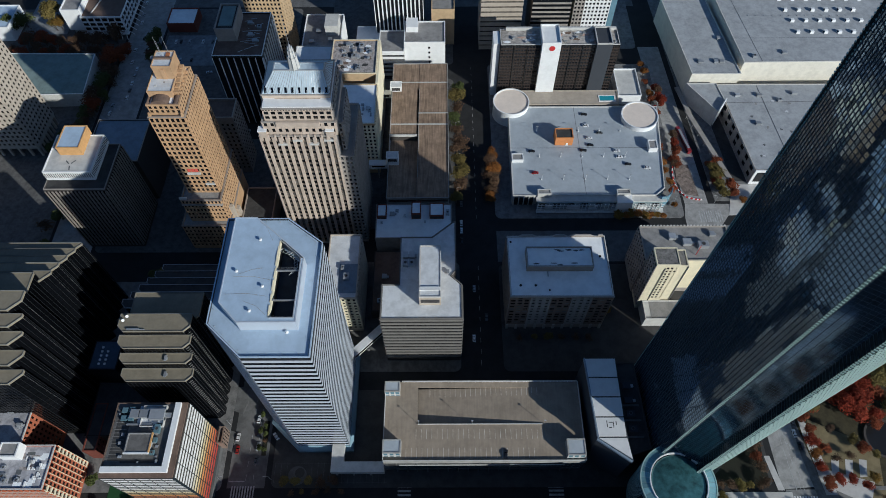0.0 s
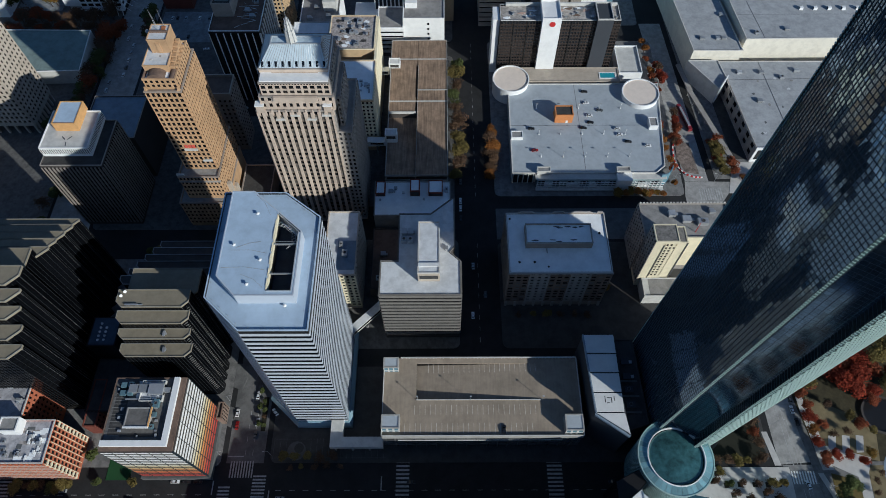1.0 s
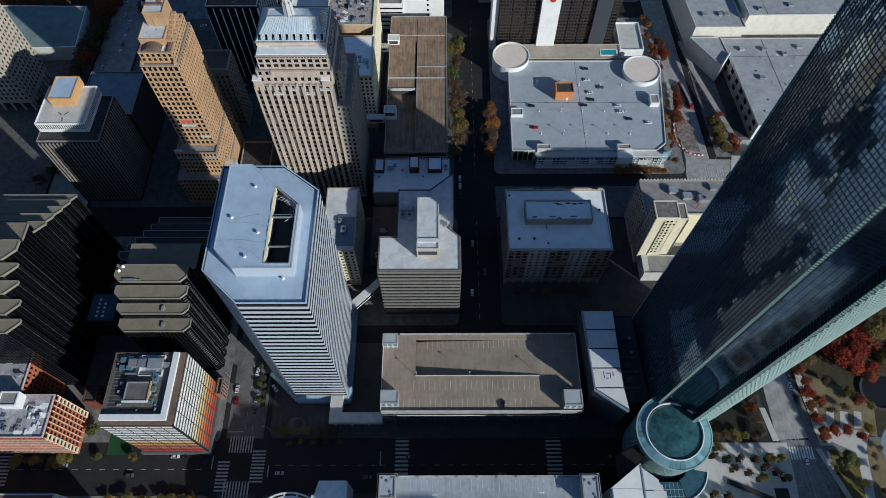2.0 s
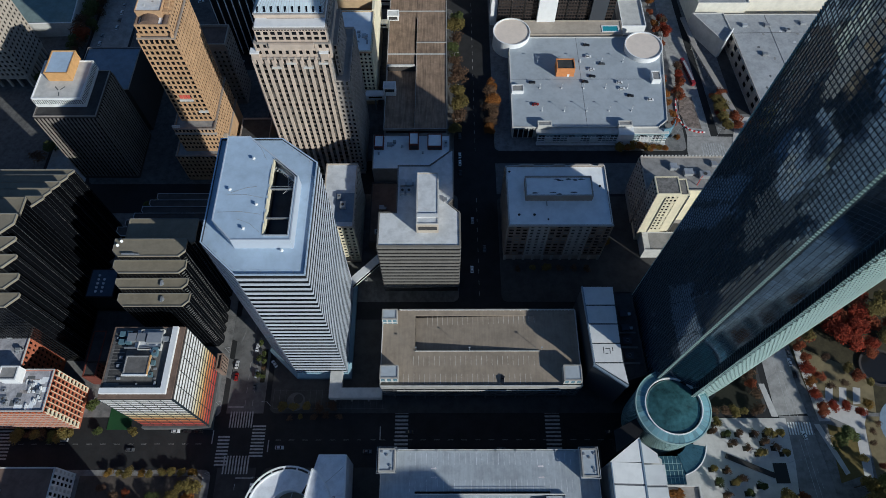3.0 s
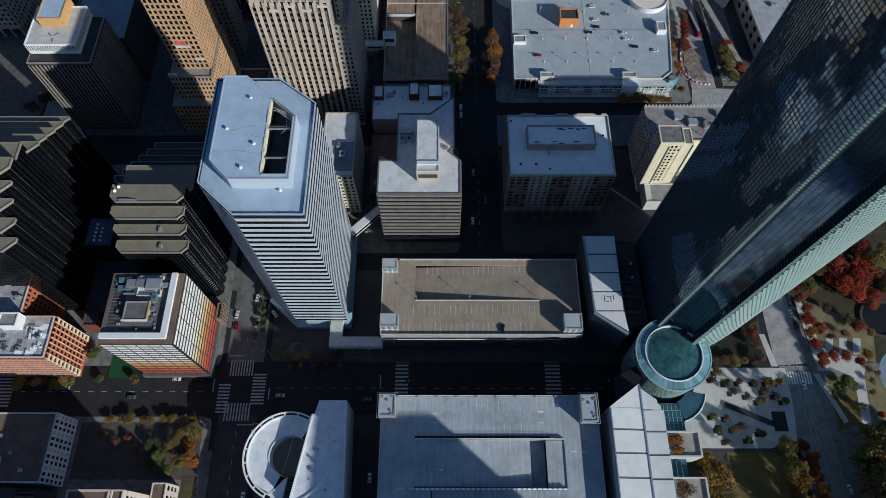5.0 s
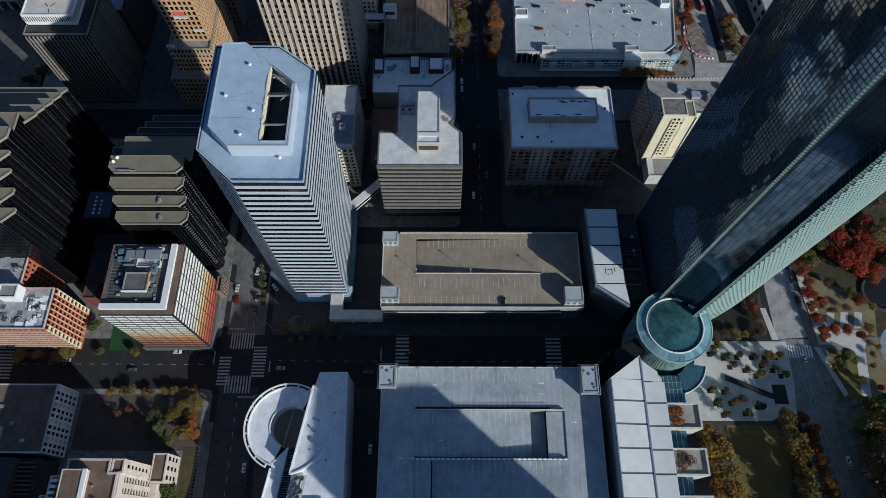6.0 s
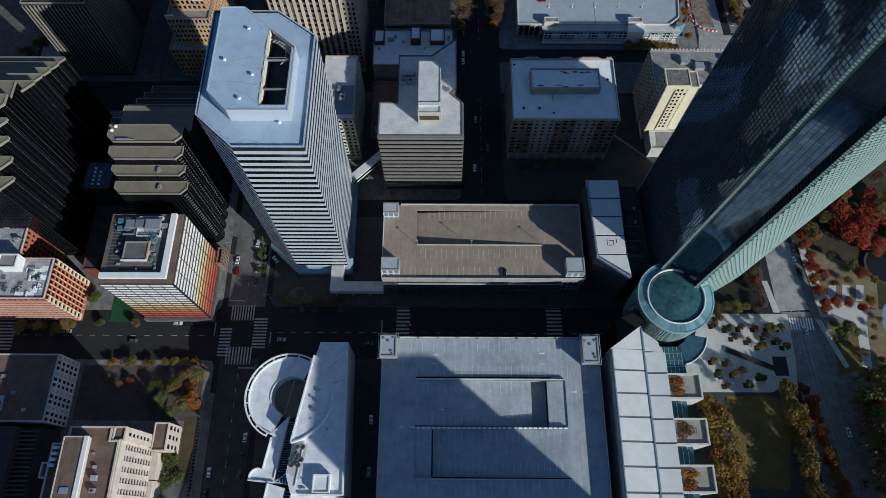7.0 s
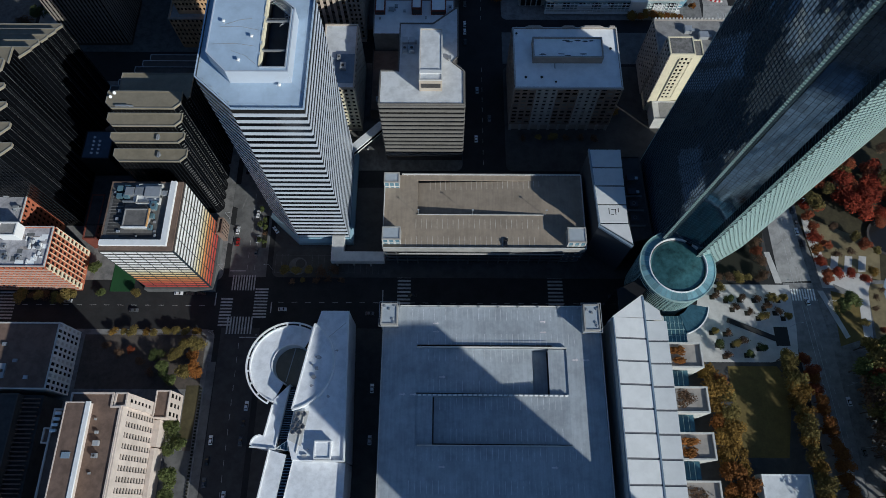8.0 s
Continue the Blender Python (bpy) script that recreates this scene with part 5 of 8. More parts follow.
def curved_building():
    h = thing("curved_white_building", "white building with round open wing and half-disc roof", "building", -62, 10, 0)
    cx, cy = -70.6, 24.6
    ix, iy, ir = -69.4, 24.8, 9.2
    zl = 22.0
    outer, inner = arc(cx, cy, 18.9, 56, 251, 44), arc(ix, iy, ir, 56, 251, 44)
    # ring wing: roof sheet, outer and inner walls
    part("ring_roof", Build().prism(outer + inner[::-1], zl - 1.4, zl - 0.6, True), CURVEWHITE, h)
    part("ring_wall", Build().prism(outer + arc(cx, cy, 18.3, 251, 56, 44), 0, zl + 0.3, True), WHITE, h)
    part("courtyard_wall", Build().prism(arc(ix, iy, ir + 0.5, 56, 251, 44) + arc(ix, iy, ir, 251, 56, 44), 0, zl - 0.2, True), WHITE, h)
    part("outer_hoop", Build().prism(arc(cx, cy, 20.6, 60, 246, 44) + arc(cx, cy, 19.9, 246, 60, 44), zl - 0.4, zl + 0.5, True), WHITE, h)
    for k in range(11):
        a = radians(61 + k * 18.4)
        part("hoop_spoke", Build().obox((cx + 18.8 * math.cos(a), cy + 18.8 * math.sin(a)), (cx + 20.2 * math.cos(a), cy + 20.2 * math.sin(a)), 0.7, zl - 0.4, zl + 0.3), WHITE, h)
    part("courtyard_roof", Build().prism(arc(ix, iy, ir - 0.02, 0, 350, 35), 0, 15), ROOFTAN, h)
    part("courtyard_ridge", Build().obox((-73.0, 17.2), (-69.6, 33.8), 0.3, 15, 15.5), PALECON, h)
    # wing along the street with its rounded prow
    part("west_wing", Build().prism([(-69.3, 15.2), (-76.4, 8.0), (-76.2, 5.8), (-78.7, -8.4), (-78.0, -12.8), (-73.4, -13.0)], 0, zl - 0.4), CURVEWHITE, h)
    part("wing_parapet", Build().obox((-76.5, 5.6), (-79.0, -8.6), 0.6, zl - 0.5, zl + 0.6).obox((-69.4, 14.0), (-73.4, -12.6), 0.4, zl - 0.5, zl + 0.2), WHITE, h)
    part("prow", Build().prism([(-78.4, -8.2), (-80.6, -8.1)] + arc(-80.8, -12.0, 3.9, 95, 185, 8) + [(-84.6, -13.0), (-73.2, -14.0), (-73.2, -12.2)], 0, zl - 0.2), CURVEWHITE, h)
    part("prow_parapet", Build().prism(arc(-80.8, -12.0, 4.2, 88, 186, 9) + arc(-80.8, -12.0, 3.6, 186, 88, 9), zl - 0.4, zl + 0.7, True).obox((-85.0, -13.2), (-73.2, -14.2), 0.6, zl - 0.4, zl + 0.7), WHITE, h)
    # higher block and its half-disc roof
    part("east_block", Build().prism([(-56.8, -19.0), (-40.8, -19.5), (-42.9, 49.6), (-56.4, 49.6), (-58.6, 41.6), (-65.4, 3.0), (-67.3, -10.5), (-64.5, -19.0)], 0, 26.0), CURVEWHITE, h)
    part("east_parapet", Build().obox((-41.2, -19), (-43.1, 49.5), 0.7, 25.8, 26.9), WHITE, h)
    part("front_parapet", Build().box(-56.2, -43.4, 49.0, 49.6, 25.8, 26.9), WHITE, h)
    part("south_parapet", Build().box(-60, -40.9, -19.9, -19.2, 25.8, 27.2), WHITE, h)
    disc, (ux, uy, r) = three_arc((-65.8, 2.6), (-48.6, 22.5), (-58.4, 42.6), 30)
    a0, a1 = (math.degrees(math.atan2(p[1] - uy, p[0] - ux)) for p in (disc[0], disc[-1]))
    part("half_disc_roof", Build().prism(disc, 26.0, 28.6, True), CURVEWHITE, h)
    part("half_disc_rim", Build().prism(arc(ux, uy, r + 0.4, a0, a1, 30) + arc(ux, uy, r - 0.3, a1, a0, 30), 26.0, 29.2, True), WHITE, h)
    part("half_disc_front", Build().obox(disc[0], disc[-1], 0.7, 12, 29.2), WHITE, h)
    part("roof_seam", Build().obox((-52.6, 36.2), (-44.0, 44.0), 0.25, 26.0, 26.12).obox((-60.2, 3.0), (-62.8, -16), 0.35, 26.0, 26.5), PALECON, h)
    for k, (x, y, q) in enumerate(((-55.6, 26.7, 0.9), (-57.1, 17.4, 0.9), (-57.8, 13.5, 0.6), (-47.5, 30.5, 0.5), (-50.2, 9.0, 0.6))):
        rr = random.Random(k)
        part("soot_patch", Build().prism([(x + q * rr.uniform(0.8, 2.0) * math.cos(t), y + q * rr.uniform(0.5, 1.4) * math.sin(t)) for t in [i * 0.63 for i in range(10)]], 25.9, 28.604 if math.hypot(x - ux, y - uy) < r - 1 and k < 3 else 26.004), STAINGREY, h)
    # glazed slot with blue bars, its canopy, and the lower slot
    part("slot_glass", Build().prism([(-69.3, 14.6), (-73.3, -12.6), (-67.4, -10.6), (-65.4, 14.1)], 0, 19), GLASSDARK, h)
    for k in range(22):
        y = 12.6 - k * 1.05
        part("slot_bar", Build().box(-69.3 + 0.15 * (y - 14.6), -65.6 + 0.08 * (y - 14.1), y, y + 0.3, 19.1, 19.5), BLUEROOF, h)
    part("blue_canopy", Build().prism([(-73.3, -13.9), (-64.0, -15.4), (-64.8, -11.2), (-68.2, -10.4)], 21.0, 21.4, True), BAYGLASS, h)
    part("canopy_frame", Build().ring([(-73.5, -14.0), (-63.8, -15.6), (-64.6, -11.0), (-68.2, -10.2)], 21.2, 21.7, 0.3), WHITE, h)
    for k in range(5):
        part("canopy_bar", Build().box(-71.0 + k * 1.5, -70.8 + k * 1.5, -14.2 - 0.16 * k, -12.2 + min(k, 2) * 0.6, 21.4, 21.6), WHITE, h)
    part("lower_wing", Build().prism([(-75.4, -14.6), (-82.2, -60), (-74.3, -60), (-68.0, -16.6)], 0, 22.5), CURVEWHITE, h)
    part("lower_parapet", Build().obox((-75.7, -14.4), (-82.5, -60), 0.6, 22.3, 23.3), WHITE, h)
    part("slot_lower", Build().prism([(-68.0, -16.6), (-74.3, -60), (-71.5, -60), (-64.1, -16.6)], 0, 21.4), GLASSDARK, h)
    for k in range(30):
        y = -18 - k * 1.3
        part("slot_bar", Build().box(-68.1 + 0.145 * (y + 16.6), -64.2 + 0.168 * (y + 16.6), y - 0.3, y, 21.4, 21.9), BLUEROOF, h)
    part("south_block", Build().prism([(-71.4, -60), (-41, -60), (-40.9, -20.2), (-64.2, -18.0)], 0, 23.5), CURVEWHITE, h)
    part("south_rim", Build().obox((-71.2, -60), (-64.2, -18.2), 0.4, 23.4, 23.9), WHITE, h)
    part("machine_deck", Build().prism([(-66.9, -10.5), (-60.9, -13.2), (-58.4, 2.4), (-65.2, 2.2)], 25.9, 26.05), PALECON, h)
    return h


STAINGREY = mat("roof_stain", (0.38, 0.37, 0.37), 0.85, 0.3, 0.9, 0.3)
h = curved_building()
for x, y, s in ((-55.6, 26.4, 1.2), (-55.9, 21.4, 1.3), (-57.1, 17.6, 1.4), (-58.1, 23.0, 0.7)):
    unit(x, y, 28.6, s, s, 0.8)
for x, y in ((-63.1, 1.0), (-60.5, 0.9), (-63.7, -1.5), (-63.0, -4.0), (-65.2, -4.4), (-64.9, -6.9), (-62.0, -7.0), (-60.8, -4.6)):
    f = thing("cooling_fan", "round dark cooling fan on a rooftop machine deck", "fan", x, y, 26.05, "cooling fans")
    part("housing", Build().ring(arc(x, y, 1.15, 0, 345, 23), 26.05, 27.4, 0.3), SEAM, f)
    part("rotor", Build().prism(arc(x, y, 0.85, 0, 330, 11), 26.05, 26.5), METAL, f)
pent = block("stair_head", "pale square stair head on a flat roof", rect(-54.4, -46.8, -18.8, -11.0), 29, WHITE, CURVEWHITE, z0=25.8, rim=0.5, under=h)
part("pipe", Build().tube((-57.6, -14.5, 26), (-57.6, -14.5, 27.6), 0.35), METAL, h)
part("duct", Build().box(-60, -57.8, -17.5, -16.6, 26, 26.8), PALECON, h)

# ---- dark low block with lattice wall ----
P = rect(-300, -185.5, 12.5, 45)
h = block("dark_roofed_building", "low building with dark stained roof and white lattice end wall", P, 20, PALECON, ROOFBROWN, rim=0.5)
facade(h, (-185.5, 12.5), (-185.5, 45), 0.5, 19.5, 12, 5, 1.6, 2.4, WHITE, GLASSDARK, 0.5, skip=lambda i, j: i % 3 == 2)
for k in range(6):
    unit(-196 - k * 7, 18 + (k % 3) * 8, 19.4, 2, 1.6, 1)
unit(-208, 21, 19.4, 3, 7, 1.2)
h = block("dark_roofed_building", "long dark roofed building with ribbed edge", rect(-300, -196, -62, 10), 22, DARKSTONE, ROOFDARK, rim=0.5)
for k in range(26):
    part("roof_fin", Build().box(-196, -188, -42 + k * 2, -41.4 + k * 2, 17, 18.2), ROOFBROWN, h)
part("fin_base", Build().box(-196, -187, -44, 10, 0, 16.6), ROOFDARK, h)
for k in range(7):
    part("light_rail", Build().box(-200, -186, -60 + k * 2.2, -59.2 + k * 2.2, 22, 22.6), PALECON, h)


# ---- courthouse ----
def courthouse():
    h = thing("courthouse", "pale stone courthouse with tall window bays and flat brown roofs", "courthouse", -150, -20, 0)
    z = 44.0
    P = [(-164.5, -62), (-136.0, -62), (-136.0, 1.5), (-140, 1.5), (-140, 7.2), (-158.5, 7.2), (-158.5, 0.2), (-164.5, 0.2)]
    part("wall", Build().ring(P, 0, z, 0.6), PALESTONE, h)
    part("roof", Build().prism(inset(P, 0.6), z - 1.2, z - 0.7, True), ROOFBROWN, h)
    part("parapet", Build().ring(inset(P, -0.1), z - 0.5, z + 0.1, 0.8), PALESTONE, h)
    U = rect(-157.5, -148.5, -62, 2.5)
    part("upper_wall", Build().ring(U, z - 1, z + 5, 0.5), PALESTONE, h)
    part("upper_roof", Build().prism(inset(U, 0.3), z + 4.2, z + 4.8, True), ROOFBROWN, h)
    part("white_gutter", Build().box(-148.6, -146.8, -62, 2.6, z + 4.4, z + 5.3), WHITE, h)
    part("skylight", Build().box(-154.5, -151, -20.5, -18, z + 4.8, z + 5.2), BLUEROOF, h)
    # tall bays on the long side
    facade(h, (-136.0, -62), (-136.0, 1.5), 10, 38.5, 14, 10, 2.3, 2.15, PALESTONE, GLASSDARK, 0.7, bands=False)
    for j in range(11):
        part("transom", Build().box(-136.0, -135.45, -62, 1.5, 10 + 2.85 * j, 10.85 + 2.85 * j), PALESTONE, h)
    part("sill_course", Build().box(-136.0, -135.2, -62, 1.5, 8.8, 10).box(-136.0, -135.2, -62, 1.5, 38.5, 43.6), PALESTONE, h)
    part("lower_step", Build().box(-136, -133.2, -62, -13, 0, 10).box(-136, -132.4, -12.4, -0.2, 0, 10.6), PALESTONE, h)
    part("end_block", Build().prism(rect(-133.9, -127.2, 0, 12.8), 0, 16), PALESTONE, h)
    part("end_block_roof", Build().box(-133.5, -127.8, 0.6, 12.2, 16, 16.06), ROOFBROWN, h)
    part("end_block_parapet", Build().ring(rect(-133.9, -127.1, -0.1, 12.9), 15.9, 16.7, 0.5), PALESTONE, h)
    facade(h, (-127.2, 0), (-127.2, 12.8), 2, 14.5, 3, 3, 2.0, 2.4, PALESTONE, GLASSDARK, 0.35)
    part("corner_block", Build().prism(rect(-139.4, -134.2, 1.5, 7.2), 0, 43), PALESTONE, h)
    part("corner_roof", Build().box(-138.8, -134.8, 2, 6.7, 43, 43.05), ROOFBROWN, h)
    part("corner_coping", Build().ring(rect(-139.5, -134.1, 1.4, 7.3), 42.9, 43.8, 0.6), PALESTONE, h)
    facade(h, (-134.2, 1.5), (-134.2, 7.2), 18, 40, 1, 6, 1.5, 1.9, PALESTONE, GLASSDARK, 0.3)
    w = block("stone_wing", "small pale stone stair wing beside the courthouse", rect(-168.5, -161, -14, -7.5), 42, PALESTONE, ROOFBROWN, rim=0.8)
    for k in range(4):
        x, y = -161.8 - 0.25 * k, -1.8 - k * 2.4
        v = thing("round_vent", "white drum vent on a pipe", "vent", x, y, z - 0.7, "drum vents")
        part("drum", Build().tube((x - 1.2, y, z + 0.9), (x + 1.2, y, z + 0.9), 0.7, n=12), WHITE, v)
        part("leg", Build().box(x - 0.3, x + 0.3, y - 0.2, y + 0.2, z - 0.75, z + 0.4), METAL, v)
    for x, y, s in ((-143.5, -14, 2.4), (-143.2, -19, 2.2), (-144.4, -9.5, 1.4), (-144.2, -26, 1.0), (-146, -4, 1.0)):
        unit(x, y, z - 0.7, s, s * 0.9, s * 0.8)
    unit(-163, -20, 43.3 - 12, 2, 2, 1)
    part("service_yard", Build().box(-172, -164.6, -62, -14.2, 0, 30), ROOFGREY, h)
    for k in range(5):
        unit(-168, -19 - k * 5, 30, 3.6, 2.8, 2.0)


PALESTONE = mat("pale_warm_stone", (0.6, 0.51, 0.44), 0.85, 0.1, 0.5, 0.06, stain=0.15)
courthouse()


# ---- colour-graded building ----
MIDROOF = mat("grey_brown_roof", (0.15, 0.142, 0.135), 0.9, 0.25, 0.7, 0.06, stain=0.35)


def graded_building():
    P = rect(-153.6, -120.0, 68.8, 103.4)
    h = block("colour_graded_building", "office block with panels fading from white over yellow to red", P, 56.8, ROOFBROWN, MIDROOF, rim=0.2, rimmat=ROOFBROWN)
    ramp = []
    for i, c in enumerate(((0.45, 0.05, 0.04), (0.5, 0.07, 0.05), (0.55, 0.12, 0.05), (0.6, 0.2, 0.07), (0.62, 0.27, 0.09), (0.65, 0.38, 0.14), (0.7, 0.5, 0.24), (0.72, 0.6, 0.36), (0.75, 0.7, 0.55), (0.76, 0.74, 0.68), (0.77, 0.77, 0.75))):
        ramp.append(mat("tinted_panel_" + "abcdefghijk"[i], c, 0.35, 0.08, 0.4, 0.08, spec=0.5, rnd=0.1))
    def panels(a, b, nc, nr, z0, z1, low):
        m, length = facing(a, b, z0)
        cw, ch = length / nc, (z1 - z0) / nr
        frame_m = Build().prism([(-0.1, -0.55), (0.1, -0.55), (0.1, 0), (-0.1, 0)], 0, z1 - z0, True).mesh("mullion", MULLION)
        for i in range(nc + 1):
            piece("mullion", frame_m, h, m @ pose(i * cw, 0, 0))
        sp = Build().prism([(0, -0.5), (length, -0.5), (length, 0), (0, 0)], 0, ch * 0.34, True).mesh("spandrel", DARKSTONE)
        for j in range(nr + 1):
            piece("spandrel", sp, h, m @ pose(0, 0, j * ch - ch * 0.17))
        meshes = [Build().prism([(0.12, -0.4), (cw - 0.12, -0.4), (cw - 0.12, -0.05), (0.12, -0.05)], ch * 0.18, ch * 0.82, True).mesh("panel", k) for k in ramp]
        for j in range(nr):
            k = min(10, int(low + (j / (nr - 1)) * 1.6 * 10 + 0.3))
            for i in range(nc):
                piece("panel", meshes[k], h, m @ pose(i * cw, 0, j * ch))
    panels(P[0], P[1], 6, 15, 5.0, 55.6, 0)
    panels(P[1], P[2], 5, 15, 5.0, 55.6, 0)
    part("corner_fin", Build().obox((-120.0, 68.8), (-119.4, 68.2), 0.9, 3, 56.0), MULLION, h)
    part("plinth", Build().ring(rect(-155, -118.6, 67.4, 104.8), 0.1, 4.2, 1.2), DARKCON, h)
    # inner white kerb, sunken machine roof
    part("white_upstand", Build().box(-153.0, -122.6, 70.6, 73.2, 56.4, 58.6).box(-125.2, -122.6, 73.2, 103.0, 56.4, 58.6), WHITE, h)
    part("ledge", Build().ring(P, 56.5, 56.95, 4.2, inner=rect(-153.0, -122.7, 70.7, 103.0)), ROOFBROWN, h)
    b = block("roof_penthouse", "grey flat stair head on a dark machine roof", rect(-143.5, -132.5, 79, 88), 59.6, CONCRETE, MIDROOF, z0=56.2, rim=0.15, under=h)
    for x, y, sx, sy, sz in ((-143.5, 97.5, 4, 4, 2.4), (-139, 97.5, 4, 4, 2.4), (-132.5, 97, 7, 5, 3.0), (-133, 92, 2, 3, 1.4), (-131.4, 89, 1.5, 2, 1.6), (-131.6, 84.5, 1.6, 1.2, 1.1), (-147, 88, 1.3, 1.3, 1.0), (-147.5, 84, 1.3, 1.3, 1.0), (-146, 77.8, 1.6, 1.1, 0.8)):
        unit(x, y, 56.65, sx, sy, sz)
    rq = random.Random(5)
    part("machine_pad", Build().box(-142.0, -129.6, 93.4, 101.6, 56.6, 57.2), ROOFWHITE, h)
    teal = mat("faded_teal_casing", (0.14, 0.23, 0.27), 0.5, 0.2, 0.6, 0.1, metal=0.3)
    for x, y, sx, sy, sz in ((-131.3, 90.4, 2.6, 4.0, 2.2), (-131.2, 85.2, 1.6, 2.2, 1.8), (-131.4, 79.6, 1.8, 2.2, 1.4), (-148.6, 99.4, 2.6, 2.4, 1.6), (-145.2, 99.6, 2.6, 2.4, 1.8), (-148.4, 95.6, 2.6, 2.4, 1.4), (-145.0, 95.6, 2.4, 2.4, 2.0)):
        unit(x, y, 56.65, sx, sy, sz, teal)
    part("bright_coping", Build().box(-143.8, -132.2, 78.4, 79.1, 59.2, 59.9), WHITE, b)
    part("ochre_coping", Build().box(-132.6, -132.0, 79.1, 88.2, 59.2, 59.9), OCHREPAINT, b)
    for k in range(16):
        part("roof_board", Build().box(-152.2, -146.2, 75.6 + k * 1.65, 75.9 + k * 1.65, 56.66, 56.74), MIDGREY, h)
    for k in range(11):
        x, y = rq.uniform(-151, -127), rq.uniform(75, 101)
        if not (-144.5 < x < -131.5 and 78 < y < 89):
            unit(x, y, 56.65, rq.uniform(0.5, 1.4), rq.uniform(0.5, 1.6), rq.uniform(0.3, 0.9))
    part("machine_screen", Build().ring(rect(-140, -129, 91.5, 101.5), 56.6, 58.4, 0.25), PALECON, h)
    part("roof_walkway", Build().box(-151.5, -145.5, 76, 101, 56.6, 56.66).box(-145.5, -128, 75, 77, 56.6, 56.66), ROOFDARK, h)
    duct = thing("roof_duct", "long galvanised duct on the machine roof", "duct", -139, 93, 56.6)
    part("run", Build().box(-146.5, -134.5, 92.3, 93.0, 57.2, 57.9), METAL, duct)
    for x in (-146, -142, -138, -135):
        part("support", Build().box(x, x + 0.2, 92.4, 92.9, 56.55, 57.2), BLACK, duct)
    low = block("brick_annex", "small brown brick annex with barred openings", rect(-119, -116.2, 97, 106), 11, BRICKBROWN, ROOFDARK, rim=0.8)
    facade(low, (-116.2, 97), (-116.2, 106), 0.6, 10.5, 5, 4, 0.9, 1.7, BRICKBROWN, GLASSDARK, 0.2, single=False)


graded_building()


BRICKROOF = mat("grey_lilac_roof", (0.42, 0.41, 0.43), 0.85, 0.2, 0.6, 0.12, stain=0.35)


# ---- red brick building ----
P = [(-260, 68.0), (-189.6, 68.0), (-189.6, 89.2), (-207, 89.2), (-207, 110), (-260, 110)]
h = block("red_brick_building", "red brick building with dark square windows and white machine roof", P, 36.4, REDBRICK, BRICKROOF, rim=0.8, rimmat=PALECON)
facade(h, (-189.6, 68.0), (-189.6, 89.2), 2.5, 35.2, 8, 9, 1.7, 2.3, REDBRICK, GLASSDARK, 0.5)
for k in range(9):
    part("cream_rib", Build().box(-189.1, -188.85, 68.0 + 2.65 * k - 0.12, 68.0 + 2.65 * k + 0.12, 2.5, 35.2), CREAM, h)
facade(h, (-260, 68.0), (-189.6, 68.0), 2.5, 35.2, 26, 9, 1.5, 2.0, REDBRICK, GLASSDARK, 0.5, single=False, sp=PINKSTONE, spd=0.55)
facade(h, (-207, 89.2), (-207, 110), 2.5, 35.2, 8, 9, 1.35, 2.0, REDBRICK, GLASSDARK, 0.5, single=False)
for y0, y1 in ((67.7, 70.6), (86.6, 89.4)):
    for j in range(9):
        part("cream_quoin", Build().box(-190.2, -189.0, y0, y1, 2.6 + j * 3.63, 3.9 + j * 3.63), CREAM, h)
rng = random.Random(14)
for k in range(26):
    x, y = rng.uniform(-228, -192), rng.uniform(70.5, 87)
    if k > 17:
        x, y = rng.uniform(-228, -210), rng.uniform(90, 107)
    if not (-215 < x < -202 and 80 < y < 91):
        unit(x, y, 35.65, rng.uniform(0.8, 3.2), rng.uniform(0.8, 2.6), rng.uniform(0.6, 1.9))
for k in range(16):
    x, y = rng.uniform(-205, -192), rng.uniform(70, 86)
    part("roof_sheet", Build().box(x - rng.uniform(0.8, 2.6), x + rng.uniform(0.8, 2.6), y - rng.uniform(0.5, 1.6), y + rng.uniform(0.5, 1.6), 35.5, 35.61 + 0.004 * k), (STAINED, SOOT, PATCHY, STAINED)[k % 4], h)
for k in range(12):
    unit(rng.uniform(-204, -192), rng.uniform(70.5, 86), 35.65, rng.uniform(0.5, 1.6), rng.uniform(0.6, 2.6), rng.uniform(0.4, 1.3), WHITE)
pent = block("stair_head", "white plastered stair head on the brick building roof", rect(-213, -204, 82, 89), 42, WHITE, ROOFGREY, z0=35.55, rim=0.5, under=h)
h = block("brick_wing", "narrow red brick wing with small windows beside an alley", rect(-188, -181, 92, 118), 14, HUTRED, ROOFDARK, rim=0.6)
facade(h, (-181, 92), (-181, 118), 2, 13, 10, 3, 1.1, 1.6, HUTRED, GLASSDARK, 0.4, single=False)


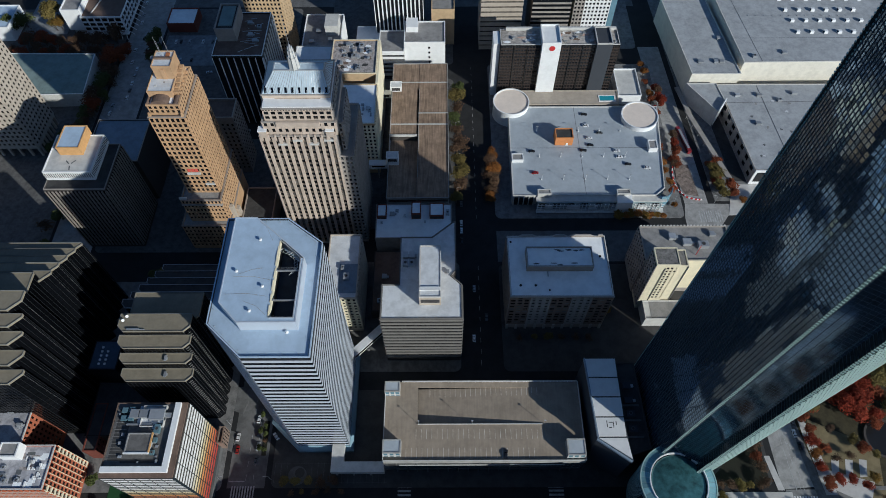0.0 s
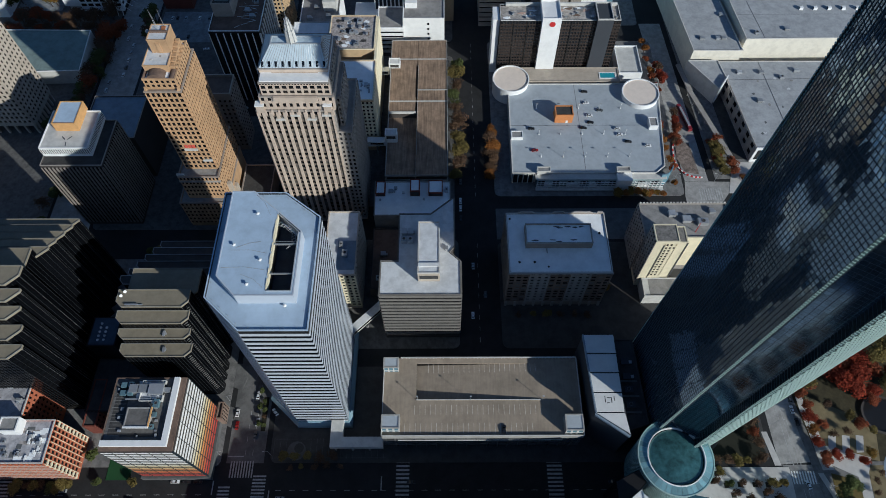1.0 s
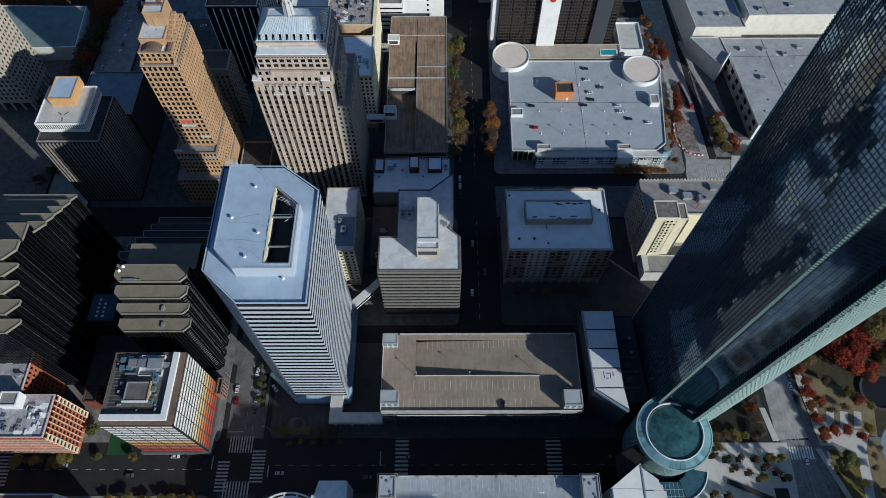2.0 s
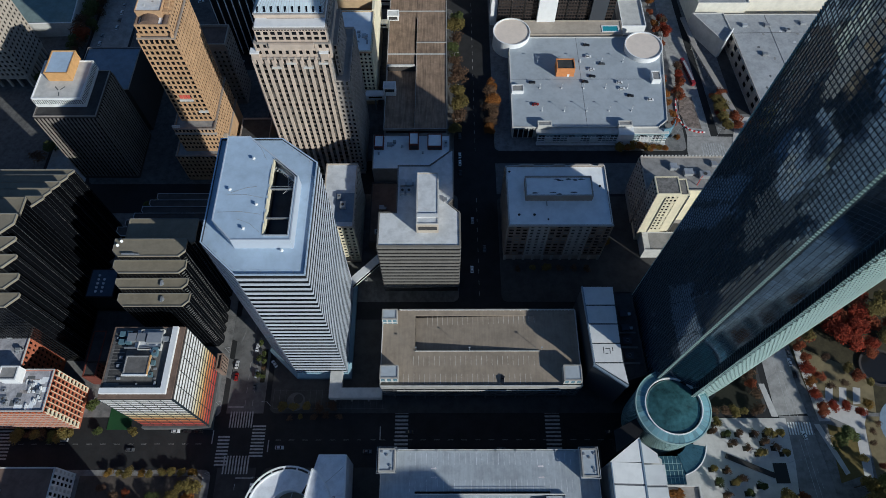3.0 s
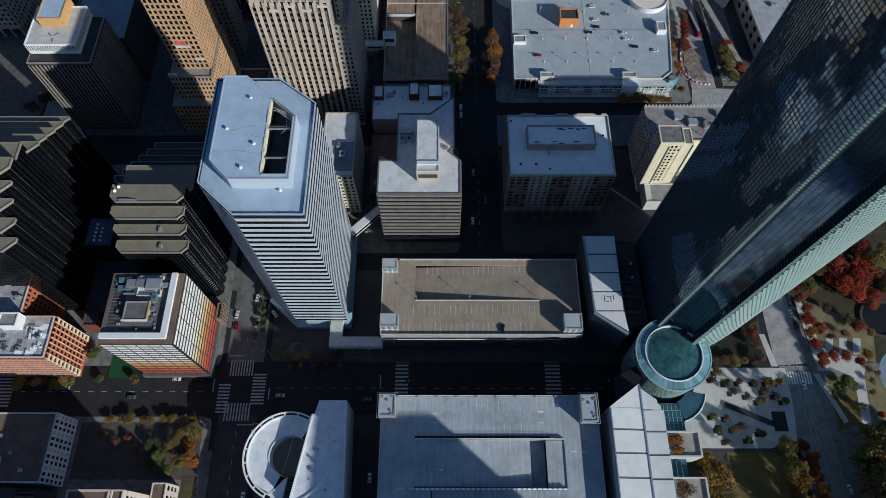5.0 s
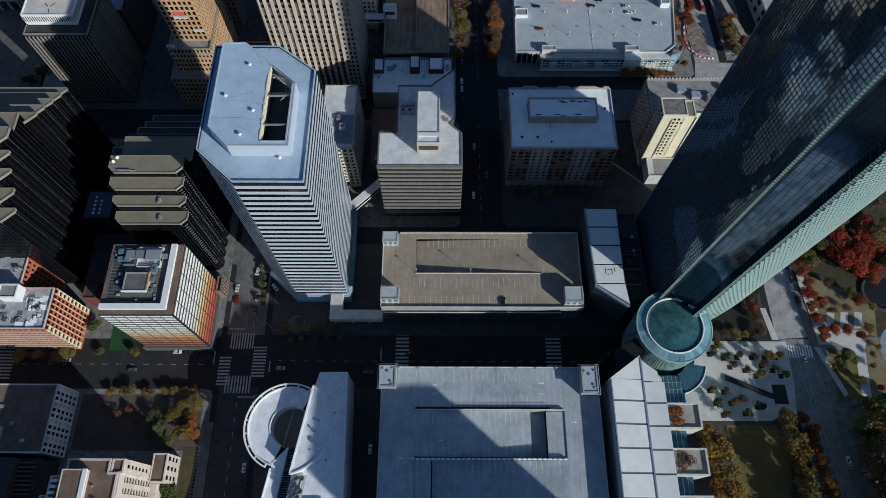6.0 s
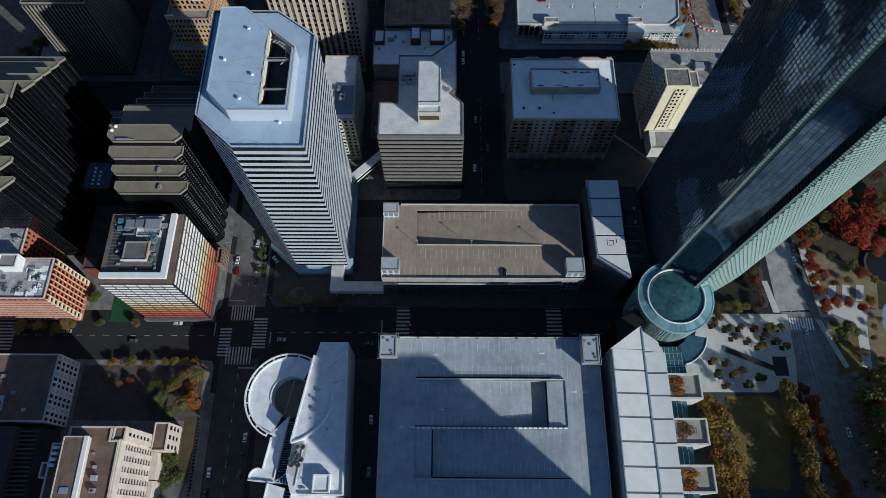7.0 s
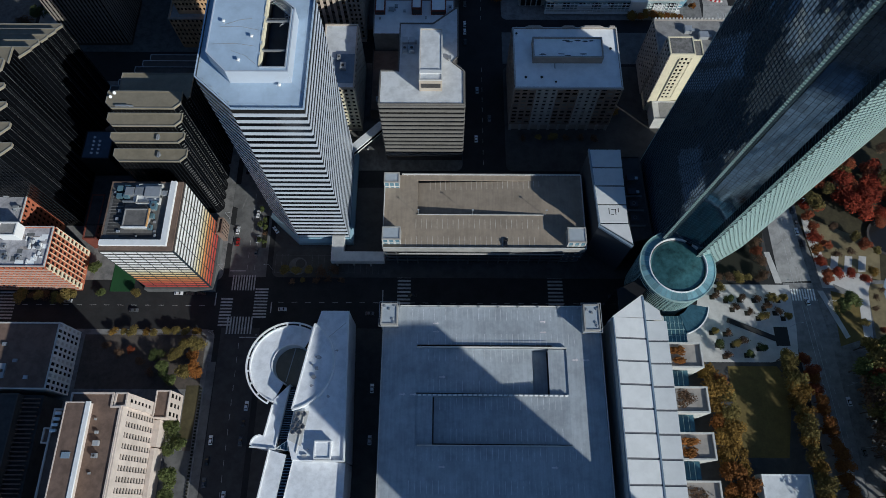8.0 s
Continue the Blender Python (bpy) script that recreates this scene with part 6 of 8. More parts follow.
# ---- dark stepped towers of ribbed glass ----
def stepped(name, label, x0, x1, rows, ch, left=True, tan=True, rim=EDGEPALE):
    """rows: (y0, y1, z) bays whose ends are cut back, each with a pale roof and a dark glass wall."""
    h = thing(name, label, "office tower", (x0 + x1) / 2, rows[0][0], 0)
    right = x1
    for y0, y1, z, *end in rows:
        x1 = end[0] if end else right
        c = min(ch, (y1 - y0) * (0.45 if left else 0.8))
        a = c if left else 0.0
        P = [(x0 + a, y0), (x1 - c, y0), (x1, y0 + c), (x1, y1 - 0.4), (x1 - 0.4, y1), (x0 + (0.4 if left else 0), y1), (x0, y1 - 0.4), (x0, y0 + a)]
        if not left:
            P = [(x0, y0), (x1 - c, y0), (x1, y0 + c), (x1, y1 - 0.4), (x1 - 0.4, y1), (x0, y1)]
        yb = y1 - 0.1
        part("bay_wall", Build().prism(P, 0, z - 1.6), BLACKGLASS, h)
        Q = [q for q in ([(x0 + a, y0), (x1 - c, y0), (x1, y0 + c), (x1, yb), (x0, yb)] + ([(x0, y0 + a)] if left else []))]
        part("bay_roof", Build().prism(inset(Q, 0.3), z - 1.7, z - 0.4, True), ROOFTAN if tan else ROOFDARK, h)
        part("bay_kerb", Build().ring(Q, z - 1.6, z - 0.25, 0.55), ROOFTAN if tan else ROOFDARK, h)
        part("rim", Build().ring(inset(Q, -0.1), z - 0.3, z, 0.12 if tan else 0.2), rim, h)
        n = len(P)
        fins = Build()
        for i in range(n):
            a2, b2 = Vector(P[i]), Vector(P[(i + 1) % n])
            if (b2 - a2).length < 1.0 or (b2 - a2).y > 0.1 and (b2 - a2).x < -1:
                continue
            k = max(2, int((b2 - a2).length / 1.9))
            e = (b2 - a2).normalized()
            s = Vector((e.y, -e.x)) * 0.15
            for q in range(k + 1):
                p = a2.lerp(b2, q / k) + s
                fins.box(p.x - 0.07, p.x + 0.07, p.y - 0.07, p.y + 0.07, 3, z - 2.4)
        edge = Build()
        for px, py in ((x1 - c, y0), (x1, y0 + c)):
            edge.tube((px, py - 0.1, 4), (px, py - 0.1, z - 0.5), 0.09, n=4)
        part("edge_line", edge, EDGEPALE, h)
        ticks = Build()
        zz = 8.0
        while tan and left and zz < z - 3:
            ticks.obox((x1 - c * 0.75, y0 + c * 0.25 - 0.2), (x1 - c * 0.25, y0 + c * 0.75 - 0.2), 0.2, zz, zz + 0.28)
            zz += 2.1
        if ticks.f:
            part("corner_grille", ticks, EDGEPALE, h, kind="stuff")
        part("mullion_set", fins, STEPLINE, h, kind="stuff")
        lev = Build()
        zz = 6.0
        while zz < z - 3:
            lev.ring(inset(P, -0.12), zz, zz + 0.9, 0.3)
            zz += 3.9
        part("floor_edge", lev, BLACKGLASS, h, kind="stuff")
    return h


rows = [(105.5, 112.4, 77, -191), (112.7, 120.2, 81.6, -191), (120.5, 127.1, 87.2, -191), (127.4, 134.0, 91.4, -191), (134.3, 144.5, 94.5, -192), (144.8, 161.4, 82, -200.3), (159.0, 165.3, 77, -195.4), (165.5, 172.4, 73.4, -195.5), (172.6, 179.5, 69, -195.5), (179.7, 186.4, 65, -195.3), (186.6, 191.6, 62.5, -194.5)]
stepped("dark_stepped_tower", "dark glass office tower with stepped tan roof bays", -262, -191, rows, 5.0, left=False)
rows = [(113.8, 120.4, 58.5), (120.6, 125.9, 64.3), (126.1, 132.9, 70.0), (133.1, 142.4, 74.0), (142.6, 158.6, 66.0)]
stepped("dark_stepped_tower", "lower dark glass office tower with stepped tan roof bays", -155.2, -120.4, rows, 2.8)
for k in range(6):
    z = 46 - 2.0 * k
    stepped("dark_low_wing", "low dark glass wing with thin pale roof edges", -172 + 2.4 * k, -112, [(160 + 5.6 * k, 165.4 + 5.6 * k, z)], 4.0, tan=False, rim=WINGEDGE)
for x, y in ((-151.7, 140.7), (-153.1, 138.5)):
    d = thing("satellite_dish", "white satellite dish on a tan roof", "satellite dish", x, y, 73.7, "satellite dishes")
    part("dish", Build().tube((x, y, 74.5), (x + 0.2, y - 0.2, 74.8), 0.35, 0.75, 10), WHITE, d)
    part("mount", Build().tube((x, y, 73.7), (x, y, 74.6), 0.15), METAL, d)
unit(-147.2, 133.9, 73.75, 6.0, 0.7, 0.8)
unit(-133.5, 117.0, 58.25, 1.2, 2.8, 0.8)
unit(-132.5, 123.0, 64.05, 1.2, 2.8, 0.8)
h = block("service_link", "low dark roofed link between the dark towers", rect(-189, -160, 100, 130), 14, BRONZE, ROOFDARK, rim=0.3)
LOBBYROOF = mat("dark_blue_lobby_roof", (0.07, 0.1, 0.15), 0.5, 0.2, 0.5, 0.1, stain=0.2)
h = block("glass_lobby", "low blue-grey glass lobby between the dark towers", rect(-189, -174, 131, 148), 30, BRONZE, LOBBYROOF, rim=0.3)
for i in range(9):
    x, y = -184 + (i % 2) * 3.2, 134.5 + (i // 2) * 2.4
    s = thing("skylight", "small round skylight on the lobby roof", "skylight", x, y, 29.7, "skylights")
    part("dome", Build().tube((x, y, 29.6), (x, y, 30.3), 0.8, 0.5, 10), WHITE, s)


# ---- ribbed dark office building with white penthouse ----
P = rect(-228.4, -192.9, 228.8, 263.4)
h = block("ribbed_office_building", "dark office building with slim pale ribs and a stepped white penthouse", P, 61.5, DARKSTONE, ROOFDARK, rim=0.8, rimmat=LIMEGREY)
for a, b in ((P[0], P[1]), (P[1], P[2])):
    facade(h, a, b, 3, 59.5, 16, 14, 1.35, 2.4, RIBDULL, GLASSDARK, 0.6, single=False, bands=False)
    facade(h, a, b, 3, 59.5, 1, 14, 35, 2.6, DARKSTONE, GLASSDARK, 0.25, single=False, piers=False)
pent = block("roof_penthouse", "white louvred penthouse with ochre plant room on top", rect(-228, -200, 236.1, 264.6), 68.2, WHITE, PALECON, z0=60.75, rim=0.5, under=h)
facade(pent, (-228, 236.1), (-200, 236.1), 61.5, 66.8, 22, 1, 0.75, 3.6, WHITE, GLASSDARK, 0.3)
facade(pent, (-200, 236.1), (-200, 264.6), 61.5, 66.8, 22, 1, 0.75, 3.6, WHITE, GLASSDARK, 0.3)
for q in (0.9, 2.3, 4.9):
    part("soot_patch", Build().obox((-214 + 1.0 * math.cos(q), 242 + 1.0 * math.sin(q)), (-214 + 4.5 * math.cos(q), 242 + 4.0 * math.sin(q)), 0.7, 67.6, 67.71), SOOT, pent)
room = block("plant_room", "ochre plant room with a pale flat roof", rect(-221.5, -208, 249.2, 266.5), 74.2, OCHREPAINT, ROOFBLUE, z0=67.65, rim=0.4, under=h)
h = block("low_office_building", "low dark building with a blue-grey roof", rect(-227, -192.5, 268, 304), 40, DARKSTONE, BLUEROOF, rim=0.8, rimmat=LIMEGREY)


# ---- golden brick tower ----
def golden_tower():
    h = thing("golden_brick_tower", "tall golden brick art deco tower with stepped crown", "office tower", -141, 250, 0)
    def tier(P, z0, z1, roof=ROOFGREY, t=0.6):
        part("wall", Build().ring(P, z0, z1, t), GOLD, h)
        part("roof", Build().prism(inset(P, t - 0.05), z1 - 0.8 - t, z1 - 0.2 - t, True), roof, h)
        part("cornice", Build().ring(inset(P, -t * 0.55), z1 - 0.9, z1 + 0.05, t * 1.35), GOLD if z1 > 115 else TAUPE, h)
    base = rect(-160, -130, 227.4, 272)
    shaft = rect(-150.8, -131.8, 237.8, 269)
    tier(base, 0, 26)
    facade(h, base[0], base[1], 2, 25, 12, 6, 1.3, 2.1, GOLD, GLASSDARK, 0.4, single=False)
    mid = rect(-154.5, -130.6, 231.5, 271)
    tier(mid, 25, 47)
    facade(h, mid[0], mid[1], 26.5, 45.8, 11, 5, 1.3, 2.1, GOLD, GLASSDARK, 0.4, single=False)
    facade(h, mid[1], mid[2], 26.5, 45.8, 17, 5, 1.3, 2.1, GOLD, GLASSDARK, 0.4, single=False)
    tier(shaft, 45.5, 111)
    facade(h, shaft[0], shaft[1], 47, 109.5, 7, 17, 1.85, 2.5, GOLD, GLASSDARK, 0.6)
    facade(h, shaft[1], shaft[2], 47, 109.5, 13, 17, 1.55, 2.5, GOLD, GLASSDARK, 0.6, single=False)
    a = rect(-149.6, -132.9, 239.8, 267.8)
    tier(a, 110, 117.6, STAINED)
    facade(h, a[0], a[1], 111.2, 116.6, 6, 2, 1.6, 1.8, GOLD, GLASSDARK, 0.4)
    facade(h, a[1], a[2], 111.2, 116.6, 11, 2, 1.5, 1.8, GOLD, GLASSDARK, 0.4, single=False)
    b = rect(-149.4, -136.6, 245.4, 264.5)
    tier(b, 117, 121.4, ROOFWHITE, 0.25)
    part("hatch", Build().box(-146.6, -145.4, 249.2, 250.6, 120.5, 121.1), PALECON, h)
    part("hatch", Build().box(-142.4, -141.4, 252.0, 253.0, 120.5, 121.0), METAL, h)
    # barrel hoods of dark metal along the front parapet
    for x0, x1, y0, y1, z, r in ((-147.6, -138.6, 240.2, 245.8, 116.8, 3.0), (-137.0, -132.8, 240.2, 246.5, 115.6, 2.4), (-150.6, -148.4, 240.4, 246.0, 115.6, 2.4)):
        hood = Build()
        arch = [((x0 + x1) / 2 - (x1 - x0) / 2 * math.cos(q), z + r * math.sin(q)) for q in [math.pi * k / 10 for k in range(11)]]
        for (xa, za), (xb, zb) in zip(arch, arch[1:]):
            hood.face((xa, y0, za), (xb, y0, zb), (xb, y1, zb), (xa, y1, za))
        for y in (y0, y1):
            hood.face(*[(x, y, w) for x, w in arch])
        part("arched_hood", hood, ROOFBROWN, h)
    # stepped east parapet rising towards the top block
    for k in range(6):
        y = 247.0 + 3.0 * k
        part("stepped_parapet", Build().box(-136.4 + 0.25 * (k % 2), -134.2 + 0.25 * (k % 2), y, y + 2.5, 117, 119.4 + 0.55 * k), GOLD, h)
        part("corner_post", Build().box(-133.9, -132.9, y + 0.4, y + 1.5, 117, 119.0), GOLD, h)
    c = rect(-146.4, -136.6, 255.0, 266.6)
    tier(c, 120.5, 129.5, ROOFWHITE, 0.25)
    part("roof_ridge", Build().box(-146.0, -137.0, 260.4, 261.6, 128.5, 130.0), ROOFBROWN, h)
    part("rust_hatch", Build().box(-140.6, -138.6, 262.4, 265.2, 128.6, 129.6), RUSTBOX, h)
    part("front_pier", Build().box(-142.6, -140.6, 254.6, 255.0, 121, 127.4), GOLD, h)
    part("dish", Build().tube((-147.6, 263.0, 127.5), (-147.9, 262.4, 128.6), 0.4, 1.1, 10), METAL, h)
    for x in (-150.4, -133.4):
        part("finial", Build().prism(rect(x, x + 1.4, 237.6, 239.0), 111, 113.5, top=inset(rect(x, x + 1.4, 237.6, 239.0), 0.4)), GOLD, h)
    for x, y in ((-144.5, 266), (-140, 266.2), (-142, 262.4)):
        part("mast", Build().tube((x, y, 128), (x, y, 139), 0.14, 0.06, 6), METAL, h)
    for k in range(3):
        part("red_panel", Build().box(-144.4 + k * 2.1, -142.7 + k * 2.1, 237.0, 237.3, 66.6, 69.2), BANNER, h)
    part("ledge", Build().box(-145.2, -137.6, 236.6, 237.9, 64.6, 66.0), PALECON, h)
    part("ledge", Build().box(-137.8, -132.2, 236.8, 237.9, 54.6, 56.0), PALECON, h)
    part("ledge", Build().box(-154.6, -150.2, 231.0, 231.9, 48.0, 49.6), PALECON, h)
    part("belt_course", Build().box(-154.9, -130.2, 230.7, 231.5, 42.2, 43.6), LIMEGREY, h)
    for y0, y1, z0, z1 in ((236.2, 239.0, 20, 33), (243.0, 246.2, 8, 22)):
        part("side_chimney", Build().box(-130.5, -128.0, y0, y1, z0 - 8, z1), BEIGE, h)


RUSTBOX = mat("rust_stained_metal", (0.42, 0.16, 0.06), 0.7, 0.3, 0.8, 0.2, stain=0.3)
BANNER = mat("faded_red_banner", (0.55, 0.1, 0.07), 0.7, 0.1)
golden_tower()


# ---- limestone tower with metal mansard ----
def limestone_tower():
    h = thing("limestone_tower", "tall limestone tower with setbacks, pale metal mansard roof and mast", "office tower", -71, 258, 0)
    def tier(P, z0, z1, roof=ROOFGREY, wall=LIME):
        part("wall", Build().ring(P, z0, z1, 0.6), wall, h)
        part("roof", Build().prism(inset(P, 0.55), z1 - 1.4, z1 - 0.8, True), roof, h)
        part("cornice", Build().ring(inset(P, -0.3), z1 - 0.8, z1 + 0.05, 0.8), LIMEGREY, h)
    t1 = rect(-95, -46.5, 232.2, 272)
    t2 = rect(-93.6, -54.0, 230.9, 270)
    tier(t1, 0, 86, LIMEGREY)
    # east faces use a greyer stone than the front; set-back spandrels are darker
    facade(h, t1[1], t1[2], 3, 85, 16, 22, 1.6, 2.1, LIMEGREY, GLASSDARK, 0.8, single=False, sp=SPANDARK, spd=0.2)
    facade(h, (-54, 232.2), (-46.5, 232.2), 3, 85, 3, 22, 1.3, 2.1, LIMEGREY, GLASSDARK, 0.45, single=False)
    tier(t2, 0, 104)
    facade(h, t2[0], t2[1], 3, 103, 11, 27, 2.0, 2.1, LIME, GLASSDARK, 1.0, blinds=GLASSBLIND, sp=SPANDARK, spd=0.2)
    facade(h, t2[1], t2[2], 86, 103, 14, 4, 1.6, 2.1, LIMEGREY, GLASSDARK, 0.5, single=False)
    t3 = rect(-90.4, -52.4, 232.0, 268)
    tier(t3, 103, 113)
    facade(h, t3[0], t3[1], 104, 112.5, 11, 2, 1.7, 2.6, LIME, GLASSDARK, 0.5)
    part("belt_course", Build().box(-83.0, -60.5, 230.6, 231.98, 110.6, 113.3), LIME, h)
    for x in (-93.2, -58.2):
        part("corner_turret", Build().box(x, x + 4.0, 230.2, 233.6, 103, 107.5), LIME, h)
        part("turret_cap", Build().box(x - 0.3, x + 4.3, 229.9, 233.8, 107.5, 108.1), WHITE, h)
    east = rect(-52.35, -50.2, 237.0, 263.0)
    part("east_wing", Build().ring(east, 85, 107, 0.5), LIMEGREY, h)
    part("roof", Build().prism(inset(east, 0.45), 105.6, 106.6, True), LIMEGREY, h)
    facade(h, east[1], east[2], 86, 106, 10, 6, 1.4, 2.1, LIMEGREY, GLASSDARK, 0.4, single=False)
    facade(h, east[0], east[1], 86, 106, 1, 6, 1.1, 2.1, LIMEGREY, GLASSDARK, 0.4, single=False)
    t4 = rect(-88.6, -53.4, 233.0, 266)
    tier(t4, 112, 121.6, ROOFWHITE)
    facade(h, t4[0], t4[1], 113.2, 119.4, 10, 2, 2.3, 2.0, LIME, GLASSDARK, 0.4)
    facade(h, t4[0], t4[1], 119.5, 121.2, 24, 1, 0.95, 1.15, LIME, GLASSDARK, 0.3, single=False)
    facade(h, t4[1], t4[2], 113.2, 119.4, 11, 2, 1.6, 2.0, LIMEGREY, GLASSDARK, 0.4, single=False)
    part("white_ledge", Build().ring(rect(-88.2, -53.8, 233.4, 265.6), 121.2, 122.2, 5.5), WHITE, h)
    part("attic_wall", Build().box(-88.8, -54.2, 239.4, 264.6, 121.4, 124.6), LIME, h)
    part("attic_cornice", Build().ring(rect(-89.1, -53.9, 239.1, 264.9), 124.2, 124.75, 1.0), LIMEGREY, h)
    lo, hi = rect(-88.6, -54.4, 239.6, 264.4), rect(-82.0, -57.0, 247.6, 253.0)
    part("mansard", Build().prism(lo, 124.6, 133.0, top=hi), MANSARD, h)
    part("ridge_cap", Build().ring(rect(-82.2, -56.8, 247.4, 253.2), 132.9, 133.5, 0.5), METAL, h)
    for k in range(25):
        f = k / 24
        part("seam", Build().tube((-88.6 + 34.2 * f, 239.6, 124.7), (-82.0 + 25.0 * f, 247.6, 133.05), 0.1, n=5), METAL, h)
    for k in range(12):
        f = k / 11
        part("seam", Build().tube((-54.4, 239.6 + 24.8 * f, 124.7), (-57.0, 247.6 + 5.4 * f, 133.05), 0.16, n=5), LIMEGREY, h)
    for k in range(10):
        x = -87.2 + k * 3.42
        part("dormer", Build().prism([(x, 240.0), (x + 1.2, 240.0), (x + 1.2, 243.2), (x, 243.2)], 125.2, 127.1, top=[(x, 241.75), (x + 1.2, 241.75), (x + 1.2, 243.2), (x, 243.2)]), GLASSDARK, h)
    # tall arched windows, balconies and small buttress caps under the roof
    for k in range(4):
        x = -84.5 + k * 8.2
        part("balcony", Build().box(x, x + 5.0, 229.6, 231.2, 97.5 + (k % 2) * 3, 98.6 + (k % 2) * 3), PALECON, h)
    for k in range(12):
        x = -93.0 + k * 3.5
        part("pier_cap", Build().prism(rect(x, x + 1.3, 229.9, 231.4), 101, 104.6, top=inset(rect(x, x + 1.3, 229.9, 231.4), 0.3)), LIME, h)
    m = thing("roof_mast", "stepped metal spire standing on the mansard roof", "mast", -71.6, 250.0, 133.0)
    z = 133.0
    for r, r1, dz in ((2.9, 2.4, 7.0), (1.9, 1.7, 3.4), (1.3, 1.1, 2.2), (0.7, 0.5, 1.6), (0.16, 0.06, 18)):
        base = arc(-71.6, 250.0, r, 0, 315, 7)
        part("stage", Build().prism(base, z, z + dz, top=arc(-71.6, 250.0, r1, 0, 315, 7)), METAL if r < 1 else PALECON, m)
        if r > 1:
            for p, q in zip(base, arc(-71.6, 250.0, r1, 0, 315, 7)):
                part("rib", Build().tube((p[0], p[1], z), (q[0], q[1], z + dz + 0.8), 0.16, n=5), METAL, m)
        z += dz



limestone_tower()


# ---- far blocks ----
DARKBROWN = mat("dark_brown_brick", (0.034, 0.024, 0.02), 0.85, 0.15, 0.6, 0.05, rnd=0.06)
h = block("ribbed_dark_building", "dark office building with white vertical ribs and a tar roof", rect(-150.5, -117, 337, 381), 65, BRONZE, ROOFBROWN, rim=0.9, rimmat=WHITE)
for a, b, n in (((-150.5, 337), (-117, 337), 7), ((-117, 337), (-117, 381), 9)):
    facade(h, a, b, 2, 63, n, 1, 33.5 / 7 - 0.45, 60, WHITE, GLASSDARK, 0.9, single=False, bands=False)
pent = block("roof_penthouse", "grey plant room on a tar roof", rect(-149, -136, 352, 378), 74.5, LIMEGREY, ROOFDARK, z0=64, rim=1.2, under=h)
part("glass_lid", Build().box(-147, -138, 356, 376, 73.3, 73.8), TEALROOF, pent)
for k in range(14):
    part("pipe_run", Build().tube((-134 + (k % 4) * 4, 341 + k * 2.6, 64.3), (-131 + (k % 3) * 5, 343 + k * 2.5, 64.3), 0.2, n=5), (PALECON, METAL)[k % 2], h)
for x, y in ((-128, 358), (-123, 366), (-130, 370), (-124, 352)):
    unit(x, y, 64.05, 3, 3, 1.6)
h = block("tan_building", "tan plastered building with a cluttered pale roof", rect(-74, -42.6, 334, 368), 52, TAN, PATCHY, rim=0.8, rimmat=CREAM)
rng = random.Random(8)
for k in range(22):
    x, y = rng.uniform(-71, -47), rng.uniform(337, 364)
    part("roof_patch", Build().prism([(x + rng.uniform(0.8, 3) * math.cos(q), y + rng.uniform(0.6, 2.4) * math.sin(q)) for q in [i * 0.78 for i in range(8)]], 51.1, 51.204 + 0.004 * k), (ROOFDARK, STAINED, ROOFBROWN)[k % 3], h)
for k in range(16):
    unit(rng.uniform(-71, -46), rng.uniform(338, 364), 51.15, rng.uniform(1, 4), rng.uniform(1, 4), rng.uniform(0.6, 2))
h = block("tan_building", "tan building with small windows and a pale roof with pipework", rect(-66, -41.2, 290, 326), 50, TAN, STAINED, rim=0.7, rimmat=CREAM)
facade(h, (-52, 290), (-41.2, 290), 4, 48, 4, 13, 1.3, 1.8, CREAM, GLASSDARK, 0.35)
facade(h, (-41.2, 290), (-41.2, 326), 4, 48, 14, 13, 1.3, 1.8, CREAM, GLASSDARK, 0.35, single=False)
for k in range(9):
    unit(rng.uniform(-57, -44), rng.uniform(296, 308), 49.35, rng.uniform(0.8, 2), rng.uniform(0.8, 3), rng.uniform(0.6, 1.4))
part("sheer_wall", Build().box(-42.5, -40.9, 325.9, 368, 0, 51), CREAM, h)
h = block("white_building", "white building with a grey flat roof and few windows", rect(-26.4, 4.6, 390, 414), 31, WHITE, ROOFGREY, rim=0.8)
for j in range(4):
    part("window", Build().box(-8.2, -6.8, 389.85, 389.98, 11 + j * 4.6, 12.8 + j * 4.6), GLASSDARK, h)
part("stair_head", Build().box(-25, -16, 402, 413, 29, 35), WHITE, h)
h = block("white_building", "lower white building with strip windows", rect(-46, -26.6, 388, 412), 24, WHITE, ROOFGREY, rim=0.6)
bands(h, (-46, 388), (-26.6, 388), 3, 23, 5, 2.4, WHITE, GLASSDARK, 0.3)
h = block("pale_office_building", "pale office building with a stair head on the roof", rect(-103, -74, 384, 424), 30, WHITE, ROOFGREY, rim=0.8)
part("stair_head", Build().box(-86, -76, 400, 414, 29, 38), PALECON, h)
for x, y in ((-96, 392), (-92, 404), (-82, 394)):
    unit(x, y, 29.25, 3, 3, 2)
h = block("low_white_building", "low building with a plain white roof", rect(-104, -78, 356, 378), 38, PALECON, STAINED, rim=0.5)
h = block("black_tower", "black glass building with white vertical ribs above a white canopy", rect(-50, -12, 424, 460), 62, BRONZE, ROOFGREY, rim=0.8)
facade(h, (-50, 424), (-12, 424), 12, 61, 12, 1, 2.2, 48, WHITE, GLASSDARK, 0.8, single=False, bands=False)
part("canopy", Build().box(-66, -8, 412, 432, 10.5, 12), WHITE, h)
for k in range(14):
    part("column", Build().box(-65 + k * 4.2, -64.2 + k * 4.2, 412.4, 413.2, 0, 10.5), WHITE, h)
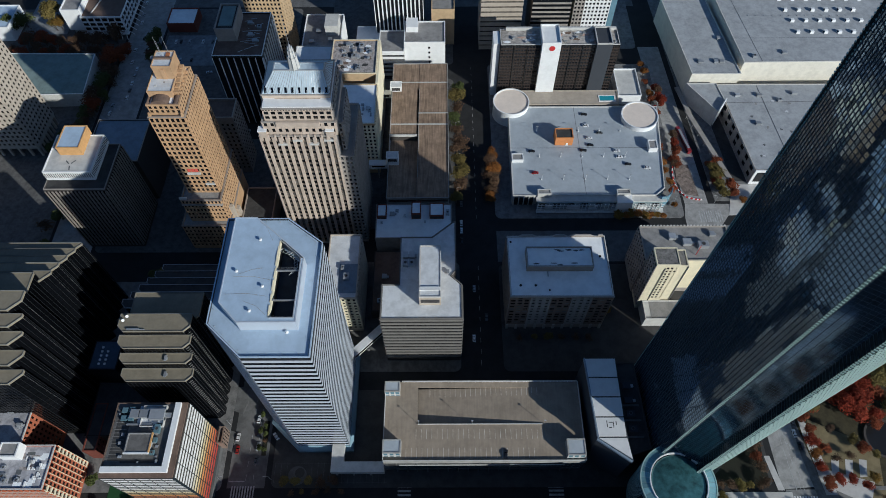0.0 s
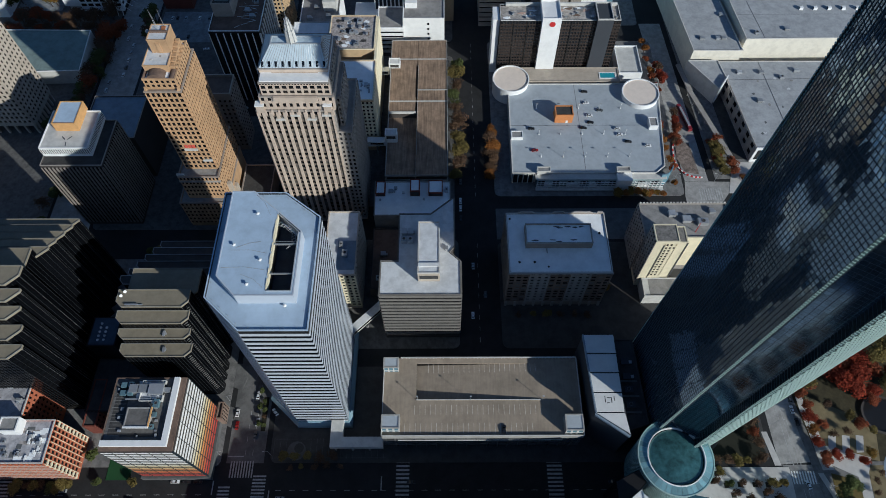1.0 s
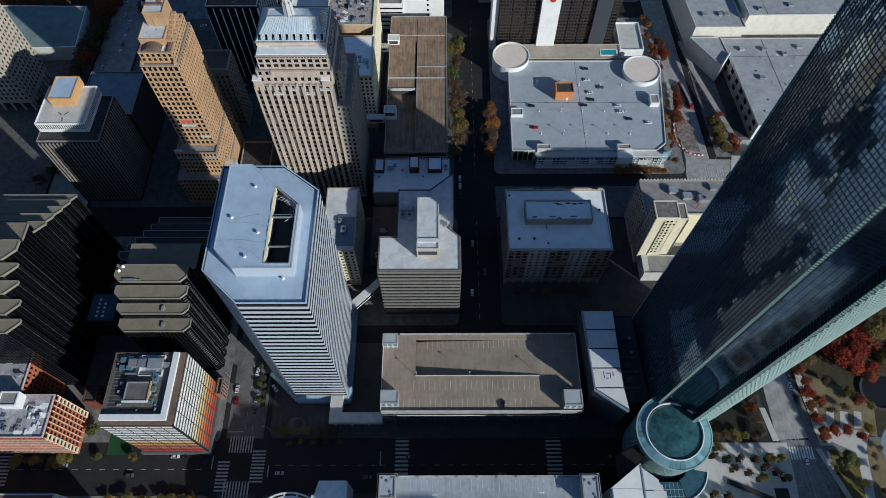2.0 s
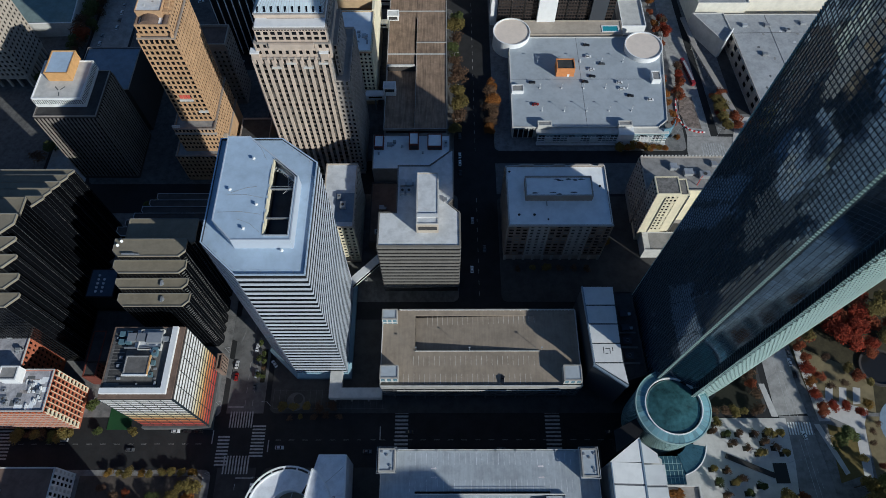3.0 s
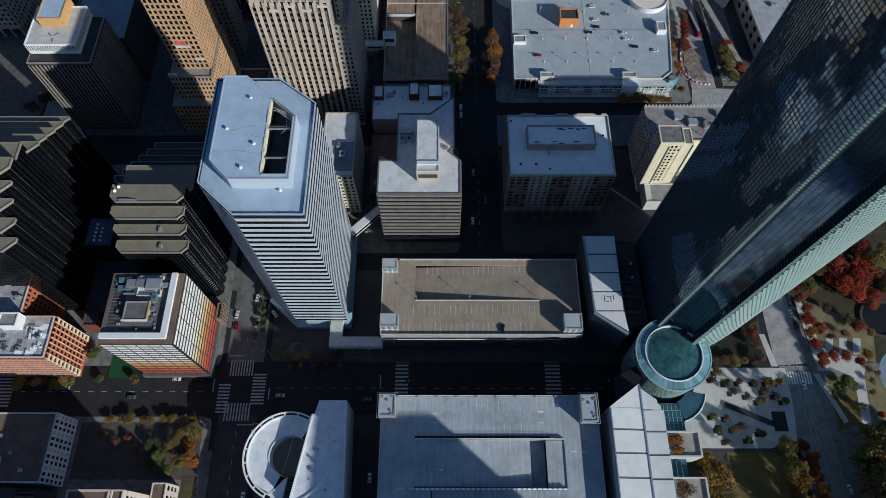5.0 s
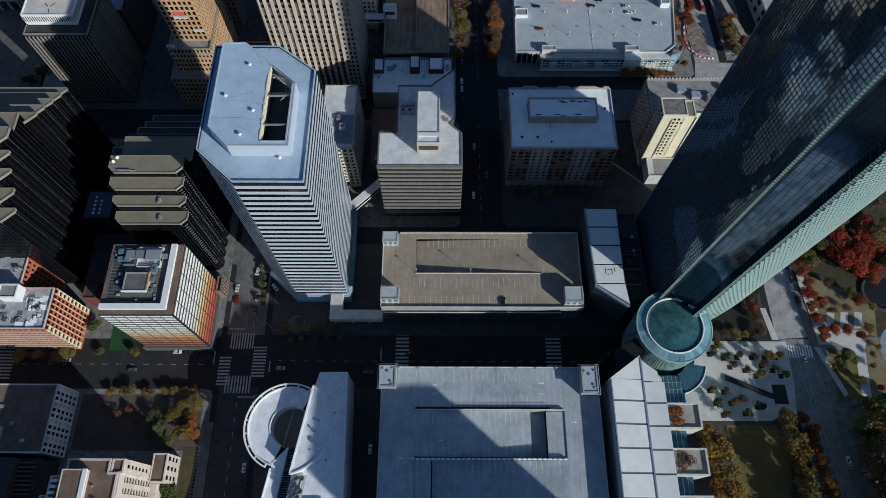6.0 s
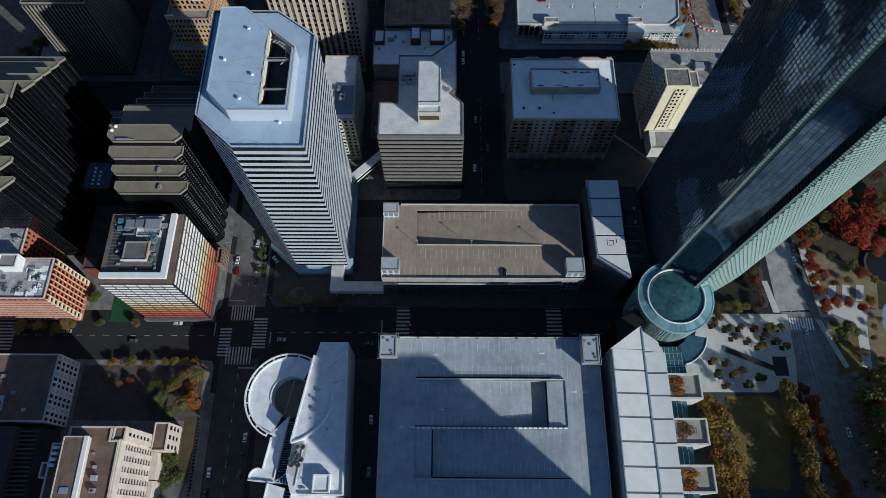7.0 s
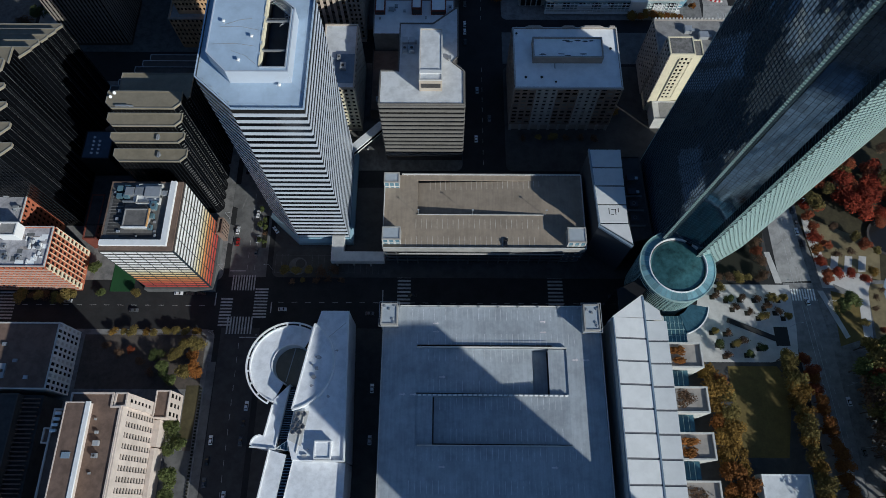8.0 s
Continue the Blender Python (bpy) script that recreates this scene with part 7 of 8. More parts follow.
h = block("tan_building", "small tan brick building beside the white canopy", rect(-6, 12, 424, 446), 34, TAN, ROOFGREY)
h = block("beige_banded_building", "beige building with long horizontal openings", rect(32, 64, 418, 450), 60, BEIGE, ROOFGREY)
bands(h, (32, 418), (64, 418), 4, 58, 12, 3.3, BEIGE, GLASSDARK, 0.5)
h = block("cream_tower", "cream tower with rows of small windows and blue glass corner", rect(104, 136, 424, 452), 70, CREAM, ROOFGREY)
facade(h, (112, 424), (132, 424), 4, 68, 7, 18, 1.6, 1.9, WHITE, GLASSDARK, 0.35, single=False)
part("glass_corner", Build().box(132, 136.4, 423.6, 452, 4, 68), GLASSBLUE, h)
facade(h, (104, 424), (112, 424), 4, 68, 3, 18, 1.6, 1.9, LIMEGREY, GLASSDARK, 0.35, single=False)
h = block("grey_office_building", "dark grey office building beside the cream tower", rect(72, 102, 424, 455), 62, DARKSTONE, ROOFGREY)
bands(h, (72, 424), (102, 424), 4, 60, 14, 1.6, LIMEGREY, GLASSDARK, 0.4)
h = block("beige_tower", "tall beige stone tower with deep square windows standing on slim columns", rect(-345, -284, 306.5, 339), 120, BEIGE, ROOFGREY, z0=8)
facade(h, (-345, 306.5), (-284, 306.5), 10, 118, 18, 27, 1.9, 2.3, BEIGE, GLASSDARK, 0.7, single=False)
facade(h, (-284, 306.5), (-284, 339), 10, 118, 10, 27, 1.9, 2.3, BEIGE, GLASSDARK, 0.7, single=False)
for k in range(9):
    part("column", Build().box(-343 + k * 7.1, -341.6 + k * 7.1, 306.6, 308.0, 0, 8.3), BEIGE, h)
for k in range(8):
    part("column", Build().box(-285.4, -284, 309 + k * 4.0, 310.2 + k * 4.0, 0, 8.3), BEIGE, h)
part("core", Build().box(-335, -294, 315, 333, 0, 8.3), GLASSDARK, h)
h = block("low_teal_building", "low building with a teal-grey flat roof", [(-335, 384), (-297, 355), (-265.5, 356), (-269, 399.5), (-335, 400.5)], 13, PALECON, TEALROOF, rim=0.6, rimmat=WHITE)
h = block("white_parking_garage", "white concrete parking garage with open decks standing on slanted struts", rect(-288.5, -255.5, 434.5, 482), 20, WHITE, ROOFBROWN, z0=4.5, rim=1.0)
facade(h, (-288.5, 434.5), (-255.5, 434.5), 6, 18.6, 6, 3, 4.6, 2.9, WHITE, GLASSDARK, 0.8, single=False)
facade(h, (-255.5, 434.5), (-255.5, 482), 6, 18.6, 9, 3, 4.4, 2.9, WHITE, GLASSDARK, 0.8, single=False)
part("canopy", Build().box(-297, -254.5, 432.8, 436, 3.9, 4.48), WHITE, h)
part("core", Build().box(-282, -262, 442, 474, 0, 4.5), GLASSDARK, h)
for k in range(8):
    part("strut", Build().tube((-286 + 4.2 * k, 431.2, 0), (-287 + 4.2 * k, 435.2, 4.5), 0.28, n=6), WHITE, h)
    part("strut", Build().tube((-252.6, 438 + 5.6 * k, 0), (-255.8, 437 + 5.6 * k, 4.5), 0.28, n=6), WHITE, h)
part("stair_tower", Build().ring(rect(-304, -288.6, 438, 462), 4.5, 24, 0.6), WHITE, h)
part("stair_roof", Build().box(-303.4, -289.2, 438.6, 461.4, 22.2, 22.8), ROOFGREY, h)
part("stair_base", Build().box(-302, -290, 440, 460, 0, 4.5), PALECON, h)
part("ramp_kerb", Build().obox((-281, 440), (-274, 474), 0.6, 18.8, 19.8), PALECON, h)
h = block("white_house_block", "small white block with a pale blue roof", rect(-372, -348, 430, 458), 14, WHITE, ROOFBLUE)
h = block("low_brick_shop", "low dark brick shop", rect(-224, -201, 440, 460), 9, HUTRED, STAINED)
h = block("brown_brick_building", "brown brick building with a pale parapet beside the golden tower", rect(-166, -131.6, 291, 308), 55, TAUPE, ROOFBROWN, rim=1.6, rimmat=BEIGE)
facade(h, (-131.6, 291), (-131.6, 308), 3, 52, 6, 13, 1.4, 1.9, TAUPE, GLASSDARK, 0.3, single=False)
facade(h, (-166, 291), (-131.6, 291), 3, 49, 11, 12, 1.4, 1.9, TAUPE, GLASSDARK, 0.3, single=False)
h = block("brown_brick_building", "low brown brick block with rows of windows", rect(-127.6, -108, 240, 266), 15, TAUPE, ROOFDARK)
facade(h, (-127.6, 240), (-108, 240), 2, 13, 7, 3, 1.4, 1.8, TAUPE, GLASSDARK, 0.3, single=False)
h = block("tan_brick_tower", "tan brick tower with window grid", rect(-142, -115, 402, 430), 62, TAN, ROOFGREY)
facade(h, (-115, 402), (-115, 430), 4, 60, 9, 16, 1.4, 1.8, TAN, GLASSDARK, 0.3, single=False)
facade(h, (-142, 402), (-115, 402), 4, 60, 10, 16, 1.5, 1.9, TAN, GLASSDARK, 0.3, single=False)


POOLBLUE = mat("turquoise_pool", (0.05, 0.3, 0.36), 0.1, 0.1, 0.5, 0.1, spec=0.6)


# ---- hotel slab with white stair tower ----
HOTELROOF = mat("weathered_gravel_roof", (0.46, 0.42, 0.38), 0.9, 0.3, 0.7, 0.12, 0.3, stain=0.5)
h = block("hotel_slab", "dark brown hotel slab with window grid and white stair tower", rect(43.8, 127.8, 364.4, 381), 50, BRONZE, HOTELROOF, rim=0.9, rimmat=PALECON)
for x0, x1, n in ((43.8, 72.3, 14), (85.7, 110.8, 12), (122.2, 127.8, 3)):
    facade(h, (x0, 364.4), (x1, 364.4), 6, 48.5, n, 15, 1.5, 1.6, DARKBROWN, GLASSDARK, 0.3, single=False, blinds=GLASSBLIND)
facade(h, (127.8, 364.4), (127.8, 381), 6, 48.5, 6, 15, 1.5, 1.6, DARKBROWN, GLASSDARK, 0.3, single=False)
for x in (53.4, 62.9, 93.8, 102.2):
    part("pilaster", Build().box(x - 0.35, x + 0.35, 363.8, 364.38, 4, 48.6), BRONZE, h)
part("stair_tower", Build().box(72.4, 85.6, 360.6, 380.5, 0, 53.4).ring(rect(72.4, 85.6, 360.6, 380.5), 53.4, 54.6, 0.6), WHITE, h)
part("lift_tower", Build().box(110.9, 122.1, 361.6, 380.0, 0, 52.0), LIFTDARK, h)
part("lift_cap", Build().ring(rect(110.9, 122.1, 361.6, 380.0), 52.0, 53.0, 0.7), PALECON, h)
part("side_tower", Build().box(38.8, 43.4, 366.4, 380, 0, 49), WHITE, h)
part("rear_parapet", Build().box(48.0, 127.0, 380.0, 381.4, 49.2, 51.6), PALECON, h)
solid("round_sign", Build().tube((79.6, 360.35, 49.6), (79.6, 360.62, 49.6), 2.1, n=20), REDPAINT, "round red sign on a white stair tower", "sign")
rng = random.Random(52)
for k in range(20):
    x, y = rng.uniform(47, 125), rng.uniform(367, 378)
    part("roof_patch", Build().prism([(x + rng.uniform(1.5, 4.5) * math.cos(q), y + rng.uniform(0.6, 1.6) * math.sin(q)) for q in [i * 0.78 for i in range(8)]], 49.1, 49.204 + 0.004 * k), (ROOFGREY, STAINED, ROOFBROWN, PINKSTONE)[k % 4], h)
for k in range(26):
    x = rng.uniform(46, 125)
    if not (71 < x < 87 or 109.5 < x < 123.5):
        unit(x, rng.choice((367, 371.5, 376.5)) + rng.uniform(-0.8, 0.8), 49.15, rng.uniform(0.8, 2.4), rng.uniform(0.8, 2.2), rng.uniform(0.5, 1.8))
h = block("hotel_podium", "low podium roof in front of the hotel slab", rect(62, 134, 347.5, 361.8), 9, BEIGE, BEIGE, rim=0.5)
pool = thing("hotel_pool", "small turquoise swimming pool on a podium terrace", "pool", 125, 355, 8.6)
part("water", Build().box(120, 131, 351, 356, 8.5, 8.62), POOLBLUE, pool)
part("kerb", Build().ring(rect(119.2, 131.8, 350.2, 356.8), 8.5, 8.8, 0.8), WHITE, pool)
h = block("small_white_building", "small white walled roof terrace", rect(134.5, 152, 356, 385), 9, WHITE, PALECON, rim=1.2)


FRONTGLASS = mat("greenish_shop_glass", (0.34, 0.42, 0.43), 0.2, 0.5, 0.25, 0.15, metal=0.2, spec=0.6)


# ---- white parking roof with helical ramps ----
h = block("retail_garage", "large pale roofed parking building with two round ramp drums", [(49.5, 262), (146, 262), (152.8, 268), (161, 344), (50.8, 344)], 10, PALECON, ROOFSTEEL, rim=0.7, rimmat=PALECON)
part("glazed_front", Build().box(66, 150, 257.0, 262, 0.2, 8.4), FRONTGLASS, h)
for k in range(3):
    part("front_rail", Build().box(65.8, 151, 255.6, 256.0, 2.6 + 2.2 * k, 2.9 + 2.2 * k), WHITE, h)
for x0, x1 in ((71, 76), (86, 95), (101, 106), (134, 141)):
    part("front_panel", Build().box(x0, x1, 256.2, 256.9, 0.4, 5.6), WHITE, h)
part("front_ledge", Build().box(65.5, 151.5, 253.6, 256.6, 1.2, 1.6), PALECON, h)
part("curved_screen", Build().prism(arc(149, 268, 9, -90, -5, 8) + arc(149, 268, 8.5, -5, -90, 8), 0.2, 11.2, True), GLASSBLUE, h)
for k in range(34):
    part("front_fin", Build().box(66 + k * 2.5, 66.3 + k * 2.5, 255.2, 255.7, 0.2, 8.8), WHITE, h)
for k in range(9):
    part("dark_pane", Build().box(67 + k * 9.5, 71.5 + k * 9.5, 256.85, 256.98, 3.2, 7.6), GLASSDARK, h)
part("canopy", Build().box(65, 152.5, 257.6, 262, 8.4, 8.9), PALECON, h)
part("white_bay", Build().box(119, 129, 254.9, 262, 0.2, 10.6), WHITE, h)
part("recess", Build().box(50, 64, 261.4, 261.9, 0.4, 8.0), GLASSDARK, h)
for k in range(5):
    part("pillar", Build().box(50 + k * 3.4, 50.6 + k * 3.4, 261.0, 262, 0, 9), PALECON, h)
part("expansion_joint", Build().box(50.5, 160, 304.2, 304.5, 9.302, 9.33).box(99, 99.3, 262.6, 343.5, 9.302, 9.33), SEAM, h)
for cx, cy in ((53, 346), (145.5, 332)):
    t = thing("ramp_drum", "round white concrete ramp drum with a flat lid", "ramp", cx, cy, 0, "ramp drums")
    part("wall", Build().ring(arc(cx, cy, 13.1, 0, 352.5, 47), 0, 13.4, 0.6), WHITE, t)
    part("lid", Build().prism(arc(cx, cy, 12.5, 0, 352.5, 47), 12.2, 12.8, True), DRUMLID, t)
    part("rim", Build().ring(arc(cx, cy, 13.4, 0, 352.5, 47), 12.9, 13.5, 0.7), WHITE, t)
s = block("stair_head", "orange painted stair head on the parking roof", rect(81.8, 94.2, 306.7, 316), 17, ORANGEPAINT, ROOFDARK, z0=9.25, rim=0.6, under=h)
part("door", Build().box(89.5, 91, 306.5, 306.7, 9.3, 11.6), WHITE, s)
s = block("stair_head", "small white stair head at the roof edge", rect(50.5, 58.5, 291, 297), 12.2, WHITE, ROOFGREY, z0=9.25, rim=0.4, under=h)
for x, y in ((66, 261), (119, 261)):
    s = block("stair_head", "small pale stair head above the glazed front", rect(x, x + 9, y, y + 4), 13, PALECON, ROOFGREY, z0=9.0, rim=0.4, under=h)
s = block("stair_head", "white stair head with louvres beside the ramp drum", rect(147, 153, 300, 308), 13.5, WHITE, ROOFGREY, z0=9.25, rim=0.4, under=h)
for x in (70, 85, 100, 115, 130):
    for y in (276, 296, 320):
        p = thing("lamp_post", "slim white parking lamp post", "lamp post", x, y, 9.3, "parking lamps")
        part("pole", Build().tube((x, y, 9.3), (x, y, 14.5), 0.12, 0.08, 6), WHITE, p)
        part("base", Build().tube((x, y, 9.25), (x, y, 9.9), 0.45, n=8), WHITE, p)
        part("head", Build().box(x - 0.9, x + 0.9, y - 0.2, y + 0.2, 14.4, 14.6), METAL, p)


# ---- convention centre ----
h = block("convention_centre", "huge flat grey convention centre roof with cream walls", [(215.2, 279.5), (300, 279.5), (330, 362), (207.2, 362), (209.8, 345)], 14.5, PALECON, ROOFCONV, rim=0.5, rimmat=LIMEGREY)
CONV = h
facade(h, (209.8, 345), (215.2, 279.5), 1, 13, 7, 2, 4.2, 3.4, LIMEGREY, GLASSDARK, 0.4)
s = block("street_wing", "narrow grey wing along the street with white end wall", [(184.5, 362), (201.5, 333), (209.4, 344.6), (207.0, 362)], 15.5, PALECON, ROOFCONV, rim=0.6, under=h)
part("end_wall", Build().obox((201.9, 332.6), (210.2, 344.4), 0.6, 2, 17.5), WHITE, h)
part("yard_floor", Build().prism([(202.0, 332), (209.2, 343), (214.6, 281), (205, 281)], 0.1, 0.4), ROOFDARK, h)
part("corner_screen", Build().box(215.3, 229, 278.7, 279.4, 0.1, 14.7), WHITE, h)
part("corner_window", Build().box(217.2, 226.5, 278.5, 278.7, 3, 12.4), GLASSDARK, h)
part("roof_seam", Build().obox((242, 280.2), (237, 361.5), 0.3, 13.95, 14.15).obox((210.6, 343), (320, 345), 0.3, 13.95, 14.15), SEAM, h)
h = block("convention_hall", "high hall of the convention centre with cream front wall", [(187.5, 365), (224, 365), (216, 452), (180, 452)], 22, WARMWHITE, ROOFCONV, rim=0.6, rimmat=PALECON)
h = block("convention_hall", "largest hall of the convention centre with rows of roof vents", [(226, 371.5), (420, 374), (420, 470), (219, 470)], 27, WARMWHITE, ROOFCONV, rim=0.6, rimmat=PALECON)
for y, x0, n in ((404.5, 275, 5), (417.8, 274.5, 6), (430.5, 272.7, 6), (444.0, 271.5, 7)):
    for k in range(n):
        v = thing("hall_vent", "white box vent with a dark louvre on the hall roof", "vent", x0 + k * 10.7, y, 26.4, "hall vents")
        x = x0 + k * 10.7
        part("casing", Build().prism(rect(x - 1.5, x + 1.5, y - 1.3, y + 1.3), 26.35, 28.3, True, top=rect(x - 1.3, x + 1.3, y - 0.9, y + 1.3)), WHITE, v)
        part("louvre", Build().box(x - 1.56, x - 1.48, y - 1.0, y + 1.0, 26.7, 27.9), GLASSDARK, v)
for k in range(14):
    x = 236 + k * 6.4
    v = thing("roof_stub", "small grey pipe stub on the hall roof", "vent", x, 424.5, 26.4, "pipe stubs")
    part("pipe", Build().tube((x, 424.5, 26.35), (x, 424.5, 27.0), 0.35, n=7), METAL, v)
part("roof_joint", Build().obox((240, 372.2), (231, 469), 0.35, 26.38, 26.5), SEAM, h)
part("roof_joint", Build().box(226, 419, 398.6, 398.9, 26.38, 26.46), SEAM, h)
for x, y in ((235, 378), (258, 382), (196, 378), (208, 378), (212, 378), (216, 404)):
    unit(x, y, 26.4 if x > 226 else 21.4, 3, 3, 1.6)
for x, y in ((236, 350), (250, 345), (262, 352), (282, 344), (270, 320), (284, 322), (262, 300), (220, 350), (228, 322), (243, 288), (240, 292)):
    unit(x, y, 14.0, 3.4, 2.6, 1.8)
part("canopy", Build().obox((181.5, 368), (185.6, 341), 3.4, 5.0, 5.9).obox((184.4, 343), (201.6, 276), 3.6, 5.0, 6.0), LIMEGREY, thing("street_canopy", "long grey canopy along the convention centre street", "canopy", 198, 310, 0))
rng = random.Random(31)
for k in range(26):
    x, y = rng.uniform(222, 300), rng.uniform(284, 358)
    part("roof_patch", Build().prism([(x + rng.uniform(0.4, 1.8) * math.cos(q), y + rng.uniform(0.4, 1.6) * math.sin(q)) for q in [i * 0.78 for i in range(8)]], 13.9, 14.004 + 0.002 * k), (SOOT, ROOFGREY, ROOFWHITE)[k % 3], CONV)
c = thing("street_canopy", "pale concrete corner canopy posts", "canopy", 208, 272, 0)
for k in range(8):
    f = k / 7
    part("post", Build().tube((184.8 + 16.4 * f, 341 - 63 * f, 0), (184.8 + 16.4 * f, 341 - 63 * f, 5.0), 0.3), CONCRETE, c)


# ---- garden, plaza and lawns ----
TREEDGRASS = mat("trodden_grass", (0.075, 0.062, 0.028), 0.95, 0.3, 0.7, 0.06, 0.4, stain=0.3)
PARKDUST = mat("trodden_park_soil", (0.09, 0.074, 0.062), 0.95, 0.3, 0.6, 0.08, 0.3, stain=0.3)
PARKSOIL = mat("leaf_litter_ground", (0.05, 0.042, 0.02), 0.95, 0.3, 0.8, 0.08, 0.3, stain=0.35)


def sheet(name, poly, z, m, label, category, h=0.05):
    SLABS.append((poly, z))
    return solid(name, Build().prism(poly, 0.1 if ground_at(*poly[0]) > 0.1 else -0.02, z), m, label, category, kind="structure")


sheet("plaza", [(127, 31.5), (170, 31.5), (184.2, 35), (186, 50), (186.6, 73.2), (139, 73.2), (136, 62), (127, 44)], 0.22, PLAZA, "pale stone plaza with square tree pits", "plaza")
sheet("lawn", [(147, -15), (170, -15), (178, 20), (172, 29.5), (147, 29.5)], 0.24, GRASS, "worn green lawn in front of the hall", "lawn")
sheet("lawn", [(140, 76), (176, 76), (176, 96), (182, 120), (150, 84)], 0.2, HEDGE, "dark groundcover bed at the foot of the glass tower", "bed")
sheet("lawn", [(204, 76), (300, 76), (300, 236), (196, 236), (199, 110)], 0.2, PARKSOIL, "dark garden ground with fallen leaves under trees", "park ground")
sheet("lawn", [(206, 112), (240, 96), (236, 76), (205, 84)], 0.24, DRYGRASS, "dry garden lawn with autumn leaves", "lawn")
sheet("lawn", [(228, 74), (300, 74), (300, -40), (238, 0), (226, 40)], 0.24, DRYGRASS, "dry sand-coloured garden ground", "lawn")
sheet("lawn", [(208, 70), (222, 66), (220, 44), (207, 40)], 0.23, GRASS, "small dry lawn between garden paths", "lawn")
sheet("garden_path", [(203, 86), (232, 78), (228, 70), (224, 40), (219.5, 40), (222, 68), (204, 77)], 0.27, PLAZA, "pale stone garden path", "path")
sheet("garden_path", [(201, 70), (204, 70), (213, 45), (210.5, 44)], 0.27, PLAZA, "narrow pale garden path", "path")
sheet("pavement", [(200.6, 112), (203.8, 113), (206.0, 103), (207.7, 92.5), (209.0, 79.2), (210.4, 71.5), (204.2, 71.5), (203.4, 79), (202.3, 92.6), (201.0, 103)], 0.28, PLAZA, "pale stone pavement along the garden street", "pavement")
for k in range(3):
    sheet("garden_path", [(210.0 + 7.5 * k, 80.5), (214.0 + 7.5 * k, 80.8), (216.5 + 7.5 * k, 89.5), (212.5 + 7.5 * k, 90.0)], 0.28, PLAZA, "pale stone garden terrace between planting", "path")
sheet("water", arc(252, 68, 16, 90, 250, 16), 0.26, BLUEROOF, "grey-blue garden pool", "pool")
sheet("lawn", rect(-175.2, -162.6, 67.4, 84), 0.24, TURF, "bright green turf patch beside the graded building", "lawn")
sheet("lawn", [(-183, 44), (-120, 44), (-120, -62), (-124, -62), (-124, 16), (-183, 16)], 0.22, PARKDUST, "shaded park ground with leaves", "park ground")
sheet("lawn", [(-126.6, 18), (-119.6, 18), (-120.4, -8), (-126.6, -8)], 0.24, TREEDGRASS, "worn grass patch beside the courthouse", "lawn")
sheet("pavement", rect(-132, -119.8, -62, -13.5), 0.245, ROADCON, "grey paved forecourt beside the courthouse", "paving")
sheet("pavement", rect(-117.6, -113.4, -62, 30), 0.2, ROADCON, "worn grey pavement along the street by the courthouse", "pavement")
b = Build()
for k in range(46):
    b.box(-119.4, -118.4, 16 - 1.6 * k, 16.9 - 1.6 * k, 0.15, 0.8)
solid("planter_row", b, HEDGE, "row of small clipped shrubs along the pavement", "shrubs", kind="stuff")
sheet("pavement", [(176.5, 92), (179.5, 92), (183, 74), (179.5, 74)], 0.21, PLAZA, "pale stone pavement beside the groundcover bed", "pavement")
c0 = (-76.1, 82.4)
sheet("pavement", arc(*c0, 5.0, 0, 350, 35), 0.175, ROADCON, "round pale paving motif at the tower corner", "paving")
sheet("pavement", arc(c0[0] + 1.2, c0[1] + 1.4, 2.6, 0, 340, 17), 0.18, PAVING, "grey inner round of the paving motif", "paving")
sheet("planter_bed", [(-97.4, 112), (-94.6, 112), (-94.6, 93), (-97.0, 93)], 0.26, HEDGE, "narrow planted median bed in the street", "planter")
LOTGREY = mat("faded_lot_concrete", (0.24, 0.25, 0.26), 0.9, 0.3, 0.4, 0.06, 0.1, stain=0.35)
solid("car_park", Build().prism([(-346, 438), (-309, 438), (-309, 500), (-346, 500)], -0.02, 0.17), LOTGREY, "pale worn open car park surface", "car park", kind="structure")
solid("car_park", Build().prism([(-224, 400), (-158, 400), (-158, 436), (-224, 436)], -0.02, 0.17), LOTGREY, "worn grey open car park beside the street", "car park", kind="structure")
joints = thing("paving_joints", "thin pale joints in the dark pavement", "paving", -60, 82, 0.16, kind="structure")
jm = Build().box(-0.06, 0.06, 0, 11.0, 0.158, 0.168).mesh("paving_joint", ROADCON)
for k in range(19):
    x = -88.5 + 3.3 * k
    if abs(x + 76) > 5.5:
        piece("paving_joint", jm, joints, pose(x, 78.2, 0))
jx = Build().box(-88, -28, -0.06, 0.06, 0.158, 0.168).mesh("paving_joint", ROADCON)
for y in (78.6, 88.6):
    piece("paving_joint", jx, joints, pose(0, y, 0))
pit = thing("plaza_wall", "low dark stone wall crossing the plaza", "wall", 160, 55, 0.2)
part("wall", Build().obox((150.5, 53.6), (174, 43.6), 2.4, 0.1, 1.3), BLACK, pit)
part("wall", Build().box(174, 181, 40, 50, 0.1, 0.5), BLACK, pit)
pavilion = block("garden_pavilion", "low pavilion with a plain white roof", rect(151.5, 174, -48, -22.8), 8, WHITE, ROOFWHITE, rim=0.3)
part("glass_side", Build().box(174.05, 175.5, -48, -22.8, 0, 7.2), GLASSBLUE, pavilion)
plinth = thing("garden_dome", "dark oval seating bowl in the garden", "bowl", 245, 101, 0.2)
part("bowl", Build().ring(arc(245, 101, 11, 0, 345, 23), 0.1, 1.4, 1.2), DARKSTONE, plinth)
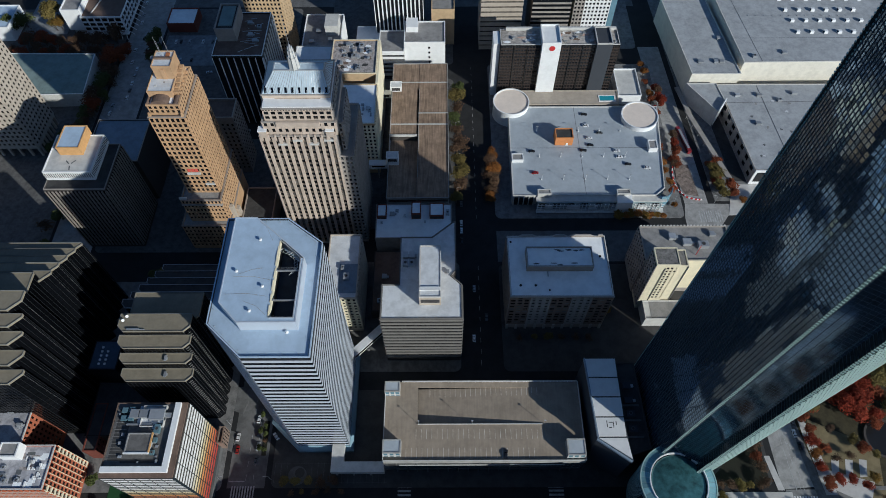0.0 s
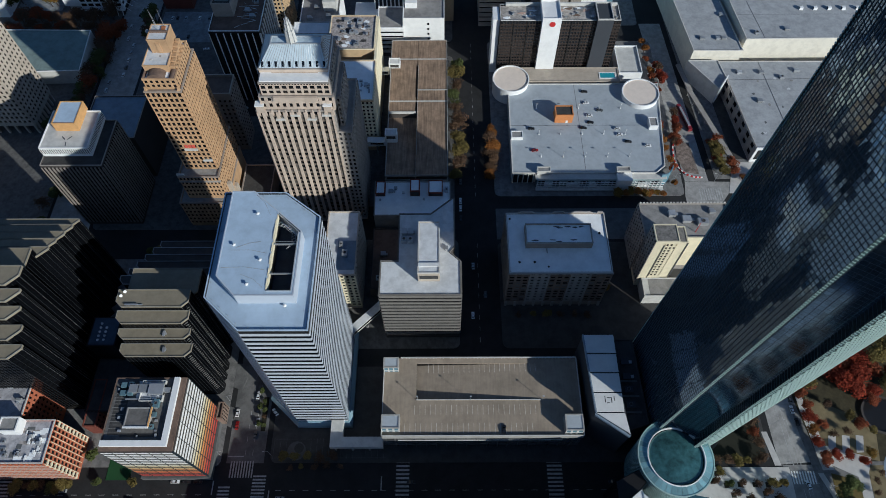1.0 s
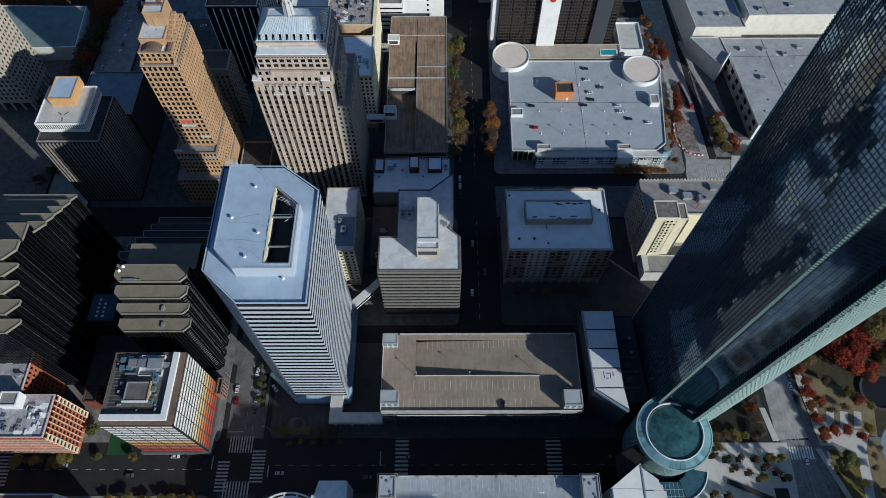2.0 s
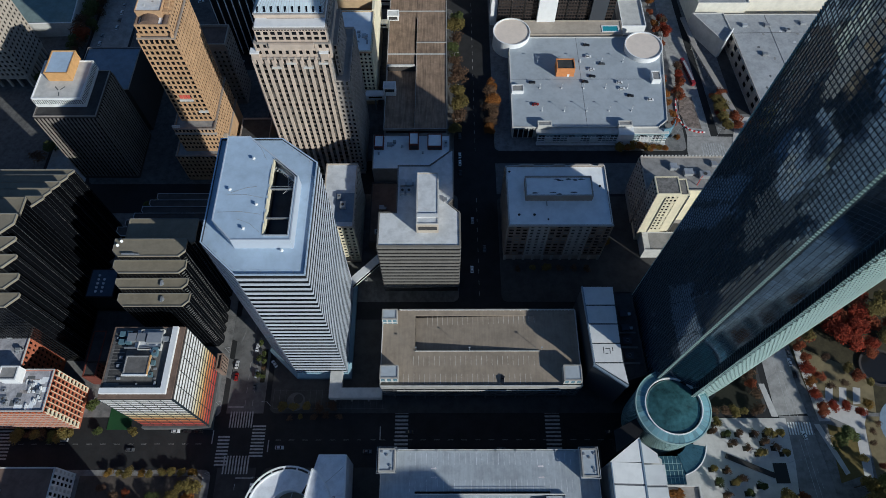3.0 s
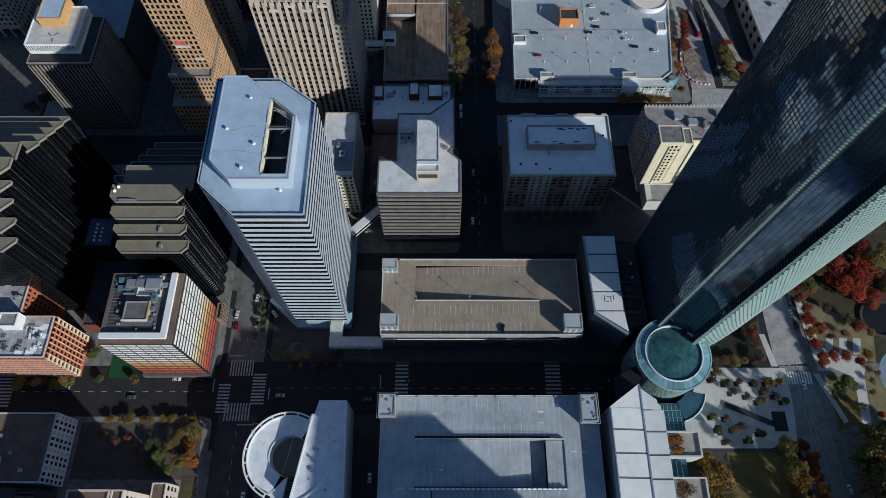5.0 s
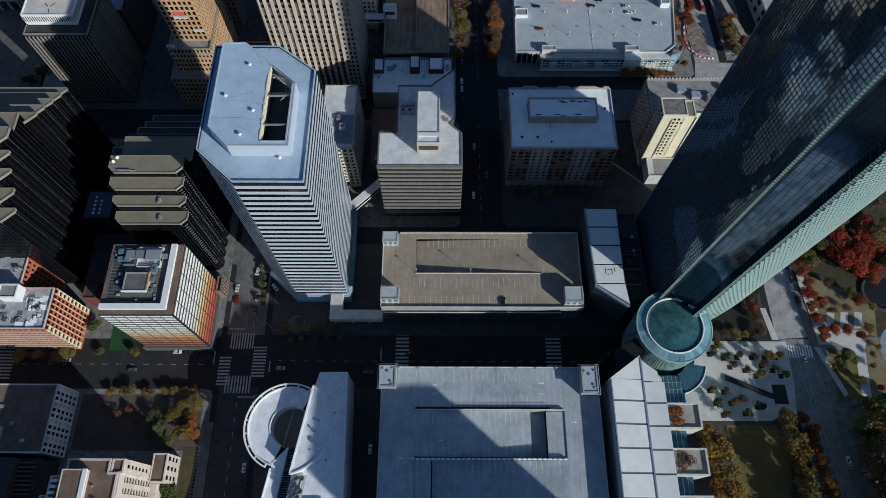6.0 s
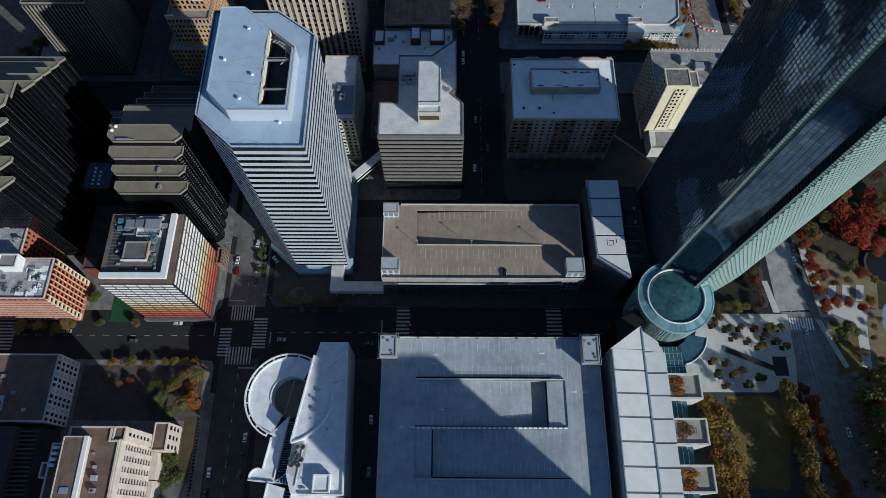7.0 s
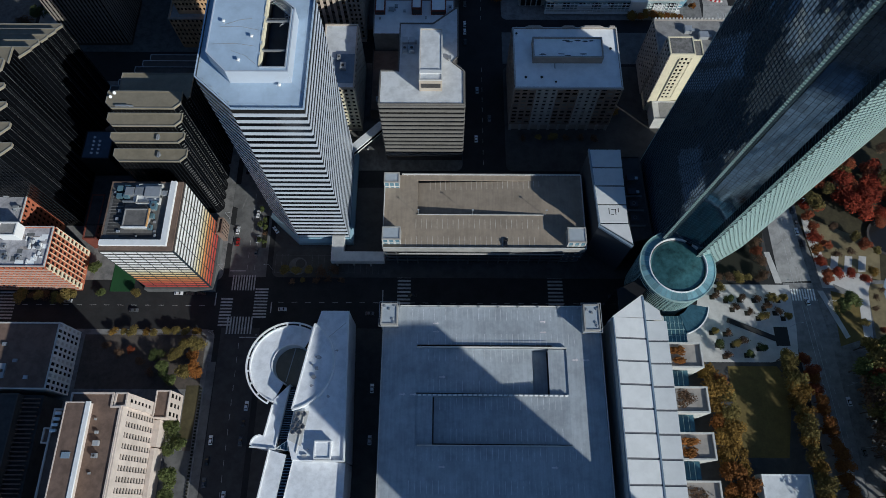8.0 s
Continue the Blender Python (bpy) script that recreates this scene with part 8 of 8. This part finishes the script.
part("floor", Build().prism(arc(245, 101, 9.6, 0, 345, 23), 0.1, 0.5), BRONZE, plinth)


# ---- trees ----
def leafmat(name, c):
    return mat(name, c, 0.85, 0.35, 1.2, 0.15, spec=0.2, rnd=0.22, island=0.3)


LEAF = {"orange": leafmat("orange_leaves", (0.2, 0.08, 0.018)), "red": leafmat("red_leaves", (0.2, 0.032, 0.013)), "rust": leafmat("rust_leaves", (0.2, 0.055, 0.022)),
        "yellow": leafmat("yellow_leaves", (0.17, 0.1, 0.02)), "green": leafmat("dull_green_leaves", (0.075, 0.09, 0.028)), "brown": leafmat("brown_leaves", (0.1, 0.06, 0.035)), "olive": leafmat("olive_leaves", (0.14, 0.108, 0.032))}
WORDS = {"orange": "orange", "red": "deep red", "rust": "rust-red", "yellow": "golden yellow", "green": "dull green", "brown": "sparse brown", "olive": "olive"}


def crown_mesh(seed, height, radius, count, size):
    """Leaf clumps spread over several uneven lobes."""
    rng = random.Random(seed)
    b = Build()
    lobes = []
    for k in range(rng.randint(6, 9)):
        a, d = rng.uniform(0, 6.28), rng.uniform(0.1, 0.62) * radius
        lobes.append((Vector((d * math.cos(a), d * math.sin(a), height * rng.uniform(0.42, 0.82))), radius * rng.uniform(0.34, 0.56)))
    for k in range(count):
        c, r = lobes[rng.randrange(len(lobes))]
        d = Vector((rng.gauss(0, 1), rng.gauss(0, 1), rng.gauss(0, 1) * 0.9)).normalized()
        p = c + d * r * rng.uniform(0.45, 1.08)
        u = Vector((rng.gauss(0, 1), rng.gauss(0, 1), rng.gauss(0, 0.6))).normalized()
        w = u.cross(d + Vector((0, 0, 0.5))).normalized()
        s = size * rng.uniform(0.6, 1.3)
        q = p + u * s * 0.25 + d * s * 0.3
        b.face(p - u * s * 0.5, q - w * s * 0.45, p + u * s * 0.6, q + w * s * 0.4)
    return b


def make_tree(seed, kind, height, radius, count=420, size=0.75):
    t = thing("tree", WORDS[kind] + " leaved street tree in autumn", "tree", 0, 0, 0, kind + " trees")
    rng = random.Random(seed)
    b = Build()
    b.tube((0, 0, -0.1), (0.1, 0, height * 0.34), 0.22, 0.15, 7)
    for k in range(5):
        a = k * 1.26 + rng.uniform(-0.3, 0.3)
        b.tube((0.1, 0, height * (0.26 + 0.05 * k)), (radius * 0.55 * math.cos(a), radius * 0.55 * math.sin(a), height * rng.uniform(0.55, 0.75)), 0.11, 0.04, 5)
    b.tube((0.1, 0, height * 0.33), (0, 0.1, height * 0.8), 0.14, 0.04, 5)
    part("trunk", b, BARK, t)
    part("crown", crown_mesh(seed, height, radius, count, size), LEAF[kind], t)
    return t


SEEDS = {}
for i, kind in enumerate(LEAF):
    SEEDS[kind] = [make_tree(100 + 10 * i + k, kind, 8.0 + k, 3.6 + 0.3 * k, 520 if kind == "brown" else 1200, 0.62) for k in range(2)]
USED = {}


FARTREES = []


def tree(kind, x, y, scale=1.0, z=None):
    z = ground_at(x, y)
    scale *= 1.3
    if y > 300 or x < -240:
        FARTREES.append((kind, pose(x, y, z, 0, 0, (x * 37 + y * 19) % 360) @ Matrix.Diagonal((scale, scale, scale * 0.8, 1))))
        return None
    squash = 1.5 if x > 205 and y < 42 else 1.15 if x > 165 and y < 40 or 140 < x < 186 and 30 < y < 75 else 0.66
    k = USED.get(kind, 0)
    USED[kind] = k + 1
    rng = random.Random(int(x * 13 + y * 7))
    m = pose(x, y, z, 0, 0, rng.uniform(0, 360))
    src = SEEDS[kind][k % 2]
    if k < 2:
        src.matrix_basis = m @ Matrix.Diagonal((scale, scale, scale * squash, 1))
        return src
    keep = src.scale.copy()
    k = scale * rng.uniform(0.9, 1.1)
    src.scale = (k, k, k * squash)
    t = copy_thing(src, m)
    src.scale = keep
    return t


rng = random.Random(21)


def along(kinds, a, b, n, s=1.0, jit=0.8):
    for i in range(n):
        f = (i + 0.5) / n
        tree(kinds[rng.randrange(len(kinds))], a[0] + (b[0] - a[0]) * f + rng.uniform(-jit, jit), a[1] + (b[1] - a[1]) * f + rng.uniform(-jit, jit), s * rng.uniform(0.85, 1.15))


# rows beside the lawn and along the southern street
along(["yellow", "orange", "yellow"], (134, 30), (141, -50), 10, 1.3, 0.9)
along(["orange", "yellow", "olive"], (140.5, 26), (147.5, -50), 9, 1.15, 0.8)
along(["olive", "olive", "yellow"], (172.8, 35), (181, -52), 20, 1.12, 0.5)
along(["rust", "orange", "orange"], (183.4, 34), (196.5, -52), 17, 0.95, 0.4)
along(["brown", "brown", "rust"], (174, 76), (168, 110), 6, 0.8, 1.5)
along(["olive", "brown"], (146, 76.5), (172, 76.5), 5, 0.7, 0.5)
along(["rust", "orange", "red"], (200.5, 130), (206, 76), 8, 0.85, 1.5)
for x, y in ((151.4, 63.9), (158.6, 64.4), (166.4, 64.3), (173.2, 64.3), (179.0, 64.3), (154.1, 59.1), (161.6, 57.3), (167.0, 54.5), (170.8, 59.9), (176.2, 57.4), (180.0, 54.5), (144.5, 66.0), (147.5, 70.0),
             (141.5, 46.7), (148.5, 46.0), (143.5, 40.1), (151.3, 40.1), (155.4, 42.2), (157.7, 35.0), (146.5, 34.2), (164.5, 38.4)):
    g = thing("tree_pit", "square dark planting pit in the stone plaza", "tree pit", x, y, 0.22, "tree pits")
    part("frame", Build().ring(rect(x - 1.3, x + 1.3, y - 1.3, y + 1.3), 0.2, 0.32, 0.15), DARKSTONE, g)
    part("soil", Build().box(x - 1.15, x + 1.15, y - 1.15, y + 1.15, 0.18, 0.27), HEDGE, g)
    tree(("brown", "olive", "green", "brown", "olive")[rng.randrange(5)], x, y, 0.6)
for x, y, kind, s in ((228, 118, "red", 1.5), (222, 124, "red", 1.3), (236, 122, "red", 1.4), (243, 114, "red", 1.1), (230, 130, "rust", 1.2), (247, 125, "rust", 1.3), (216, 128, "olive", 1.2), (252, 118, "olive", 1.3), (226, 138, "olive", 1.3),
                      (212, 79, "red", 0.8), (219, 79, "red", 0.75), (226, 76, "red", 0.7), (206, 76, "rust", 0.7), (215, 64, "green", 1.2), (210, 60, "green", 1.0), (231, 80, "yellow", 0.7),
                      (220, 52, "olive", 0.6), (228, 60, "brown", 0.5), (230, 48, "rust", 0.6), (234, 70, "brown", 0.5), (230, 66, "brown", 0.5), (213, 38, "olive", 1.2), (219, 36, "green", 1.3), (226, 35, "green", 1.2), (232, 30, "olive", 1.2), (224, 27, "green", 1.3),
                      (217, 27, "olive", 1.2), (231, 20, "red", 1.0), (237, 24, "red", 1.1), (226, 18, "rust", 1.1), (219, 16, "green", 1.3), (236, 12, "red", 1.0), (229, 8, "olive", 1.2), (223, 4, "green", 1.2), (216, 6, "olive", 1.1), (236, 0, "olive", 1.2), (229, -6, "rust", 1.1),
                      (222, -12, "green", 1.2), (215, -8, "olive", 1.0), (232, -18, "olive", 1.2), (238, -10, "red", 1.0), (224, -26, "green", 1.2), (216, -28, "olive", 1.1), (233, -32, "rust", 1.2), (210, 26, "olive", 0.8), (211, 12, "rust", 0.8), (244, 8, "olive", 1.2), (246, -16, "green", 1.2), (244, 30, "red", 1.0),
                      (224, 132, "red", 1.4), (233, 114, "red", 1.3), (240, 132, "red", 1.3), (250, 134, "olive", 1.4), (258, 126, "rust", 1.3), (256, 140, "olive", 1.4), (244, 142, "red", 1.2), (232, 144, "rust", 1.3), (218, 138, "rust", 1.2), (212, 146, "olive", 1.2), (222, 150, "red", 1.2), (210, 118, "rust", 0.9), (262, 112, "olive", 1.3), (207, 134, "brown", 1.0), (240, 108, "rust", 0.9), (216, 106, "brown", 0.7), (226, 100, "olive", 0.7), (209, 96, "rust", 0.8), (214, 90, "brown", 0.7), (222, 92, "brown", 0.6), (236, 92, "olive", 0.7), (230, 96, "rust", 0.8)):
    tree(kind, x, y, s, 0.2)
along(["green", "olive", "brown"], (208.5, 30), (214, -40), 9, 1.4, 1.2)
along(["olive", "brown", "rust", "green"], (213, 34), (219, -60), 13, 1.6, 1.5)
along(["rust", "red", "brown"], (170.5, 326), (167, 293), 8, 0.75, 1.0)
along(["red", "rust"], (164.5, 300), (170, 292), 3, 0.8, 1.0)
along(["rust", "olive", "red"], (190.5, 296), (194, 266), 6, 1.0, 1.2)
along(["red", "brown"], (165, 372), (166.5, 352), 4, 0.9, 1.0)
rng2 = random.Random(64)
for k in range(24):
    x, y = rng2.uniform(208, 229), rng2.uniform(-42, 40)
    tree(("green", "olive", "brown", "rust", "olive", "yellow", "red")[rng2.randrange(7)], x, y, rng2.uniform(0.9, 1.4))
for k in range(12):
    x, y = rng2.uniform(206, 255), rng2.uniform(120, 155)
    tree(("rust", "red", "olive", "brown", "rust")[rng2.randrange(5)], x, y, rng2.uniform(0.9, 1.4))
along(["brown", "olive", "brown"], (-82, 73.4), (-48, 74.0), 5, 0.45, 0.8)
along(["green", "brown"], (-96.2, 111), (-95.6, 94), 4, 0.38, 0.3)
tree("olive", -318.8, 448.2, 2.6)
tree("green", -344, 447, 1.8)
tree("green", -351, 441, 1.9)
tree("brown", -262, 432, 1.8)
along(["brown", "rust", "brown"], (-340, 424), (-262, 424), 12, 1.5, 4)
along(["brown", "green", "brown"], (-232, 430), (-226, 398), 6, 1.4, 2)
# street trees near the far crossing and along the pedestrian street
along(["orange", "rust", "olive"], (160, 268), (156, 330), 8, 0.8, 1.5)
along(["rust", "olive", "orange"], (193, 300), (206, 258), 7, 0.9, 2.0)
along(["orange", "yellow"], (118, 250.5), (152, 250.5), 8, 0.75, 0.8)
along(["olive", "green", "brown", "olive"], (13, 258), (13, 372), 11, 1.5, 1.6)
along(["orange", "brown", "olive"], (36, 262), (37, 305), 7, 1.25, 1.5)
along(["orange", "rust"], (160, 340), (158, 400), 6, 0.8, 1.5)
along(["olive", "yellow"], (103, 176), (103, 206), 4, 0.7, 0.6)
along(["olive", "brown"], (44, 162), (94, 162), 6, 0.55, 0.6)
tree("orange", 160, 259, 0.6)
tree("red", 213, 262, 0.8)
tree("red", 219, 263, 0.8)
# the park and pavement at the western crossing
along(["yellow", "olive", "olive"], (-170, 45.0), (-122, 45.0), 9, 0.6, 0.6)
for x, y, kind, s in ((-121.5, 25, "orange", 1.15), (-123.5, 32, "orange", 0.9), (-127, 24, "olive", 1.1), (-133, 33, "olive", 0.95), (-138, 26, "green", 1.0), (-129, 38, "olive", 0.9), (-122.5, 38, "olive", 0.95), (-143, 33, "green", 0.85), (-145, 24, "brown", 0.65), (-151, 30, "brown", 0.6), (-134, 20, "green", 1.0), (-157, 36, "rust", 0.5), (-163, 34, "brown", 0.6), (-170, 38, "brown", 0.6),
                      (-128, -4, "green", 1.2), (-124.5, -10, "green", 1.2), (-128.5, -12, "green", 1.1), (-126, -26, "green", 1.3), (-127, -36, "green", 1.3), (-124.5, -40, "green", 1.2)):
    tree(kind, x, y, s)
along(["brown", "olive"], (-86, 78.5), (-52, 78.5), 5, 0.7, 0.6)
along(["olive", "green", "brown"], (-222, 64.0), (-190, 64.0), 7, 0.8, 1.0)
tree("green", -184, 80, 0.9)
tree("green", -178.5, 66, 0.6)
tree("olive", -159.5, 66, 0.6)
along(["green", "olive"], (-186, 205), (-150, 205), 4, 1.0, 1.5)
along(["brown", "rust", "green"], (-262, 318), (-250, 420), 8, 1.1, 3)
along(["brown", "rust", "brown"], (-345, 411), (-250, 411), 14, 1.2, 3)
along(["brown", "rust", "brown", "green"], (-262, 338), (-259, 408), 10, 1.6, 2.5)
along(["olive", "yellow"], (-318, 440), (-312, 446), 2, 1.2, 3)
along(["green", "brown", "green"], (-262, 345), (-276, 296), 7, 1.3, 3)
along(["green", "brown"], (-250, 300), (-262, 215), 8, 1.2, 4)
along(["green", "brown"], (-98.5, 92), (-98.5, 130), 4, 0.5, 0.4)


# ---- far woods and street trees, one mass ----
def far_trees():
    kinds = list(LEAF)
    v, f, mats, count = [], [], [], 0
    for i, (kind, m) in enumerate(FARTREES):
        for child in SEEDS[kind][i % 2].children:
            me = child.data
            v += [tuple(m @ p.co) for p in me.vertices]
            f += [tuple(count + q for q in p.vertices) for p in me.polygons]
            mats += [kinds.index(kind) if child.name.startswith("crown") else len(kinds)] * len(me.polygons)
            count += len(me.vertices)
    me = bpy.data.meshes.new("far_trees")
    me.from_pydata(v, [], f)
    for k in kinds:
        me.materials.append(LEAF[k])
    me.materials.append(BARK)
    me.polygons.foreach_set("material_index", mats)
    me.update()
    tagged(new("far_trees", me), "autumn street trees and woods far away", "trees", kind="stuff")


far_trees()


# ---- planted terraces ----
for y in (24.0, -17.8):
    for k in (3.5, 8.2):
        g = solid("terrace_planting", crown_mesh(int(900 + y + k), 2.0, 2.0, 420, 0.6), LEAF["orange"], "orange grasses in a planted terrace bed", "planting", kind="stuff")
        g.matrix_basis = Matrix.Translation((114.5, y + k, 21.2)) @ Matrix.Diagonal((2.3, 1.35, 0.9, 1))
for y in (3.0, -38.6):
    g = solid("terrace_planting", crown_mesh(int(950 + y), 2.0, 3.0, 420, 0.5), LEAF["brown"], "dry brown shrubs in a planted terrace bed", "planting", kind="stuff")
    g.matrix_basis = Matrix.Translation((115.5, y + 6, 21.0)) @ Matrix.Diagonal((2.1, 1.6, 0.6, 1))


# ---- vehicles ----
def paint(name, c):
    return mat(name + "_car_paint", c, 0.3, 0.03, 0.5, 0.1, metal=0.2, spec=0.6)


CARPAINT = {"white": paint("white", (0.75, 0.75, 0.75)), "black": paint("black", (0.015, 0.015, 0.018)), "red": paint("red", (0.3, 0.015, 0.015)), "silver": paint("silver", (0.4, 0.41, 0.43)), "grey": paint("grey", (0.1, 0.105, 0.11))}


def make_car(colour):
    c = thing("car", colour + " parked car on asphalt", "car", 0, 0, 0, "cars")
    body = Build()
    prof = [(-2.25, 0.35), (2.25, 0.35), (2.3, 0.7), (1.2, 0.95), (-1.9, 1.0), (-2.3, 0.85)]
    k = len(prof)
    body.v += [(x, -0.88, z) for x, z in prof] + [(x, 0.88, z) for x, z in prof]
    body.f += [tuple(range(k)), tuple(reversed(range(k, 2 * k)))] + [(i, k + i, k + (i + 1) % k, (i + 1) % k) for i in range(k)]
    part("body", body, CARPAINT[colour], c)
    cab = Build()
    cab.prism([(-1.75, -0.78), (0.95, -0.78), (0.95, 0.78), (-1.75, 0.78)], 0.95, 1.4, top=[(-1.2, -0.62), (0.3, -0.62), (0.3, 0.62), (-1.2, 0.62)])
    part("cabin_glass", cab, GLASSDARK, c)
    part("roof", Build().box(-1.22, 0.32, -0.63, 0.63, 1.39, 1.44), CARPAINT[colour], c)
    for x in (-1.4, 1.4):
        for y in (-0.8, 0.8):
            part("wheel", Build().tube((x, y - 0.1, 0.32), (x, y + 0.1, 0.32), 0.32, n=10), BLACK, c)
    return c


CARS = {k: make_car(k) for k in CARPAINT}
FIRST = set()


def car(colour, x, y, turn=0.0, z=0.0):
    m = pose(x, y, z, 0, 0, turn)
    if colour in FIRST:
        return copy_thing(CARS[colour], m)
    FIRST.add(colour)
    CARS[colour].matrix_basis = m
    return CARS[colour]


deck = 9.3
for colour, x, y, a in (("black", 65, 301, 0), ("red", 66, 281.5, 4), ("white", 106, 325, 0), ("white", 107, 313, 2), ("black", 107, 306.5, 0), ("black", 101.5, 301.5, 0), ("white", 125, 301, 0), ("white", 126, 295.5, 0), ("black", 131, 289, -4), ("black", 106, 336, 0), ("white", 144, 285.5, -6), ("grey", 115, 318, 0)):
    car(colour, x, y, a, deck)
for colour, x, y, a in (("white", -111, 103, 86), ("red", -110.2, 96, 88), ("white", -100.9, 113, 84), ("black", -99.8, 105, 88), ("silver", -99.3, 97.8, 88), ("white", -90.2, 103.4, 128), ("grey", -99.4, 90.5, 88), ("silver", -100.6, 132, 86), ("black", -109.8, 140, 88), ("white", -109.6, 160, 88), ("black", -132, 66.5, 0), ("white", -138, 66.5, 0), ("black", -126, 66.5, 0),
                        ("white", 194.2, 64, 102), ("white", 196.5, 104, 92), ("black", 197.5, 97, 92), ("grey", 197, 110, 92), ("black", 196, 117, 92), ("white", 204.5, 12, 96), ("grey", 206.5, -12, 96),
                        ("white", 14.8, 246, 90), ("white", 14.8, 240, 90), ("grey", 15, 262, 90), ("black", 15, 232, 90),
                        ("white", -95, 8, 88), ("black", -95.5, 0, 88), ("grey", -96, -9, 88), ("white", -92, 24, 88), ("white", -110.5, -8.5, 92), ("black", -111, -18, 92), ("white", -101, -34, 90), ("grey", -111, -28, 92), ("white", -94, 38, 88), ("black", -94, 32, 88),
                        ("red", 164, 352, 96), ("white", 160, 362, 96), ("white", -33, 17, 90), ("grey", -36, 56, 0), ("silver", -33, -8, 90), ("silver", -82, 58, 0), ("black", -14, 66, 180), ("grey", 34, 57, 0), ("black", 92, 66, 180), ("silver", 22, 196, 90), ("grey", 29, 176, 270), ("white", 21, 162, 90), ("black", 108, 228, 0), ("grey", 62, 222, 180), ("white", -104, 150, 90), ("black", -100, 168, 270), ("grey", -160, 57, 0), ("silver", -196, 62, 180),
                        ("white", -240, 396, 90), ("silver", -240, 388, 90), ("white", -240, 380, 90), ("grey", -240, 372, 90), ("white", -240, 364, 90), ("silver", -249, 356, 90), ("white", -249, 348, 90), ("grey", -249, 340, 90),
                        ("white", -318, 470, 20), ("grey", -326, 474, 20), ("silver", -333, 462, 20), ("white", -216, 428, 90), ("black", -212, 428, 90), ("silver", -205, 428, 90), ("white", -194, 428, 90), ("grey", -186, 428, 90), ("white", -219, 406, 90), ("silver", -208, 406, 90), ("black", -199, 406, 90), ("white", -246, 404, 86), ("white", -247, 418, 86), ("black", -243, 432, 88), ("white", -250, 452, 86), ("silver", -251, 462, 86), ("white", -252, 478, 86), ("grey", -236.5, 412, 90), ("white", -182, 392, 14), ("silver", -170, 386, 0), ("white", -152, 410, 0), ("silver", -146, 410, 0), ("white", -134, 410, 0), ("black", -128, 410, 0), ("white", -150, 330, 0), ("silver", -142, 330, 0)):
    car(colour, x, y, a, 0.0)
car("black", 34.3, 87.6, 84, 21.85)
TRAMRED = mat("dark_red_tram_paint", (0.2, 0.02, 0.025), 0.3, 0.05, spec=0.6)
# the red tram at the far crossing
t = thing("tram", "long dark red tram in the street beside the convention centre", "tram", 177.5, 318, 0)
part("body", Build().obox((175.4, 330), (179.8, 306), 2.6, 0.5, 3.3), TRAMRED, t)
part("roof_box", Build().obox((175.9, 327), (179.3, 309), 1.7, 3.3, 3.7), METAL, t)
part("window_band", Build().obox((175.5, 329.5), (179.7, 306.5), 2.64, 1.6, 2.6), GLASSDARK, t)
for f in (0.15, 0.5, 0.85):
    part("bogie", Build().box(175.4 + 4.4 * f - 0.9, 175.4 + 4.4 * f + 0.9, 330 - 24 * f - 1.2, 330 - 24 * f + 1.2, 0.0, 0.6), BLACK, t)
WORKSOIL = mat("dug_up_ground", (0.24, 0.19, 0.16), 0.95, 0.5, 0.5, 0.15, 0.3, stain=0.5)
# works site with barriers in the road
REDWHITE = (REDPAINT, WHITE)
pts = [(167.5, 300), (164.5, 290), (163.8, 280), (166.0, 272), (170.0, 267.4), (175.5, 265.2), (180.5, 265.0)]
k = 0
for (xa, ya), (xb, yb) in zip(pts, pts[1:]):
    for i in range(4):
        f0, f1 = i / 4, (i + 0.9) / 4
        b = thing("road_barrier", ("red", "white")[k % 2] + " plastic road works barrier on the asphalt", "barrier", xa, ya, 0, "road barriers")
        part("shell", Build().obox((xa + (xb - xa) * f0, ya + (yb - ya) * f0), (xa + (xb - xa) * f1, ya + (yb - ya) * f1), 0.7, 0, 1.0), REDWHITE[k % 2], b)
        k += 1
sheet("pavement", [(168, 296), (166, 282), (170, 270), (179, 268), (177, 296)], 0.18, WORKSOIL, "torn up road surface inside the works site", "road works")


# ---- street lamps ----
def street_lamp(x, y, turn=0):
    p = thing("street_lamp", "slim grey street lamp with a curved arm", "street lamp", x, y, ground_at(x, y), "street lamps")
    z = ground_at(x, y)
    e = Vector((math.cos(radians(turn)), math.sin(radians(turn)), 0))
    part("pole", Build().tube((x, y, z), (x, y, 8.5), 0.1, 0.07, 6), METAL, p)
    part("arm", Build().tube((x, y, 8.4), Vector((x, y, 8.9)) + e * 2.2, 0.06, n=5), METAL, p)
    part("head", Build().tube(Vector((x, y, 8.9)) + e * 1.9, Vector((x, y, 8.85)) + e * 2.8, 0.18, 0.12, 6), METAL, p)


for x, y, a in ((-116.5, 80, 0), (-89.5, 80, 180), (-116.5, 44, 0), (-89.5, 42, 180), (-116.5, 110, 0), (-89.5, 130, 180), (182.5, 50, 0), (205, 62, 180), (184, 96, 0), (201, 120, 180), (12, 270, 0), (12, 300, 0), (12, 330, 0), (188, 262, 180), (160, 262, 0), (206, 20, 180), (208, -10, 180)):
    street_lamp(x, y, a)
